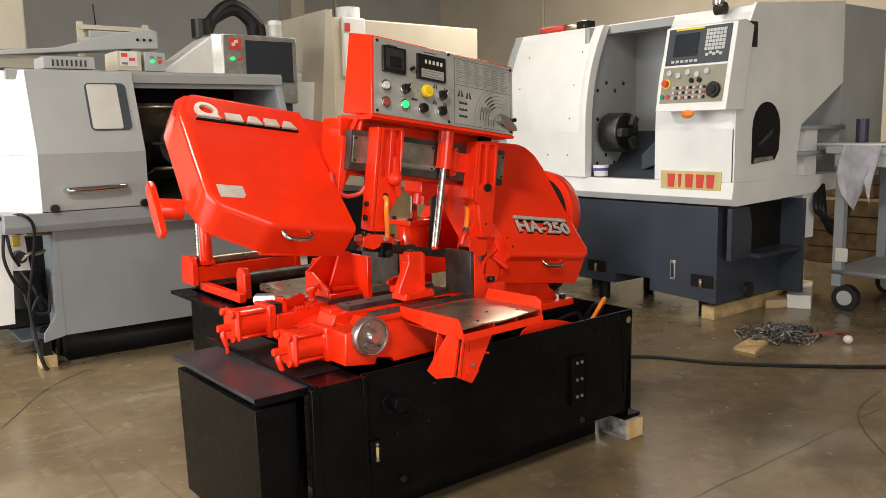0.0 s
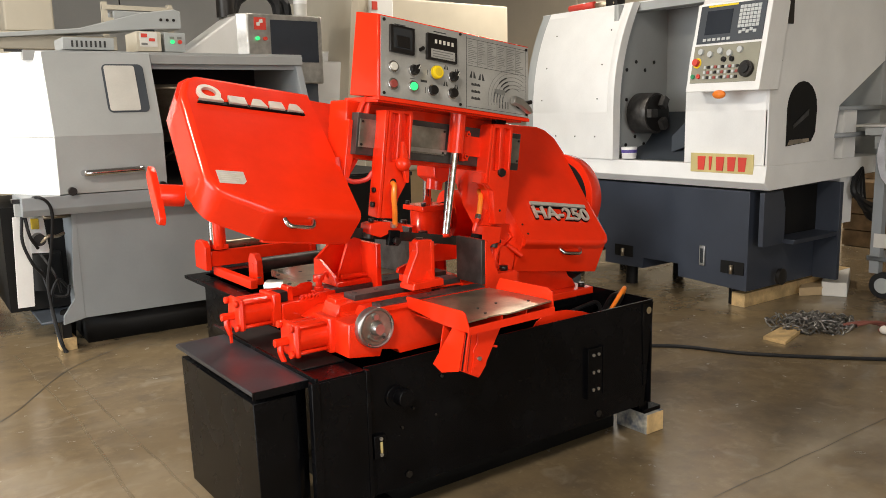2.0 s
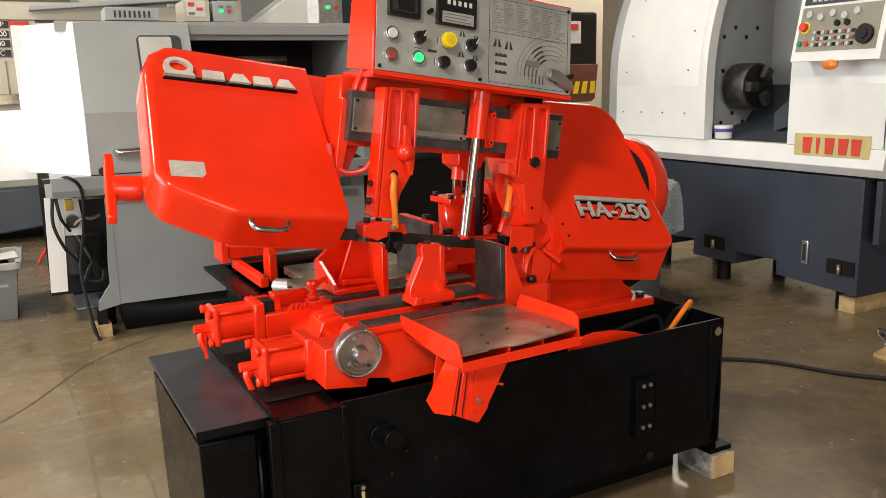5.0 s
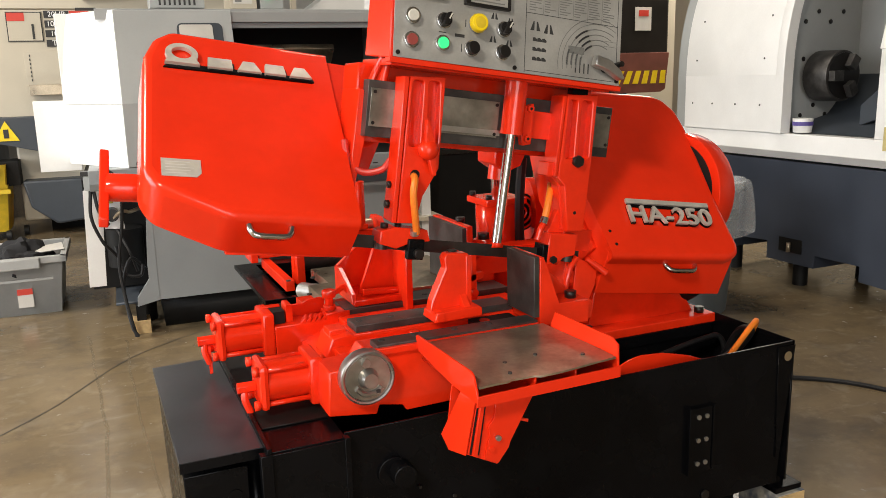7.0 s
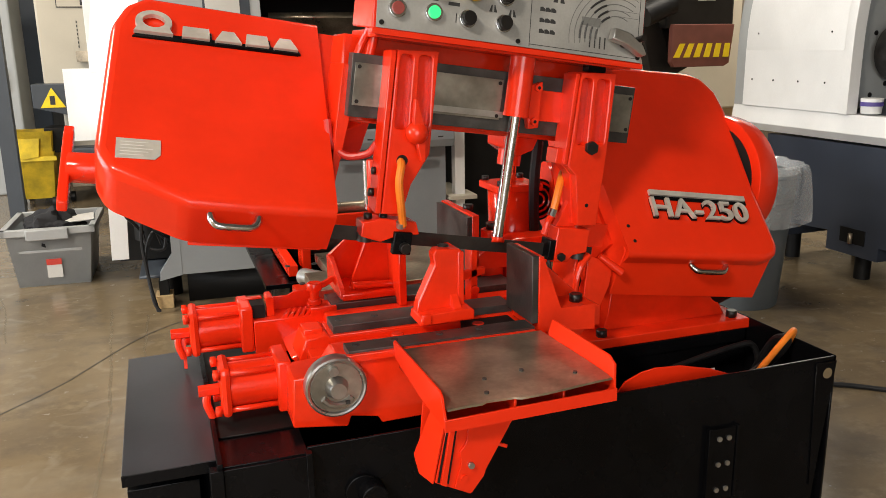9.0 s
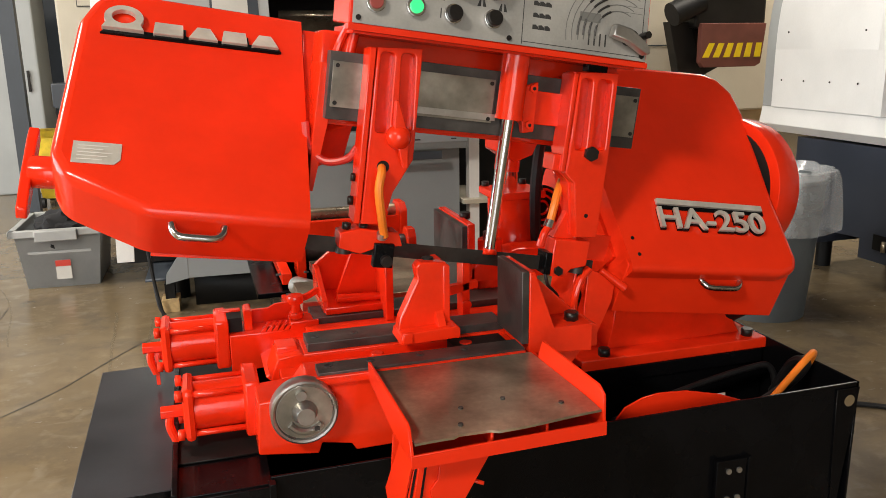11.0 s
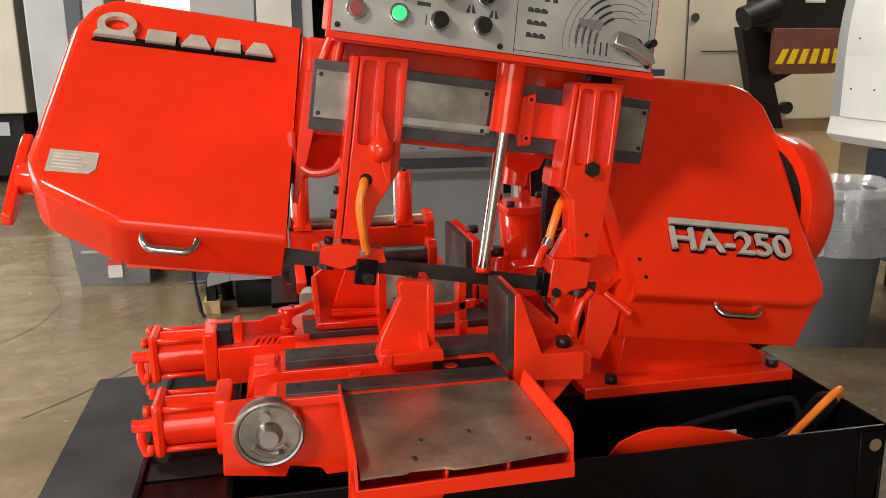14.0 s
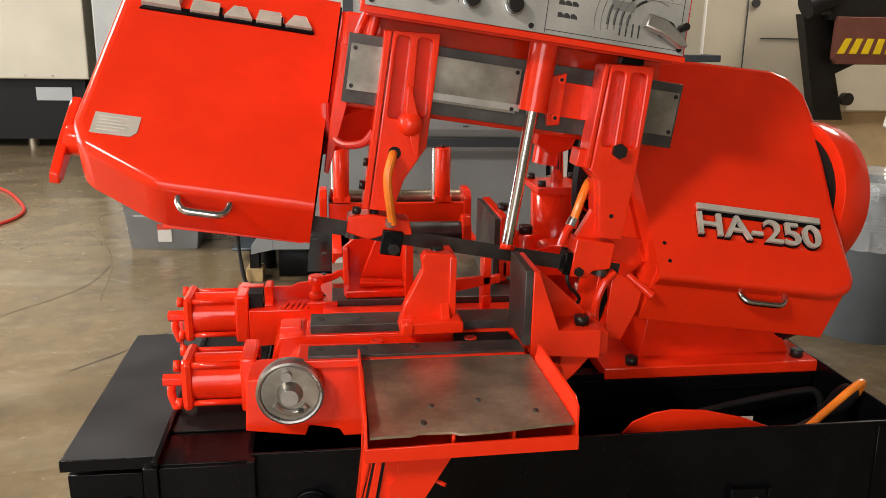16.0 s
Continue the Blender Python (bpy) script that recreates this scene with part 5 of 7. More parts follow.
for i in range(6):
    r_ = 0.050 + i * 0.0125
    pts = [(r_ * math.cos(a), r_ * math.sin(a), 0.0006) for a in [radians(60) + k * radians(130) / 14 for k in range(15)]]
    pp("dial_arc", tube(pts, 0.0006 if i > 3 else 0.0009, 4, n=1), INKG, 0.408, 1.352)
    if i < 4:
        pts = [(r_ * math.cos(a), r_ * math.sin(a), 0.0009) for a in [radians(112) + k * radians(26) / 6 for k in range(7)]]
        pp("dial_band", tube(pts, 0.0022, 4, n=1), INK, 0.408, 1.352)
        pts = [(r_ * math.cos(a), r_ * math.sin(a), 0.0009) for a in [radians(160) + k * radians(24) / 6 for k in range(7)]]
        pp("dial_band", tube(pts, 0.0022, 4, n=1), INK, 0.408, 1.352)
    else:
        pp("dial_line", bx(-0.02, 0.03, -0.0004, 0.0004, 0, 0.0005), INKG, 0.43, 1.402 + (i - 4) * 0.012)
for i in range(4):
    pp("dial_tick", bx(-0.0014, 0.0014, -0.012, 0.012, 0, 0.0006), INK, 0.346 + i * 0.012, 1.342)
pp("dial_window", bx(-0.014, 0.030, -0.001, 0.016, 0.0, 0.001), INKG, 0.338, 1.375)
lv = pp("speed_lever", pr([(-0.036, 0.002), (-0.030, 0.026), (0.004, 0.020), (0.040, -0.004), (0.050, -0.022), (0.040, -0.026), (0.0, -0.006)], "z", 0.010, 0.032, 0.005), ALU, 0.418, 1.346, label="cast aluminium speed lever")
pp("lever_boss", cy((0.012, 0.006, 0), (0.012, 0.006, 0.020), 0.014, 20), BOLT, 0.418, 1.346, parent=lv)
pp("lever_screw", cy((0.030, 0.010, 0.0), (0.030, 0.010, 0.026), 0.007, 14), BOLT, 0.432, 1.350, parent=lv)

saw.location.z -= SINK

# ---- grey turning lathe behind the saw ----
lathe = thing("turning_lathe", (0.4, 3.6, 0.0), "grey and white enclosed turning lathe with its door half open", "lathe")
lb = part("lower_body", pr([(3.125, 0.05), (3.125, 0.685), (4.6, 0.685), (4.6, 0.05)], "x", -0.275, 1.235, 0.006), MGREY, lathe, "mid grey sheet steel body")
part("body_corner", pr([(-0.270, 0.685), (-0.290, 0.685), (-0.318, 0.264), (-0.318, 0.172), (-0.385, 0.075), (-0.390, 0.024), (-0.270, 0.050)], "y", 3.122, 3.150, 0.003), MGREY, lb)
# near-black block added to paint the shadow under the lathe
part("under_body_shade", bx(-0.25, 1.22, 3.22, 4.5, -0.1315, 0.05), DARK, lb)
for fx in (-0.33, 0.45, 1.10):
    part("foot", cy((fx, 3.42, -0.1315), (fx, 3.35, 0.05), 0.045, 16), DARK, lb)
# solid near-black block paints the shade inside the open bay
part("left_bay", bx(-0.62, -0.275, 3.55, 4.5, 0.05, 0.70), DARK, lathe, "open cable bay, its shade painted as a near-black block")
part("bay_floor", bx(-0.50, -0.275, 3.20, 4.5, 0.024, 0.040), DGREY, lathe)
part("bay_bracket", pr([(-0.514, 0.457), (-0.412, 0.450), (-0.430, 0.660), (-0.514, 0.670)], "y", 3.22, 3.226, 0.001), WHITE, lathe)
part("bay_motor", cy((-0.47, 3.22, 0.54), (-0.47, 3.14, 0.54), 0.035, 16), BOLT, lathe)
part("bay_pipe", tube([(-0.47, 3.15, 0.52), (-0.42, 3.14, 0.56), (-0.38, 3.16, 0.55), (-0.33, 3.2, 0.56)], 0.010, 8), STEEL, lathe)
part("bay_valve", bx(-0.50, -0.46, 3.18, 3.215, 0.60, 0.66, 0.004), YELP, lathe)
part("bay_shelf", bx(-0.43, -0.29, 3.16, 3.4, 0.655, 0.675), STEEL, lathe)
# bay tank is near-black too, sunk into the painted shade
part("bay_tank", cy((-0.42, 3.45, 0.20), (-0.42, 3.45, 0.42), 0.10, 20), DARK, lathe)
shelf = part("ledge", pr([(2.985, 0.800), (2.985, 0.730), (3.01, 0.690), (3.4, 0.690), (3.4, 0.800)], "x", -0.56, 1.245, 0.006), MGREY, lathe, "grey ledge under the door")
part("ledge_recess", bx(0.55, 1.10, 2.990, 3.0, 0.640, 0.685, 0.004), DGREY, shelf)
for sx in (0.75, 0.95, 1.15):
    part("slot", bx(sx, sx + 0.03, 2.983, 2.9845, 0.745, 0.752), INK, shelf)
part("cabinet_back", bx(-0.45, 1.235, 4.25, 4.3, 0.8, 1.62), LGREY, lathe)
# near-black back and floor paint the shade inside the enclosure
part("interior", bx(0.20, 1.235, 3.95, 4.0, 0.80, 1.60), DARK, lathe, "lathe interior, its shade painted near-black")
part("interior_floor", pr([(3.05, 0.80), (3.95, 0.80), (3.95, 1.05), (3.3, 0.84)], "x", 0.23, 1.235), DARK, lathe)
part("top_panel", pr([(3.20, 1.615), (3.20, 1.56), (4.3, 1.60), (4.3, 1.66)], "x", -0.45, 1.25, 0.004), LGREY, lathe)
part("header", bx(0.23, 1.25, 3.19, 3.23, 1.545, 1.60, 0.004), LGREY, lathe)
part("header_recess", bx(0.23, 1.25, 3.225, 3.25, 1.515, 1.545, 0.003), MGREY, lathe)
part("inner_chute", pr([(3.35, 1.40), (3.80, 1.05), (3.82, 1.08), (3.37, 1.43)], "x", 0.30, 0.85), STEEL, lathe)
part("inner_chute", pr([(3.30, 1.00), (3.70, 0.90), (3.70, 0.92), (3.30, 1.02)], "x", 0.38, 0.70), STEEL, lathe)
part("turret", cy((0.62, 3.80, 1.15), (0.62, 3.50, 1.15), 0.14, 12), DSTEEL, lathe)
part("coolant_pipe", tube([(0.42, 3.45, 1.17), (0.60, 3.42, 1.16), (0.66, 3.44, 1.12), (0.68, 3.46, 1.05)], 0.012, 8), DSTEEL, lathe)
part("right_cheek", pr([(3.02, 0.80), (3.02, 1.12), (3.22, 1.60), (4.3, 1.60), (4.3, 0.80)], "x", 1.20, 1.245, 0.006), MGREY, lathe)
door = part("sliding_door", pr([(2.985, 0.805), (2.985, 1.130), (3.165, 1.605), (3.195, 1.605), (3.02, 1.125), (3.02, 0.805)], "x", -0.362, 0.235, 0.004), LGREY, lathe, "light grey sliding door")
dm_ = frame_at((0.065, 2.985 + 0.180 * 0.56, 1.130 + 0.475 * 0.56), (1, 0, 0), (0, -0.475, 0.180))
part("window_frame", pr(slot(-0.118, 0.118, -0.118, 0.118, 0.150, -0.150, 0.030), "z", 0, 0.004, 0.001), DGREY, door, "", dm_)
part("window_pane", pr(slot(-0.106, 0.066, -0.106, 0.066, 0.140, -0.140, 0.014), "z", 0.004, 0.006), FROST, door, "milky window pane", dm_)
part("door_handle", tube([(-0.226, 2.985, 0.920), (-0.224, 2.935, 0.921), (-0.19, 2.92, 0.922), (0.05, 2.92, 0.928), (0.085, 2.935, 0.929), (0.088, 2.985, 0.930)], 0.019, 14, n=4), CHROME, door, "polished bar handle")
for kx in (-0.30, 0.200):
    part("door_knob", cy((kx, 2.98, 0.822), (kx, 2.945, 0.822), 0.024, 18, w=0.004), BOLT, door)
# end cover and cabinet painted white, not door grey, for the daylight on them
part("end_cover", pr([(-0.362, 2.99), (-0.362, 3.03), (-0.62, 3.50), (-0.66, 3.48)], "z", 0.80, 1.125, 0.003), WHITE, lathe, "end cover with the daylight on it painted white")
ecu = bmesh.new()
q = [ecu.verts.new(v) for v in ((-0.362, 2.987, 1.127), (-0.66, 3.48, 1.127), (-0.66, 3.60, 1.61), (-0.362, 3.165, 1.607))]
q2 = [ecu.verts.new(v.co + Vector((0.03, 0.03, 0))) for v in q]
ecu.faces.new(q), ecu.faces.new(q2[::-1])
for i in range(4):
    j = (i + 1) % 4
    ecu.faces.new((q[j], q[i], q2[i], q2[j]))
bmesh.ops.recalc_face_normals(ecu, faces=ecu.faces)
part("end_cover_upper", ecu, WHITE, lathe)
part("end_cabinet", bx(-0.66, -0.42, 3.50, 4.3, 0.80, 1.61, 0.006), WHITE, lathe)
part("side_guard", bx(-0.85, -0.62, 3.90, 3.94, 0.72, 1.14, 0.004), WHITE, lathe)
part("vent_slot", bx(-0.56, -0.46, 3.28, 3.285, 1.585, 1.60), INK, lathe, "", move(0.02, -0.06, 0.02))
part("hanging_strip", pr([(-0.600, 0.684), (-0.509, 0.684), (-0.534, 0.161), (-0.620, 0.161)], "y", 3.124, 3.138, 0.002), WHITE, lathe, "white sheet metal strip hanging loose")
part("switch_box", bx(-0.59, -0.50, 3.07, 3.12, 0.69, 0.765, 0.005), LGREY, lathe)
part("switch_top", bx(-0.60, -0.50, 3.065, 3.12, 0.767, 0.79, 0.003), BOLT, lathe)
part("switch", cy((-0.542, 3.07, 0.731), (-0.542, 3.055, 0.731), 0.014, 12), BOLT, lathe)
for pts in ([(-0.56, 3.06, 0.69), (-0.57, 3.05, 0.55), (-0.53, 3.06, 0.42), (-0.49, 3.08, 0.36), (-0.45, 3.12, 0.30)], [(-0.545, 3.06, 0.69), (-0.53, 3.05, 0.58), (-0.49, 3.09, 0.50)], [(-0.53, 3.08, 0.78), (-0.47, 2.96, 0.80), (-0.415, 2.98, 0.72), (-0.425, 3.06, 0.50), (-0.46, 3.08, 0.28), (-0.44, 3.06, 0.05), (-0.41, 3.04, -0.12)], [(-0.47, 3.2, 0.36), (-0.44, 3.15, 0.22), (-0.36, 3.12, 0.20), (-0.34, 3.13, 0.26)], [(-0.33, 3.2, 0.22), (-0.40, 3.12, 0.30), (-0.45, 3.12, 0.16), (-0.43, 3.05, -0.05), (-0.40, 3.03, -0.12)], [(-0.46, 3.3, 0.45), (-0.40, 3.2, 0.32), (-0.37, 3.25, 0.20)]):
    part("cable", tube(pts, 0.009, 7), RUBBER, lathe)
part("wooden_shim", bx(-0.42, -0.33, 3.12, 3.25, -0.1315, -0.06, 0.004), WOOD, lathe)
part("shim_post", bx(-0.40, -0.35, 3.14, 3.23, -0.06, 0.024), DARK, lathe)
part("white_leg", bx(1.30, 1.36, 3.15, 3.22, -0.1315, 0.80, 0.004), WHITE, lathe)
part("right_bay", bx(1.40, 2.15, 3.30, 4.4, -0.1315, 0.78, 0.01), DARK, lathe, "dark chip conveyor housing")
part("right_rail", bx(1.40, 2.15, 3.28, 3.30, 0.74, 0.77, 0.004), BOLT, lathe)
part("right_tray", bx(1.25, 1.42, 3.10, 3.6, 0.36, 0.385, 0.004), BEIGE, lathe)
# things on and behind the lathe
tb = thing("equipment_box", (0.05, 3.9, 1.66), "grey slotted electrical box on top of the lathe", "box")
part("case", bx(-0.15, 0.16, 3.7, 4.0, 1.66, 1.735, 0.006), LGREY, tb)
for k in range(8):
    part("slot", bx(-0.10 + 0.028 * k, -0.088 + 0.028 * k, 3.697, 3.6995, 1.675, 1.715), INK, tb)
cb2 = thing("control_cabinet", (0.50, 3.9, 1.66), "beige box with a printed card on top of the lathe", "control box")
part("case", bx(0.316, 0.477, 3.75, 4.05, 1.66, 1.79, 0.006), BEIGE, cb2)
part("card", bx(0.335, 0.45, 3.746, 3.749, 1.69, 1.785), PAPER, cb2)
for k in range(3):
    part("print_bar", bx(0.345 + 0.05 * (k == 1), 0.385 + 0.05 * (k == 1), 3.744, 3.7455, 1.70 + 0.025 * k, 1.715 + 0.03 * k), (INKG, SIGNRED, SIGNRED)[k], cb2)
bb = thing("button_box", (0.57, 3.9, 1.66), "grey box with a green and a red push button", "control box")
part("case", bx(0.4985, 0.641, 3.75, 4.05, 1.66, 1.787, 0.006), LGREY, bb)
for k, mm in enumerate((GREEN, SIGNRED)):
    part("push_button", cy((0.55 + 0.05 * k, 3.75, 1.725), (0.55 + 0.05 * k, 3.73, 1.725), 0.013, 14), mm, bb)
    part("button_plate", bx(0.535 + 0.05 * k, 0.565 + 0.05 * k, 3.746, 3.7495, 1.745, 1.76), INKG, bb)
# the lathe and what stands on it, drawn to its true size and place
LS, LE = 0.904, Vector((-1.33, -1.67, 1.24))
for ob_ in (lathe, tb, cb2, bb):
    ob_.matrix_basis = Matrix.Translation(LE) @ Matrix.Scale(LS, 4) @ Matrix.Translation(-LE) @ ob_.matrix_basis
    settle(ob_, 0.9875, -2.34, (-0.3, 2.5), (0.073, -0.003, 0.0))
cv = thing("conveyor_arm", (0.4, 4.6, 1.62), "grey sloping bar feeder arm behind the lathe", "conveyor")
part("arm", pr([(-0.6, 1.90), (0.13, 1.966), (0.60, 2.10), (0.85, 2.135), (0.90, 2.12), (0.90, 1.985), (0.66, 1.975), (0.13, 1.93), (-0.6, 1.87)], "y", 4.5, 4.75, 0.01), LGREY, cv)
for k in range(3):
    part("bolt_head", cy((0.74 + 0.05 * k, 4.50, 2.05), (0.74 + 0.05 * k, 4.493, 2.05), 0.012, 8), BOLT, cv)
part("leg", bx(0.60, 0.70, 4.55, 4.65, 0.0, 1.99), DGREY, cv)
part("rail", bx(-1.6, 0.416, 4.58, 4.7, 1.813, 1.917, 0.01), BEIGE, cv)
part("leg", bx(-1.5, -1.4, 4.62, 4.7, 0.0, 1.82), DGREY, cv)
rk = thing("steel_rack", (0.7, 5.1, 0.0), "cream steel frame rack", "rack")
for rx in (0.42, 0.95):
    part("post", bx(rx, rx + 0.04, 5.0, 5.05, 0.0, 2.22), BEIGE, rk)
for rz in (2.06, 2.16):
    part("bar", bx(0.42, 0.99, 4.99, 5.03, rz, rz + 0.035), BEIGE, rk)
part("shelf_bin", bx(0.50, 0.92, 4.98, 5.3, 2.08, 2.15, 0.01), LGREY, rk)
part("antenna", cy((0.56, 5.0, 2.2), (0.55, 5.0, 2.36), 0.006, 8), BOLT, rk)

settle(cv, 0.934, -1.7, (-0.35, 4.62), (0.118, -0.121, 0))
settle(rk, 0.936, -0.6, (0.70, 5.14), (0.045, -0.239, 0))

# milling machine with its control, behind
mc = thing("milling_machine", (2.0, 5.6, 0.0), "grey milling machine with a black screened control", "milling machine")
part("body", bx(1.2, 3.2, 5.5, 6.8, 0.0, 1.85, 0.02), WHITE, mc)
part("sloped_cover", pr([(1.00, 1.80), (1.60, 2.22), (1.75, 2.22), (1.75, 1.70), (1.0, 1.70)], "y", 5.05, 5.4, 0.02), WHITE, mc)
ctl = part("control_case", pr([(1.684, 4.98), (2.45, 4.98), (2.47, 5.4), (1.58, 5.4), (1.60, 5.06)], "z", 1.60, 2.237, 0.012), ALU, mc, "steel framed control case")
part("screen", bx(1.91, 2.40, 4.972, 4.979, 1.80, 2.185), SCREEN, ctl, "dark control screen")
part("badge", bx(1.75, 1.865, 4.972, 4.979, 2.09, 2.20), SIGNRED, ctl, "red badge with a pale mark")
part("badge_mark", pr([(1.77, 2.125), (1.80, 2.125), (1.805, 2.15), (1.835, 2.155), (1.83, 2.185), (1.80, 2.18), (1.795, 2.158), (1.77, 2.155)], "y", 4.968, 4.9715), PAPER, ctl)
for k, mm in enumerate((GREEN, SIGNRED)):
    part("push_button", cy((1.775 + 0.075 * k, 4.98, 2.01), (1.775 + 0.075 * k, 4.955, 2.01), 0.018, 14), mm, ctl)
part("lower_panel", bx(1.62, 2.42, 5.05, 5.4, 0.9, 1.60, 0.01), DGREY, mc)
for k in range(12):
    part("key", bx(1.95 + 0.06 * (k % 6), 1.99 + 0.06 * (k % 6), 5.04, 5.049, 1.42 + 0.06 * (k // 6), 1.46 + 0.06 * (k // 6)), KEY, mc)
part("knob_red", cy((1.75, 5.05, 1.50), (1.75, 5.0, 1.50), 0.03, 16), SIGNRED, mc)
for k in range(2):
    part("ribbed_hose", tube([(1.60 + 0.05 * k, 5.3, 2.22), (1.72 + 0.04 * k, 5.3, 2.38 + 0.05 * k), (1.95, 5.3, 2.50 + 0.05 * k), (2.12 + 0.08 * k, 5.3, 2.40), (2.16 + 0.08 * k, 5.3, 2.23)], 0.055, 10), RUBBER, mc)
part("motor_cap", cy((1.62, 5.3, 2.22), (1.62, 5.3, 2.39), 0.09, 16), BOLT, mc)
part("jar", cy((2.34, 5.2, 2.23), (2.34, 5.2, 2.37), 0.065, 16), FROST, mc)
part("jar_lid", cy((2.34, 5.2, 2.37), (2.34, 5.2, 2.41), 0.067, 16), WHITE, mc)
mc2 = thing("machining_center", (3.4, 6.2, 0.0), "white machining center with a tall electrical head", "machining center")
part("body", bx(2.87, 4.6, 5.9, 7.4, 0.0, 2.0, 0.06), WHITE, mc2)
part("head", bx(3.534, 3.853, 5.8, 6.4, 1.95, 2.62, 0.02), WHITE, mc2)
part("badge", bx(3.56, 3.63, 5.79, 5.799, 2.46, 2.55), SIGNRED, mc2)
part("cap", cy((3.74, 6.0, 2.62), (3.74, 6.0, 2.75), 0.14, 20), WHITE, mc2)

settle(mc, 0.918, -0.2, (2.10, 5.89), (-0.068, -0.262, 0))
settle(mc2, 0.910, 0.6, (3.73, 6.60), (-0.262, -0.364, 0))

# machining center at the far left, with its sign
vf = thing("machining_center", (-0.7, 6.9, 0.0), "cream machining center with grey chip trough", "machining center")
part("enclosure", bx(-1.42, 0.285, 6.3, 7.6, 0.95, 2.13, 0.02), BEIGE, vf)
part("column", bx(-0.14, 0.283, 6.32, 7.6, 2.132, 2.80, 0.02), BEIGE, vf)
part("trough", pr([(-1.50, 1.06), (-0.55, 1.06), (-0.55, 0.62), (-1.50, 0.86)], "y", 6.12, 6.4, 0.01), DGREY, vf)
part("lower", bx(-1.30, 0.25, 6.35, 7.5, 0.12, 0.95, 0.02), BEIGE, vf)
part("chip_pan", pr([(-1.27, 0.50), (-0.5, 0.50), (-0.62, 0.14), (-1.02, 0.10), (-1.22, 0.26)], "y", 6.15, 6.5, 0.02), DGREY, vf)
part("base", bx(-1.1, 0.22, 6.5, 7.4, 0.0, 0.14), DARK, vf)
sg = part("sign_frame", bx(-1.245, -0.965, 6.288, 6.297, 1.70, 1.95), INK, vf, "framed number sign")
part("sign_face", bx(-1.237, -0.973, 6.284, 6.289, 1.708, 1.942), BEIGE, sg)
part("sign_tag", bx(-1.237, -1.10, 6.280, 6.2845, 1.872, 1.942), SIGNRED, sg)


def wall_words(body, size, x, y, z, material, parent):
    b_ = words(body, size, 0.001)
    return part("lettering", b_, material, parent, "", Matrix.Translation((x, y, z)) @ Matrix.Rotation(radians(90), 4, "X"))


wall_words("1", 0.19, -1.04, 6.281, 1.775, INK, sg)
for k, tx in enumerate(("20HP", "10,000", "1000", "TSC")):
    z_ = 1.93 - 0.082 * k
    part("sign_strip", bx(-0.945, -0.745, 6.288, 6.297, z_ - 0.03, z_ + 0.03), INK, vf)
    wall_words(tx, 0.062, -0.845, 6.286, z_, WHITE, vf)
part("red_strip", bx(-0.74, -0.58, 6.288, 6.297, 1.91, 1.96), SIGNRED, vf)
pk = part("pocket", bx(-1.14, -0.80, 6.285, 6.299, 1.32, 1.62, 0.004), BEIGE, vf)
for k in range(7):
    part("dash", bx(-1.10, -1.092, 6.280, 6.2845, 1.36 + 0.035 * k, 1.38 + 0.035 * k), INK, pk)
part("mesh_shelf", bx(-1.12, -0.72, 6.20, 6.29, 1.24, 1.33, 0.004), STEEL, vf)
ws_ = part("warning_sign", pr([(-0.10, 0), (0.10, 0), (0.0, 0.17)], "y", 6.108, 6.116, 0.002), YELLOW, vf, "yellow triangular warning sign", move(-1.34, 0, 0.86))
part("warning_mark", bx(-1.36, -1.32, 6.104, 6.1075, 0.885, 0.96), INK, ws_)

settle(vf, 0.918, -1.8, (-0.40, 6.85), (0.181, -0.341, 0))

# tall cabinets far left
fc = thing("enclosure_cabinet", (-4.6, 8.2, 0.0), "large cream machine enclosure on a dark base", "machine")
part("panel", bx(-7.0 + 0.05, -2.9, 8.0, 9.5, 0.80, 3.2, 0.02), BEIGE, fc)
part("skirt", bx(-6.9, -3.0, 8.15, 9.4, 0.10, 0.80), DARK, fc)
for k in range(4):
    part("foot", cy((-6.4 + 0.9 * k, 8.3, 0), (-6.4 + 0.9 * k, 8.3, 0.1), 0.06, 12), STEEL, fc)
part("plate", bx(-3.55, -3.15, 8.13, 8.149, 0.55, 0.70), LGREY, fc)
for k in range(12):
    part("screw", cy((-6.6 + 0.3 * k, 8.0, 0.84), (-6.6 + 0.3 * k, 7.99, 0.84), 0.012, 8), STEEL, fc)
dk = thing("dark_cabinet", (-2.4, 9.3, 0.0), "tall dark grey steel cabinet", "cabinet")
part("body", bx(-2.85, -1.75, 8.9, 9.9, 0.0, 2.9, 0.02), DGREY, dk)
part("door_seam", bx(-2.30, -2.29, 8.894, 8.899, 0.1, 2.8), INK, dk)
wc = thing("white_cabinet", (-2.2, 7.2, 0.0), "pale grey tall machine cabinet", "cabinet")
part("body", bx(-2.5, -1.75, 7.0, 7.6, 0.0, 2.4, 0.02), LGREY, wc)
part("handle", bx(-1.86, -1.84, 6.97, 6.999, 1.0, 1.2, 0.004), BOLT, wc)

settle(fc, 0.855, -2.1, (-4.92, 8.74), (0.870, -0.751, 0))
settle(dk, 0.869, -2.2, (-2.30, 9.40), (0.473, -0.710, 0))
settle(wc, 0.886, -2.2, (-2.12, 7.28), (0.373, -0.414, 0))

# beige press machine with a black swing arm
pm = thing("press_machine", (4.4, 6.2, 0.0), "beige machine enclosure with a black swing arm and striped guard", "machine")
part("enclosure", bx(3.05, 5.6, 5.75, 7.0, 0.62, 2.6, 0.02), BEIGE, pm)
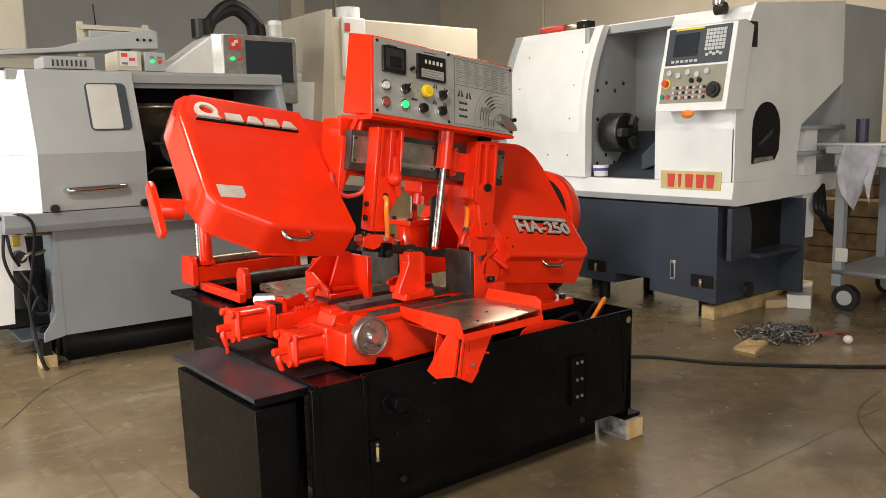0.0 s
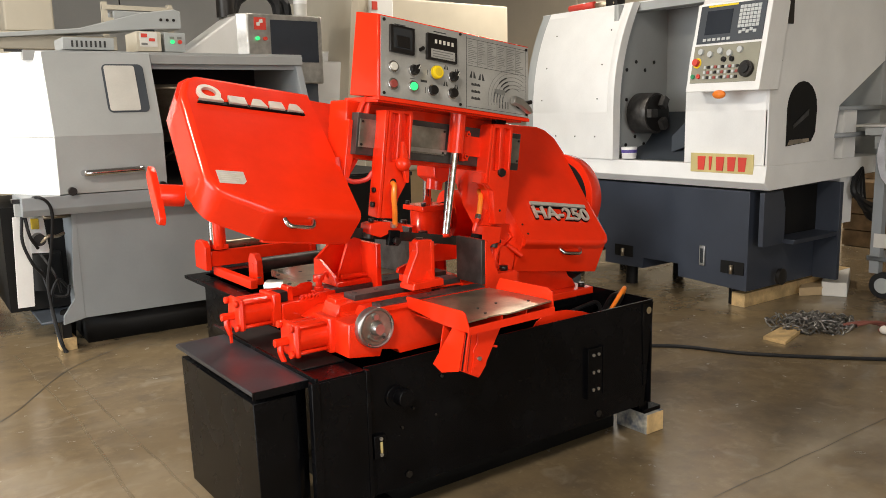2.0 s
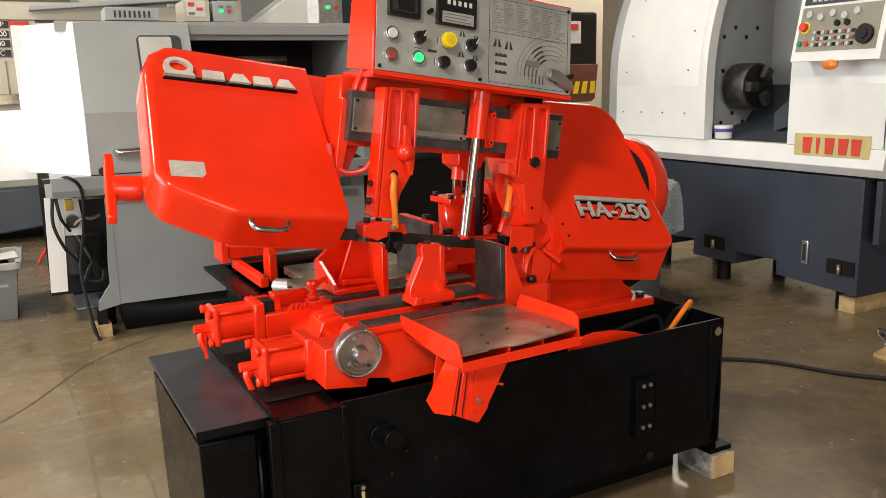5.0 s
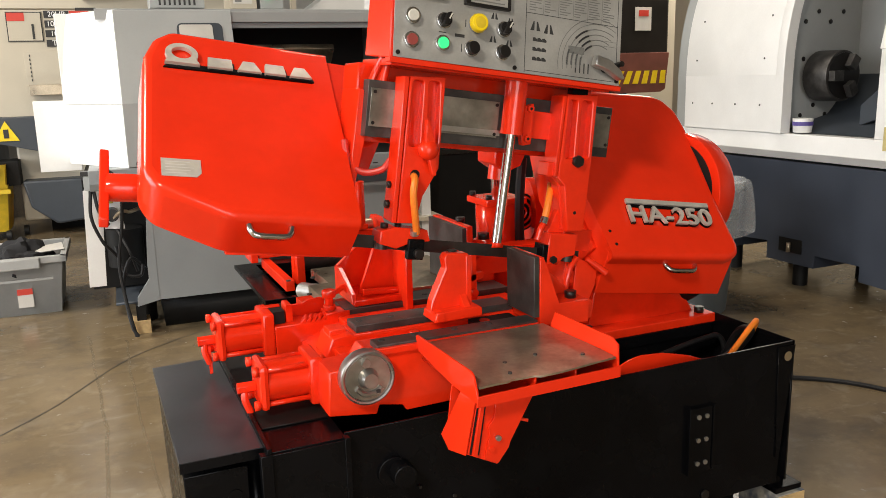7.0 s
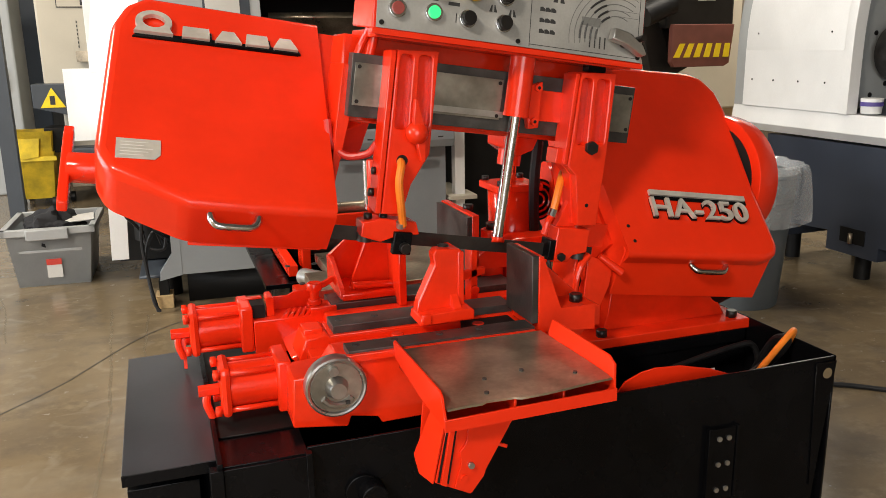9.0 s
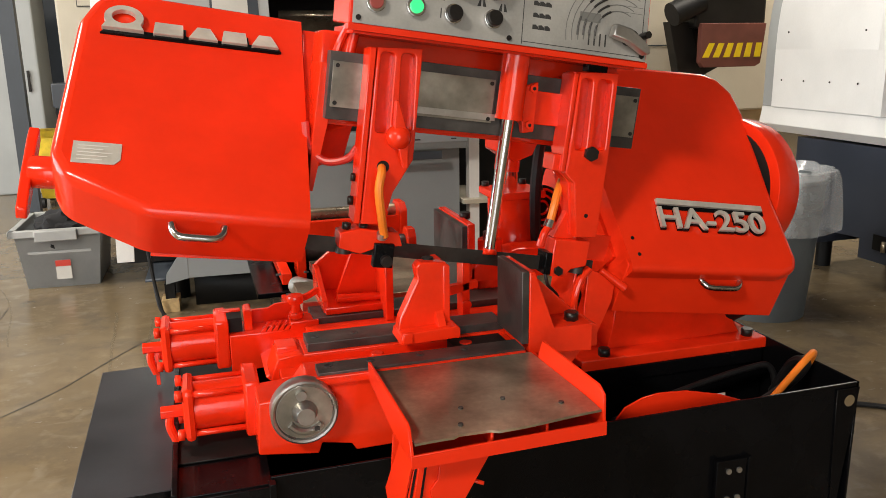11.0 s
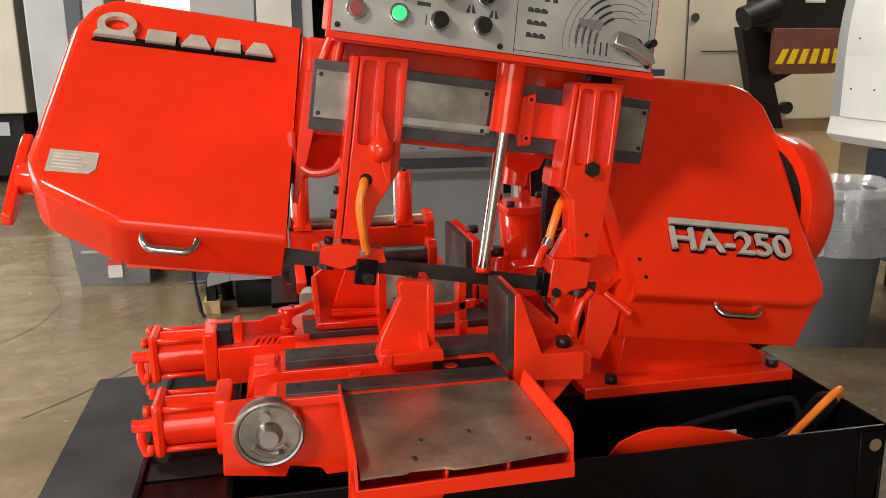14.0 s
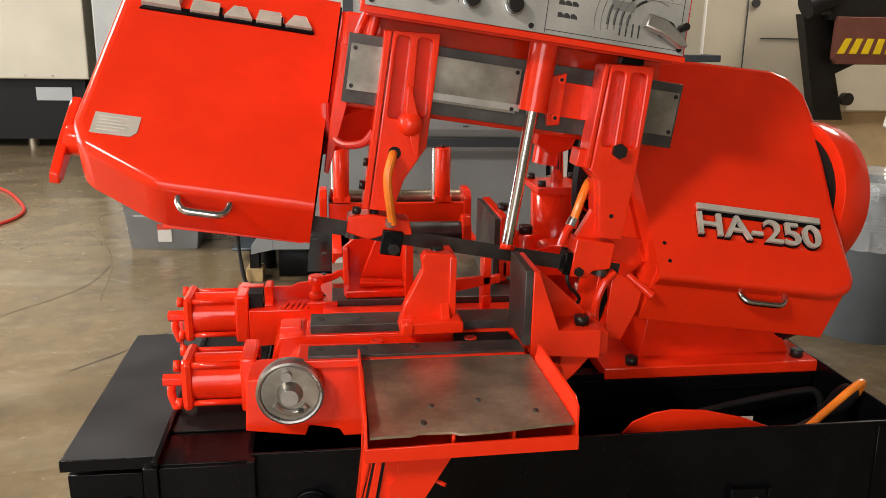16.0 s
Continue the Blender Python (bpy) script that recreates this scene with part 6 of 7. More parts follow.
part("left_wing", pr([(2.95, 0.62), (3.10, 0.62), (3.10, 2.6), (3.02, 2.6), (2.90, 1.3)], "y", 5.3, 5.75, 0.01), BEIGE, pm)
part("lower", bx(3.1, 5.6, 5.8, 6.9, 0.0, 0.62, 0.01), CARD, pm)
part("ledge", bx(2.85, 3.25, 5.2, 5.7, 1.10, 1.16, 0.01), DGREY, pm)
part("panel_line", bx(3.74, 3.75, 5.742, 5.749, 0.7, 2.5), DGREY, pm)
part("door_edge", bx(3.90, 4.6, 5.742, 5.749, 1.30, 1.31), DGREY, pm)
part("peep_hole", cy((3.82, 5.75, 1.62), (3.82, 5.735, 1.62), 0.04, 16), INK, pm)
sw = part("swing_arm", pr([(3.98, 1.52), (4.20, 1.52), (4.50, 0.60), (4.22, 0.60)], "y", 5.22, 5.34, 0.01, shift=None), BOLT, pm, "black swing arm")
part("arm_shade", pr([(4.20, 1.56), (4.48, 1.56), (4.62, 1.10), (4.40, 1.0), (4.34, 0.66)], "y", 5.30, 5.4, 0.01), BOLT, sw)
part("arm_joint", cy((3.95, 5.15, 1.58), (4.25, 5.15, 1.70), 0.11, 18), RUBBER, sw)
part("head_block", bx(4.18, 4.96, 5.1, 5.5, 1.46, 2.05, 0.03), BOLT, pm)
gdb = part("guard", pr([(4.22, 1.50), (4.94, 1.50), (4.90, 1.13), (4.84, 1.10), (4.26, 1.10), (4.22, 1.15)], "y", 5.06, 5.12, 0.01), BROWN, pm, "brown guard with yellow hazard stripes")
for k in range(6):
    part("stripe", pr([(4.24 + 0.115 * k, 1.19), (4.31 + 0.115 * k, 1.19), (4.37 + 0.105 * k, 1.32), (4.31 + 0.105 * k, 1.32)], "y", 5.054, 5.0595), YELLOW, gdb, "yellow stripe")
part("card", bx(4.52, 4.72, 5.09, 5.098, 1.72, 1.95), PAPER, pm)
part("card_red", bx(4.56, 4.68, 5.084, 5.0895, 1.86, 1.92), SIGNRED, pm)
part("plug", cy((4.60, 5.75, 0.75), (4.60, 5.70, 0.75), 0.06, 16), BOLT, pm)
part("plug", cy((4.85, 5.75, 0.75), (4.85, 5.68, 0.75), 0.06, 16), BOLT, pm)

settle(pm, 0.914, 1.3, (4.22, 6.02), (-0.273, -0.227, 0))

# ---- white turning center on a slate base ----
tc = thing("turning_center", (4.2, 2.3, 0.0), "white turning center on a slate grey base, door slid open", "lathe")
base_pts = [(1.187, 0.026), (1.815, 0.049), (1.815, 0.138), (2.174, 0.138), (2.18, 0.06), (2.603, 0.06), (2.603, 0.171), (2.956, 0.154), (2.97, 0.071), (3.251, 0.071), (3.251, 0.684), (1.187, 0.684)]
tb_ = part("base", pr(base_pts, "x", 3.68, 4.60, 0.004), SLATE, tc, "slate grey base casting")
for y0_ in (1.212, 2.285):
    # flat near-black plate paints the shade of each jack recess
    part("jack_pocket", bx(3.672, 3.683, y0_, y0_ + 0.20, 0.130, 0.215), DARK, tb_, "levelling bolt recess, its shade painted near-black")
    part("levelling_bolt", cy((3.66, y0_ + 0.10, 0.132), (3.66, y0_ + 0.10, 0.19), 0.014, 10), STEEL, tb_)
gt = part("sight_gauge", bx(3.665, 3.68, 1.555, 1.605, 0.155, 0.294, 0.006), ALU, tb_)
part("sight_glass", bx(3.660, 3.666, 1.568, 1.592, 0.175, 0.275), GLASS, gt)
part("side_tray", pr([(1.186, 0.36), (1.186, 0.33), (1.00, 0.33), (0.985, 0.36)], "x", 3.95, 4.53, 0.003), SLATE, tc)
# flat near-black plate paints the shade of the side recess
part("side_recess", bx(3.97, 4.52, 1.178, 1.186, 0.362, 0.68), DARK, tc, "near-black plate painting the shade of the side recess")
part("side_cheek", bx(4.52, 4.56, 0.985, 1.186, 0.02, 0.70, 0.004), SLATE, tc)
part("side_wing", pr([(3.70, 0.68), (3.92, 0.68), (3.96, 0.56), (3.96, 0.33), (3.70, 0.33)], "y", 1.08, 1.12, 0.003), SLATE, tc)
part("drain_wheel", cy((3.98, 1.118, 0.10), (3.98, 1.09, 0.10), 0.055, 20), BOLT, tc)
part("enclosure_skirt", pr([(3.60, 0.75), (3.62, 0.855), (3.70, 0.855), (5.25, 0.86), (5.25, 0.74), (3.66, 0.70)], "y", 1.02, 3.57, 0.006), WHITE, tc, "white enclosure skirt")
front = [(3.62 + 0.22 * max(0.0, (z - 1.20) / 0.79) ** 2.2, z) for z in (0.856, 1.20, 1.32, 1.44, 1.55, 1.65, 1.74, 1.82, 1.89, 1.945, 1.99)]
prof = front + [(p[0] + 0.08, p[1]) for p in front[::-1]]
part("right_column", pr(prof, "y", 1.03, 1.735, 0.006), WHITE, tc)
part("end_panel", pr([(3.62, 0.856), (3.62, 1.36), (3.66, 1.62), (3.74, 1.84), (3.84, 2.00), (5.10, 2.10), (5.12, 1.52), (4.50, 1.215), (4.46, 1.02), (4.46, 0.856)], "y", 1.022, 1.045, 0.004), WHITE, tc)
arch = [(3.83, 0.97), (4.13, 0.99), (4.18, 1.05), (4.19, 1.20)] + [(4.01 + 0.18 * math.cos(a), 1.20 + 0.175 * math.sin(a)) for a in [i * math.pi / 10 for i in range(1, 10)]] + [(3.83, 1.20)]
# near-black plate on the panel paints the darkness of the opening
part("end_window", pr(arch, "y", 1.014, 1.021), DARK, tc, "arched end opening painted on as a near-black plate")
part("end_window_sill", pr([(3.84, 0.975), (4.10, 0.992), (4.09, 1.012), (3.86, 1.008)], "y", 1.008, 1.0135), STEEL, tc)
part("end_window_slide", pr([(3.90, 1.08), (4.08, 1.16), (4.08, 1.20), (3.90, 1.10)], "y", 1.008, 1.0135), DSTEEL, tc)
sd = part("sliding_door", pr([(p[0] - 0.02, p[1]) for p in prof], "y", 2.50, 3.45, 0.005), WHITE, tc, "curved white sliding door")
part("door_edge", pr([(p[0] - 0.035, p[1]) for p in prof], "y", 2.44, 2.51, 0.004), WHITE, sd)
part("left_column", pr(prof, "y", 3.46, 3.57, 0.005), LGREY, tc)


def prof_x(z):
    for (xa, za), (xb, zb) in zip(front, front[1:]):
        if za <= z <= zb:
            return xa + (xb - xa) * (z - za) / (zb - za)
    return 3.62


for y_, z_ in ((2.66, 1.02), (2.90, 1.02), (3.14, 1.02), (3.36, 1.02), (2.64, 1.30), (3.33, 1.30), (2.62, 1.55), (3.30, 1.55), (2.60, 1.80), (3.26, 1.80)):
    part("door_bolt", cy((prof_x(z_) - 0.02, y_, z_), (prof_x(z_) - 0.024, y_, z_), 0.0058, 10), BOLT, sd)
part("inner_wall", bx(4.35, 4.38, 1.6, 3.5, 0.80, 2.0), LGREY, tc)
part("inner_side", bx(3.75, 4.36, 2.55, 2.60, 0.86, 1.98), LGREY, tc, "pale grey inner wall with bolt holes")
for k in range(14):
    part("bolt_hole", cy((3.85 + 0.11 * (k % 5), 2.55, 0.95 + 0.28 * (k // 5) + 0.06 * (k % 2)), (3.85 + 0.11 * (k % 5), 2.544, 0.95 + 0.28 * (k // 5) + 0.06 * (k % 2)), 0.014, 10), BOLT, tc)
part("inner_floor", pr([(3.70, 0.86), (4.36, 0.86), (4.36, 1.20), (4.1, 0.95)], "y", 1.7, 2.55), DGREY, tc)
ck = part("chuck", cy((3.95, 2.50, 1.186), (3.95, 2.30, 1.186), 0.150, 36, w=0.01), DSTEEL, tc, "oiled steel chuck")
part("chuck_face", cy((3.95, 2.30, 1.186), (3.95, 2.295, 1.186), 0.135, 36), BOLT, ck)
for a in (30, 150, 270):
    part("jaw", bx(-0.03, 0.03, 0.05, 0.13, 0, 0.05, 0.004), DSTEEL, ck, "", Matrix.Translation((3.95, 2.295, 1.186)) @ Matrix.Rotation(radians(a), 4, "Y") @ Matrix.Rotation(radians(90), 4, "X"))
part("turret_slide", pr([(1.72, 1.30), (2.10, 1.02), (2.10, 0.90), (1.72, 1.02)], "x", 3.90, 4.25, 0.01), DGREY, tc)
part("top_rail", bx(3.88, 4.0, 1.7, 3.5, 1.93, 1.99, 0.004), LGREY, tc)
part("roof", bx(3.90, 5.1, 1.04, 3.65, 1.97, 2.0), WHITE, tc)
part("rear_column", bx(5.15, 5.90, 1.05, 1.9, 0.80, 2.09, 0.01), LGREY, tc)
part("rear_shelf", bx(4.55, 5.2, 1.03, 1.5, 1.18, 1.21), MGREY, tc)
part("rear_shelf", bx(4.45, 4.95, 1.0, 1.4, 1.00, 1.03), MGREY, tc)
part("rear_leg", bx(4.62, 4.80, 1.05, 1.2, 0.40, 1.20), WHITE, tc)
for k in range(3):
    part("cable_loop", tube([(4.9, 1.05, 0.80), (4.7 + 0.08 * k, 0.98, 0.62 - 0.05 * k), (5.0, 0.96, 0.50 - 0.04 * k), (5.3, 1.0, 0.62), (5.3, 1.05, 0.80)], 0.025, 8), RUBBER, tc)
# pendant: face leans back towards the top
pnd = part("control_pendant", pr([(3.44, 1.322), (3.565, 1.868), (3.66, 1.885), (3.76, 1.85), (3.66, 1.322)], "y", 0.984, 1.592, 0.008), WHITE, tc, "white control pendant with screen and keys")
PM = frame_at((3.44, 1.592, 1.322), (0, -1, 0), (-1, 0, 0.229)) @ Matrix.Diagonal((0.95, 0.915, 1, 1))


def pd(name, bm, material, label="", parent=pnd):
    return part(name, bm, material, parent, label, PM)


pd("screen_panel", bx(0.035, 0.600, 0.335, 0.600, 0, 0.006, 0.003), DGREY)
pd("screen", bx(0.10, 0.325, 0.395, 0.560, 0.006, 0.009), SCREEN, "dark display")
pd("screen_strip", bx(0.10, 0.36, 0.585, 0.597, 0.006, 0.008), YELLOW)
for k in range(6):
    pd("soft_key", bx(0.095 + 0.042 * k, 0.122 + 0.042 * k, 0.350, 0.368, 0.006, 0.010), KEY)
for k in range(36):
    pd("key", bx(0.385 + 0.030 * (k % 6), 0.410 + 0.030 * (k % 6), 0.425 + 0.026 * (k // 6), 0.446 + 0.026 * (k // 6), 0.006, 0.010), KEY)
for k in range(5):
    pd("key", bx(0.40 + 0.03 * k, 0.425 + 0.03 * k, 0.385 + 0.012 * (k % 2), 0.405 + 0.012 * (k % 2), 0.006, 0.010), KEY)
pd("key_panel", bx(0.030, 0.600, 0.060, 0.320, 0, 0.004, 0.002), OLIVE)
for k in range(5):
    pd("knob", cy((0.10 + 0.085 * k, 0.275 - 0.02 * (k % 2), 0.004), (0.10 + 0.085 * k, 0.275 - 0.02 * (k % 2), 0.022), 0.021, 18), KEY)
for k in range(30):
    pd("button", bx(0.145 + 0.031 * (k % 10), 0.165 + 0.031 * (k % 10), 0.085 + 0.036 * (k // 10), 0.105 + 0.036 * (k // 10), 0.004, 0.012, 0.002), (KEY, REDBTN, KEY, BOLT)[(k * 7) % 4])
pd("stop_base", cy((0.075, 0.200, 0.004), (0.075, 0.200, 0.008), 0.036, 24), YELLOW)
pd("stop_button", cy((0.075, 0.200, 0.008), (0.075, 0.200, 0.035), 0.025, 24), SIGNRED, "red stop button")
pd("green_key", cy((0.055, 0.105, 0.004), (0.055, 0.105, 0.016), 0.016, 16), mat("green_key", (0.02, 0.25, 0.10), 0.4))
pd("red_key", cy((0.105, 0.105, 0.004), (0.105, 0.105, 0.016), 0.016, 16), SIGNRED)
pd("hand_dial", cy((0.52, 0.140, 0.004), (0.52, 0.140, 0.030), 0.055, 28), BOLT, "black hand dial")
pd("dial_cap", cy((0.52, 0.140, 0.030), (0.52, 0.140, 0.038), 0.030, 20), RUBBER)
for k in range(2):
    pd("selector", cy((0.31 + 0.07 * k, 0.215, 0.004), (0.31 + 0.07 * k, 0.215, 0.02), 0.018, 14), BOLT)
part("side_switch", bx(3.70, 3.85, 1.012, 1.02, 1.72, 1.88, 0.006), BOLT, tc)
for k in range(2):
    part("side_button", cy((3.70, 1.02, 1.62 - 0.12 * k), (3.70, 1.0, 1.62 - 0.12 * k), 0.016, 12), BOLT, tc)
part("orange_bow", ball((3.44, 1.30, 1.302), 0.045, sx=0.5, sy=1.2, sz=0.6), ORANGE, tc, "orange plastic bow")
sgn = part("name_sign", bx(3.606, 3.619, 1.122, 1.661, 0.800, 0.925, 0.003), GOLD, tc, "brass sign with plain red shapes")
for y_, w_ in ((1.560, 0.070), (1.480, 0.030), (1.395, 0.070), (1.298, 0.070), (1.208, 0.070)):
    part("sign_shape", pr([(y_ + w_ / 2, 0.905), (y_ - w_ / 2, 0.905), (y_ - w_ / 2 + 0.012, 0.815), (y_ + w_ / 2 - 0.004, 0.815)], "x", 3.601, 3.6055), SIGNRED, sgn, "plain red shape")
wkl = part("work_lamp", cy((3.75, 1.28, 2.0), (3.75, 1.28, 2.13), 0.045, 16, w=0.008), CHROME, tc)
part("lamp_knob", cy((3.75, 1.30, 1.98), (3.75, 1.22, 1.98), 0.04, 14), BOLT, wkl)
cupt = solid("white_tub", cy((2.95, 1.745, 0.8705), (2.95, 1.745, 0.945), 0.046, 24, r2=0.052, w=0.004), WHITE, "small white plastic tub on the machine ledge", "tub")
part("tub_band", cy((2.95, 1.745, 0.908), (2.95, 1.745, 0.928), 0.0525, 24), mat("purple_print", (0.10, 0.07, 0.30), 0.5), cupt)
tl = thing("hand_tools", (3.8, 2.95, 2.0), "red and steel hand tools on the machine roof", "tools")
part("bar", cy((3.92, 2.75, 2.02), (3.95, 3.2, 2.03), 0.022, 10), STEEL, tl)
part("grip", cy((3.92, 3.0, 2.03), (3.96, 3.35, 2.03), 0.026, 10), SIGNRED, tl)
part("clamp", bx(3.9, 4.0, 2.72, 2.85, 2.0, 2.06, 0.008), BOLT, tl)

for lx_, ly_ in ((3.85, 1.40), (3.85, 2.45), (3.85, 3.1), (4.45, 1.40), (4.45, 2.45), (4.45, 3.1)):
    part("levelling_pad", cy((lx_, ly_, -0.1075), (lx_, ly_, 0.10), 0.05, 16), DARK, tb_)
for ob_ in (tc, tl):
    settle(ob_, (0.84, 0.78, 0.897), 0, (3.62, 1.02), (-0.72, -0.31, 0.0965))

for px_, py_ in ((6.6, 10.98), (8.98, 8.2)):
    solid("conduit", cy((px_, py_ - 0.03, 0.0), (px_ - 0.02, py_ - 0.03, 4.6), 0.025, 12), WALL, "painted conduit pipe on the cream wall", "conduit", "wall conduits")

# ---- loose things on the floor ----


def wood_block(name, x0, x1, y0, y1, h, material, label, rz=0.0):
    ob = solid(name, bx(-(x1 - x0) / 2, (x1 - x0) / 2, -(y1 - y0) / 2, (y1 - y0) / 2, 0, h, 0.004), material, label, "wooden block", "wooden blocks")
    ob.matrix_basis = pose((x0 + x1) / 2, (y0 + y1) / 2, 0.0, 0, 0, rz)
    return ob


blk = wood_block("wooden_block", 1.060, 1.155, -0.004, 0.140, 0.078, WOODG, "short blue painted wooden block under the saw foot")
part("end_grain", bx(-0.0455, 0.0455, -0.0755, -0.0715, 0.002, 0.076, 0.002), WOOD, blk, "bare sawn end grain")
wood_block("wooden_block", -0.145, -0.055, 0.01, 0.15, 0.078, WOODG, "short blue painted wooden block under the saw foot")
wood_block("wooden_block", 1.060, 1.155, 0.75, 0.89, 0.078, WOODG, "short blue painted wooden block under the saw foot")
wood_block("wooden_block", 3.03, 4.25, 0.90, 0.99, 0.085, WOOD, "sawn pine beam beside the machine base", 0)
pw = solid("plywood_scrap", pr([(2.57, 0.39), (2.56, 0.26), (2.88, 0.33), (2.90, 0.44)], "z", 0.0, 0.018, 0.002), WOOD, "splintered piece of plywood on the floor", "wood")
bd = thing("carton", (3.95, 0.72, 0.0), "crushed white and brown carton on the floor", "carton")
part("white_side", pr([(3.79, 0.53), (4.30, 0.75), (4.22, 0.88), (3.72, 0.66)], "z", 0.0, 0.085, 0.006, shift=(0.03, 0.02)), PAPER, bd)
part("brown_side", pr([(3.60, 0.75), (3.75, 0.66), (4.05, 0.80), (3.90, 0.88)], "z", 0.0, 0.055, 0.006), CARD, bd)
solid("paper_ball", ball((3.064, 0.09, 0.024), 0.026, sz=0.9), PAPER, "small crumpled paper ball", "paper")
settle(pw, 0.984, 2.2, (2.73, 0.35), (-0.060, 0.059, 0))
settle(bd, 0.976, 2.3, (3.96, 0.72), (-0.065, 0.118, 0))


def chain_link(m):
    bm = bmesh.new()
    pts = [(0.022 * math.cos(a) + (0.012 if math.cos(a) > 0 else -0.012), 0.013 * math.sin(a), 0) for a in [2 * math.pi * k / 14 for k in range(15)]]
    t = tube(pts, 0.0048, 6, n=1)
    t.transform(m)
    return t


rc_ = random.Random(7)
cm = bmesh.new()
for k in range(150):
    a, r = rc_.uniform(0, 6.28), rc_.random() ** 0.6
    x, y = 3.02 + 0.24 * r * math.cos(a) - 0.05 * r * math.sin(a), 0.36 + 0.20 * r * math.sin(a)
    l_ = chain_link(pose(x, y, 0.012 + 0.05 * (1 - r) * rc_.random(), rc_.uniform(-60, 60), rc_.uniform(-50, 50), rc_.uniform(0, 360)))
    add(cm, l_)
chn = solid("chain", cm, CHAINM, "heap of steel lifting chain with red hooks", "chain")
for k in range(2):
    part("hook", tube([(3.05 + 0.05 * k, 0.20 - 0.05 * k, 0.03), (3.13 + 0.04 * k, 0.13 - 0.04 * k, 0.045), (3.20 + 0.03 * k, 0.09 - 0.04 * k, 0.03), (3.19, 0.03, 0.02), (3.12, 0.04, 0.02)], 0.009, 10), BROWN, chn, "red chain hook")
settle(chn, 0.981, 2.0, (3.03, 0.30), (-0.070, 0.068, 0))
solid("floor_cable", tube([(1.02, 1.25, 0.009), (1.6, 0.95, 0.009), (2.022, 0.669, 0.009), (2.206, 0.339, 0.009), (2.472, 0.019, 0.009), (2.80, -0.306, 0.009), (3.6, -1.0, 0.009), (4.6, -1.6, 0.009)], 0.009, 8), RUBBER, "black power cable along the floor", "cable")
ah = solid("air_hose", tube([(-2.6, 3.9, 0.012), (-2.37, 4.185, 0.012), (-2.36, 4.55, 0.012), (-2.55, 4.95, 0.012), (-2.905, 5.463, 0.012), (-3.5, 5.9, 0.012)], 0.012, 8), DOORRED, "red air hose curled on the floor", "hose")
hs = solid("hose_stub", tube([(-0.55, 5.2, 0.30), (-0.62, 5.1, 0.18), (-0.72, 5.0, 0.05), (-0.74, 4.98, 0.012)], 0.014, 8), DOORRED, "dangling red hose with a brass end", "hose")

settle(ah, 0.900, -2.8, (-2.92, 4.90), (0.412, -0.261, 0))
settle(hs, 0.950, -1.6, (-0.65, 5.09), (0.162, -0.133, 0))

# storage tote
tote = thing("storage_tote", (-1.05, 3.55, 0.0), "grey plastic storage tote with black cloths in it", "tote")


def tapered(x0, x1, y0, y1, z0, z1, g, w=0.01):
    bm = bmesh.new()
    a = [bm.verts.new(v) for v in ((x0, y0, z0), (x1, y0, z0), (x1, y1, z0), (x0, y1, z0))]
    b = [bm.verts.new(v) for v in ((x0 - g, y0 - g, z1), (x1 + g, y0 - g, z1), (x1 + g, y1 + g, z1), (x0 - g, y1 + g, z1))]
    bm.faces.new(a[::-1])
    for i in range(4):
        j = (i + 1) % 4
        bm.faces.new((a[i], a[j], b[j], b[i]))
    bmesh.ops.solidify(bm, geom=bm.faces[:], thickness=0.008)
    bmesh.ops.recalc_face_normals(bm, faces=bm.faces)
    return bm


part("tub", tapered(-1.26, -0.88, 3.36, 3.84, 0.0, 0.33, 0.035, 0.035), TUBM, tote)
for (x0, x1, y0, y1) in ((-1.32, -0.82, 3.30, 3.335), (-1.32, -0.82, 3.865, 3.90), (-1.32, -1.285, 3.30, 3.90), (-0.855, -0.82, 3.30, 3.90)):
    part("rim", bx(x0, x1, y0, y1, 0.305, 0.345, 0.008), TUBM, tote)
part("handle", bx(-1.18, -0.96, 3.27, 3.305, 0.285, 0.345, 0.01), TUBM, tote)
part("rib", bx(-1.235, -0.905, 3.335, 3.345, 0.20, 0.215, 0.003), TUBM, tote)
part("sticker", bx(-1.10, -1.02, 3.338, 3.340, 0.05, 0.16), PAPER, tote, "white and red printed sticker")
part("sticker_red", bx(-1.10, -1.02, 3.3355, 3.3375, 0.125, 0.16), SIGNRED, tote)


def heap(cx, cy_, cz, sx, sy, sz, seed, sub=4, rough=0.35):
    bm = bmesh.new()
    bmesh.ops.create_icosphere(bm, subdivisions=sub, radius=1)
    for v in bm.verts:
        n_ = 1 + rough * noise.noise(v.co * 2.1 + Vector((seed, 0, 0))) + 0.5 * rough * noise.noise(v.co * 5 + Vector((0, seed, 0)))
        v.co = Vector((cx + v.co.x * sx * n_, cy_ + v.co.y * sy * n_, cz + v.co.z * sz * n_))
    return bm


bc_ = solid("black_cloth", heap(-1.09, 3.58, 0.27, 0.17, 0.22, 0.13, 3.0), CLOTH, "crumpled black cloth heaped in the tote", "cloth")
wp_ = solid("white_papers", pr([(-0.99, 3.42), (-0.865, 3.46), (-0.89, 3.70), (-1.01, 3.62)], "z", 0.345, 0.352, 0.001, shift=(0.03, 0.0)), PAPER, "white papers lying in the tote", "paper")

for ob_ in (tote, bc_, wp_):
    settle(ob_, 0.934, -2.0, (-1.07, 3.59), (0.139, -0.046, 0))

# mop bucket
mb = thing("mop_bucket", (-1.5, 6.3, 0.0), "scuffed yellow mop bucket with a wringer on casters", "mop bucket")
part("bucket", tapered(-1.68, -1.42, 6.05, 6.45, 0.08, 0.50, 0.04), YELP, mb)
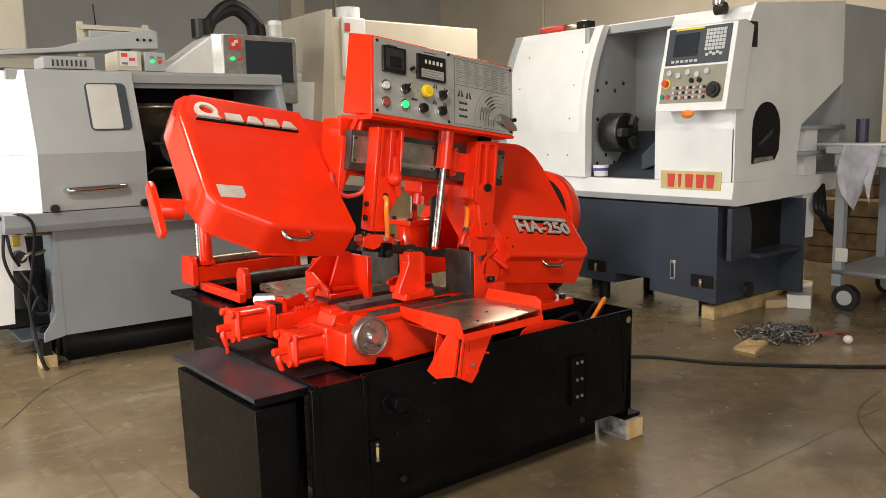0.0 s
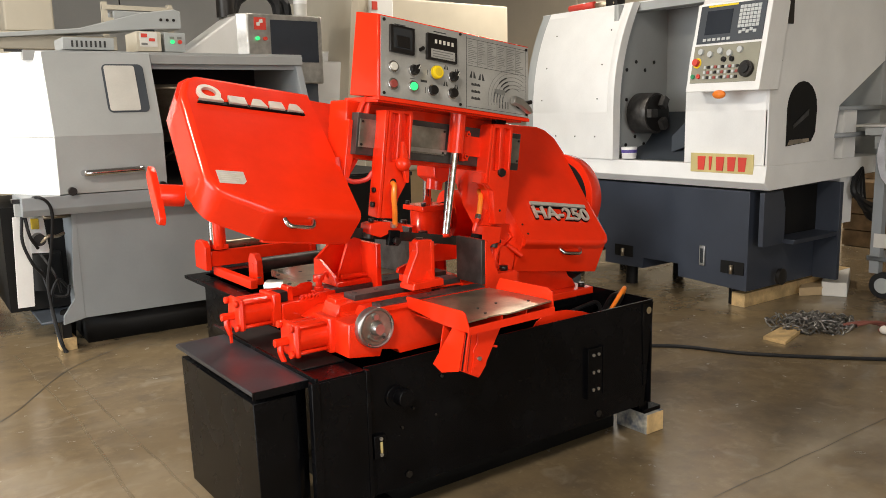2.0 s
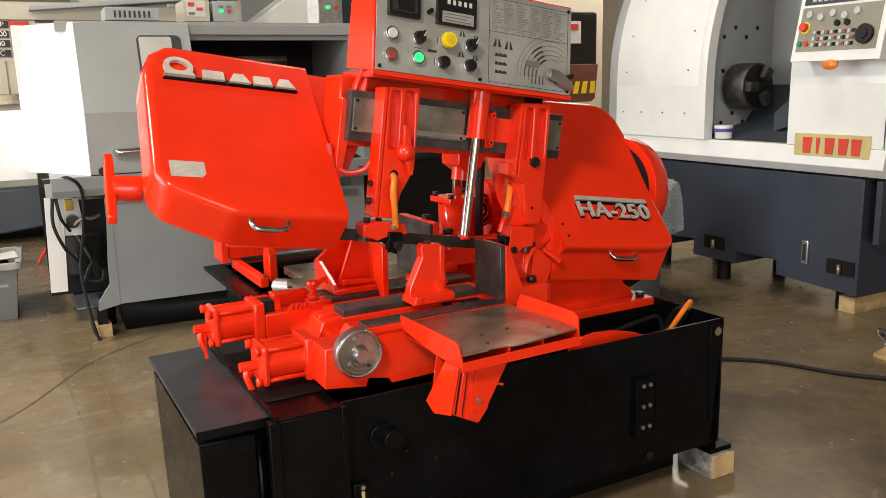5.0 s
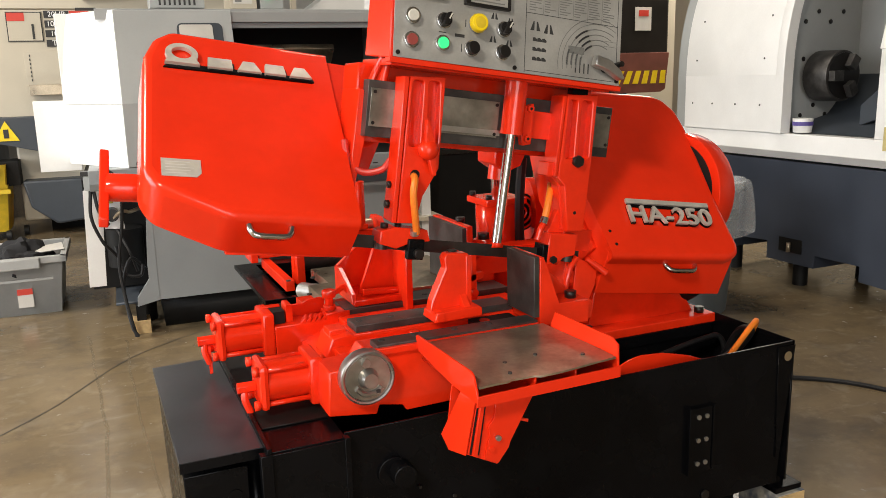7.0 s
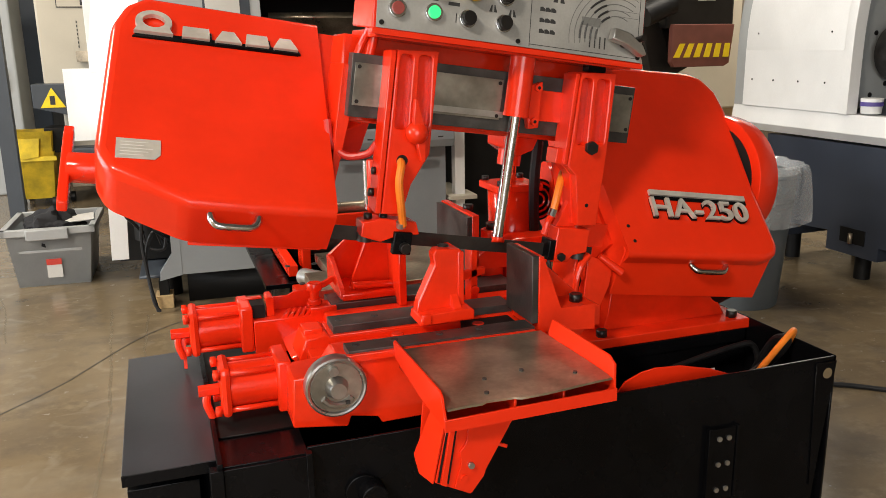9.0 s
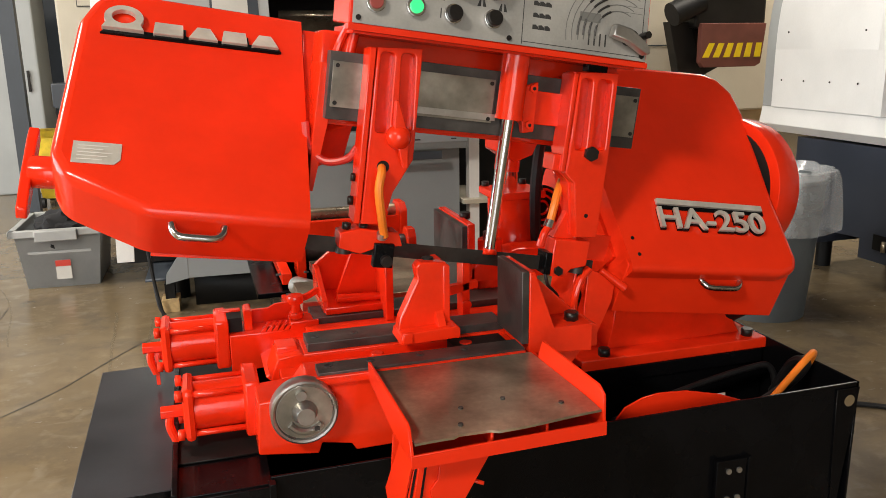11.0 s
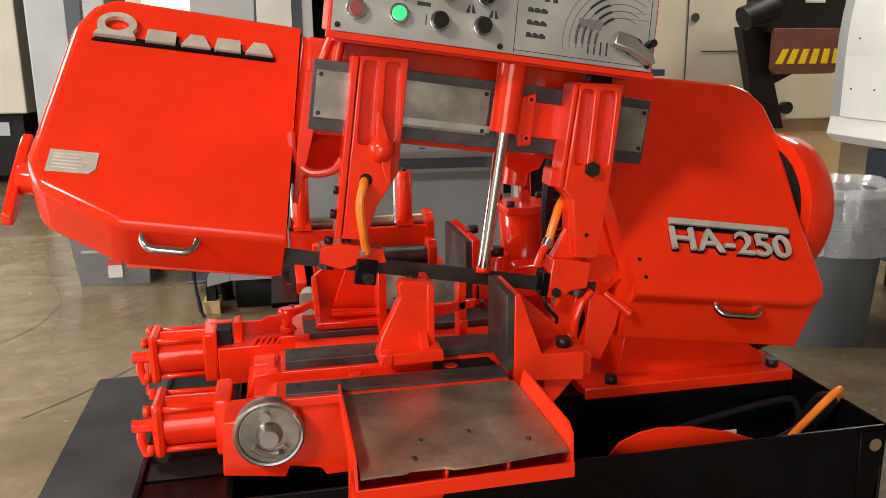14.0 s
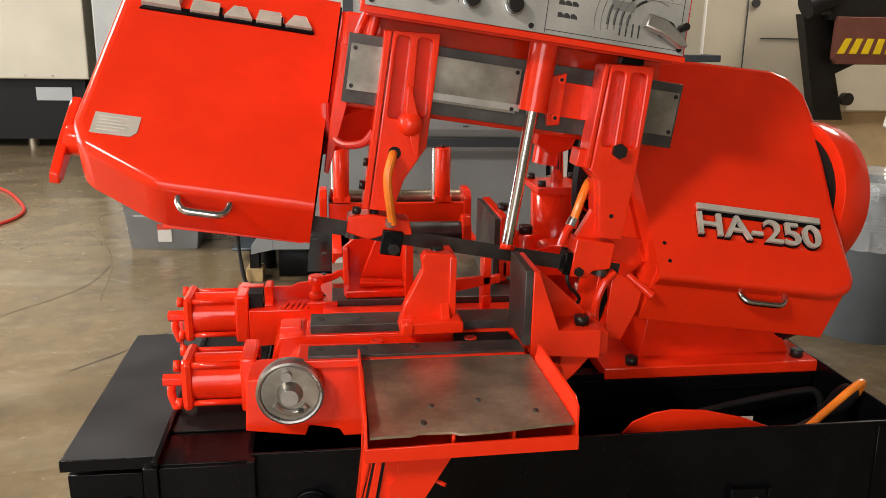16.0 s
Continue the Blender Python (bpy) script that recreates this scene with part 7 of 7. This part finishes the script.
part("wringer", tapered(-1.70, -1.40, 6.02, 6.30, 0.42, 0.68, 0.02), YELP, mb)
part("wringer_front", pr([(-1.68, 0.62), (-1.48, 0.62), (-1.50, 0.46), (-1.62, 0.44), (-1.66, 0.46)], "y", 5.99, 6.01, 0.005), YELP, mb)
part("press_plate", bx(-1.45, -1.28, 6.1, 6.4, 0.48, 0.70, 0.01), DARK, mb)
part("band", bx(-1.72, -1.36, 6.0, 6.02, 0.42, 0.46, 0.004), YELP, mb)
for cx_, cyy in ((-1.68, 6.05), (-1.42, 6.05), (-1.68, 6.45), (-1.30, 6.30)):
    part("caster", cy((cx_ - 0.02, cyy, 0.045), (cx_ + 0.02, cyy, 0.045), 0.045, 14), RUBBER, mb)

settle(mb, 0.899, -2.1, (-1.50, 6.24), (0.261, -0.224, 0))

# waste bin with bag
wb = thing("waste_bin", (2.32, 1.75, 0.0), "blue grey plastic waste bin lined with a clear bag", "waste bin")
barrel = cy((2.32, 1.75, 0.0), (2.32, 1.75, 0.655), 0.205, 36, r2=0.252)
bmesh.ops.delete(barrel, geom=[f for f in barrel.faces if f.normal.z > 0.9], context="FACES")
bmesh.ops.solidify(barrel, geom=barrel.faces[:], thickness=0.005)
part("body", barrel, BIN, wb)
part("rim", tube([(2.32 + 0.258 * math.cos(k * math.pi / 18), 1.75 + 0.258 * math.sin(k * math.pi / 18), 0.652) for k in range(37)], 0.011, 8, n=1), BIN, wb)
for k in range(3):
    part("moulded_rib", tube([(2.32 + (0.242 + 0.002 * k) * math.cos(q * math.pi / 18), 1.75 + (0.242 + 0.002 * k) * math.sin(q * math.pi / 18), 0.50 + 0.03 * k) for q in range(37)], 0.005, 6, n=1), BIN, wb)


def bag_sheet(prof, flare, seed_):
    """A crumpled sheet turned round the bin: rows of (radius, height)."""
    bm_ = bmesh.new()
    rings_ = []
    for i, (r_, z_) in enumerate(prof):
        row = []
        for k in range(60):
            a_ = 2 * math.pi * k / 60
            w_ = noise.noise(Vector((math.cos(a_) * 3.2, math.sin(a_) * 3.2, z_ * 3 + seed_))) + 0.5 * noise.noise(Vector((math.cos(a_) * 9, math.sin(a_) * 9, z_ * 8 + seed_)))
            rr_ = r_ + flare[i] * w_ + flare[i] * 0.6 * max(0.0, math.cos(a_ + 0.6))
            row.append(bm_.verts.new((2.32 + rr_ * math.cos(a_), 1.75 + rr_ * math.sin(a_), z_ + 0.5 * flare[i] * w_)))
        rings_.append(row)
    for p_, q_ in zip(rings_, rings_[1:]):
        for k in range(60):
            bm_.faces.new((p_[k], p_[(k + 1) % 60], q_[(k + 1) % 60], q_[k]))
    return bm_


part("bag", bag_sheet([(0.20, 0.52), (0.225, 0.60), (0.245, 0.665), (0.258, 0.705), (0.276, 0.700), (0.284, 0.660), (0.288, 0.60), (0.284, 0.53), (0.280, 0.47), (0.276, 0.42)], (0.015, 0.015, 0.018, 0.02, 0.024, 0.028, 0.032, 0.034, 0.036, 0.04), 2.0), BAGM, wb, "crumpled clear plastic bag")
for k in range(4):
    part("print_bar", bx(2.15 + 0.055 * k, 2.19 + 0.055 * k, 1.555, 1.560, 0.54, 0.59), DGREY, wb)

settle(wb, 0.959, 0, (2.34, 1.74), (-0.075, 0.031, 0))

# work cart at the far right
ct_ = thing("work_cart", (4.2, 0.1, 0.0), "grey steel work cart with a rag over its edge", "cart")
part("top", bx(3.90, 4.75, -1.0, 0.55, 1.045, 1.095, 0.006), LGREY, ct_)
part("paper_stack", pr([(3.86, 0.0), (3.92, 0.62), (4.3, 0.70), (4.4, 0.1)], "z", 1.097, 1.112), PAPER, ct_)
part("apron", bx(3.93, 4.72, -0.95, 0.50, 0.96, 1.045, 0.004), LGREY, ct_)
for lx, ly in ((3.95, 0.45), (4.68, 0.45), (3.95, -0.9), (4.68, -0.9)):
    part("leg", bx(lx - 0.03, lx + 0.03, ly - 0.03, ly + 0.03, 0.16, 1.0), MGREY, ct_)
    w_ = part("caster", cy((lx - 0.03, ly - 0.06, 0.085), (lx + 0.03, ly - 0.06, 0.085), 0.085, 20), RUBBER, ct_)
    part("caster_hub", cy((lx - 0.035, ly - 0.06, 0.085), (lx + 0.035, ly - 0.06, 0.085), 0.05, 16), LGREY, w_)
part("lower_shelf", bx(3.92, 4.72, -0.95, 0.50, 0.24, 0.27), MGREY, ct_)
part("label", bx(3.915, 3.918, 0.38, 0.46, 0.33, 0.42), PAPER, ct_)
part("round_plate", cy((4.4, 0.05, 1.11), (4.45, 0.0, 1.11), 0.38, 40), LGREY, ct_, "tilted round sheet on the cart top", move(0, 0, 0.02))
part("can", cy((4.15, 0.42, 1.10), (4.15, 0.42, 1.27), 0.04, 18), mat("navy_can", (0.03, 0.03, 0.06), 0.35), ct_)
rg = bmesh.new()
N_ = 14
vv = []
for i in range(N_ + 1):
    row = []
    for j in range(9):
        s, t = i / N_, j / 8
        row.append(rg.verts.new((3.885 - 0.02 * math.sin(s * 3 + j * 1.7) * s - 0.01 * math.cos(j * 2.3), 0.42 - 0.20 * t + 0.03 * math.sin(3 * s + t * 5), 1.10 - 0.42 * s * (0.75 + 0.25 * math.sin(t * 7)))))
    vv.append(row)
for i in range(N_):
    for j in range(8):
        rg.faces.new((vv[i][j], vv[i + 1][j], vv[i + 1][j + 1], vv[i][j + 1]))
bmesh.ops.solidify(rg, geom=rg.faces[:], thickness=0.004)
rag_ = solid("rag", rg, RAG, "pale blue rag hanging over the cart edge", "rag")
for ob_ in (ct_, rag_):
    settle(ob_, 0.959, 2.6, (4.30, -0.17), (-0.065, 0.138, 0))
# crates behind the white machine
# dim light on the crates is put into their darker wood colour
for k, (x_, y_, z0_, z1_, s_) in enumerate(((5.9, 1.3, 0.0, 0.55, 0.7), (6.6, 1.0, 0.0, 0.75, 0.8), (6.1, 1.5, 0.55, 1.0, 0.6), (6.3, 0.2, 0.0, 0.6, 0.6))):
    c_ = thing("wooden_crate", (x_, y_, z0_), "brown crate with plank sides, wood darkened for the dim light", "crate", "crates")
    for q_ in range(4):
        h_ = (z1_ - z0_) / 4
        part("plank", bx(x_ - s_ / 2, x_ + s_ / 2, y_ - s_ / 2, y_ + s_ / 2, z0_ + q_ * h_ + 0.004, z0_ + (q_ + 1) * h_ - 0.004, 0.004), WOODD, c_)
ctn = solid("cardboard_box", bx(2.0, 2.3, 4.3, 4.6, 0.0, 0.50, 0.006), CARD, "brown cardboard box behind the saw", "box")
settle(ctn, 0.972, 0.3, (2.15, 4.45), (-0.085, -0.140, 0))
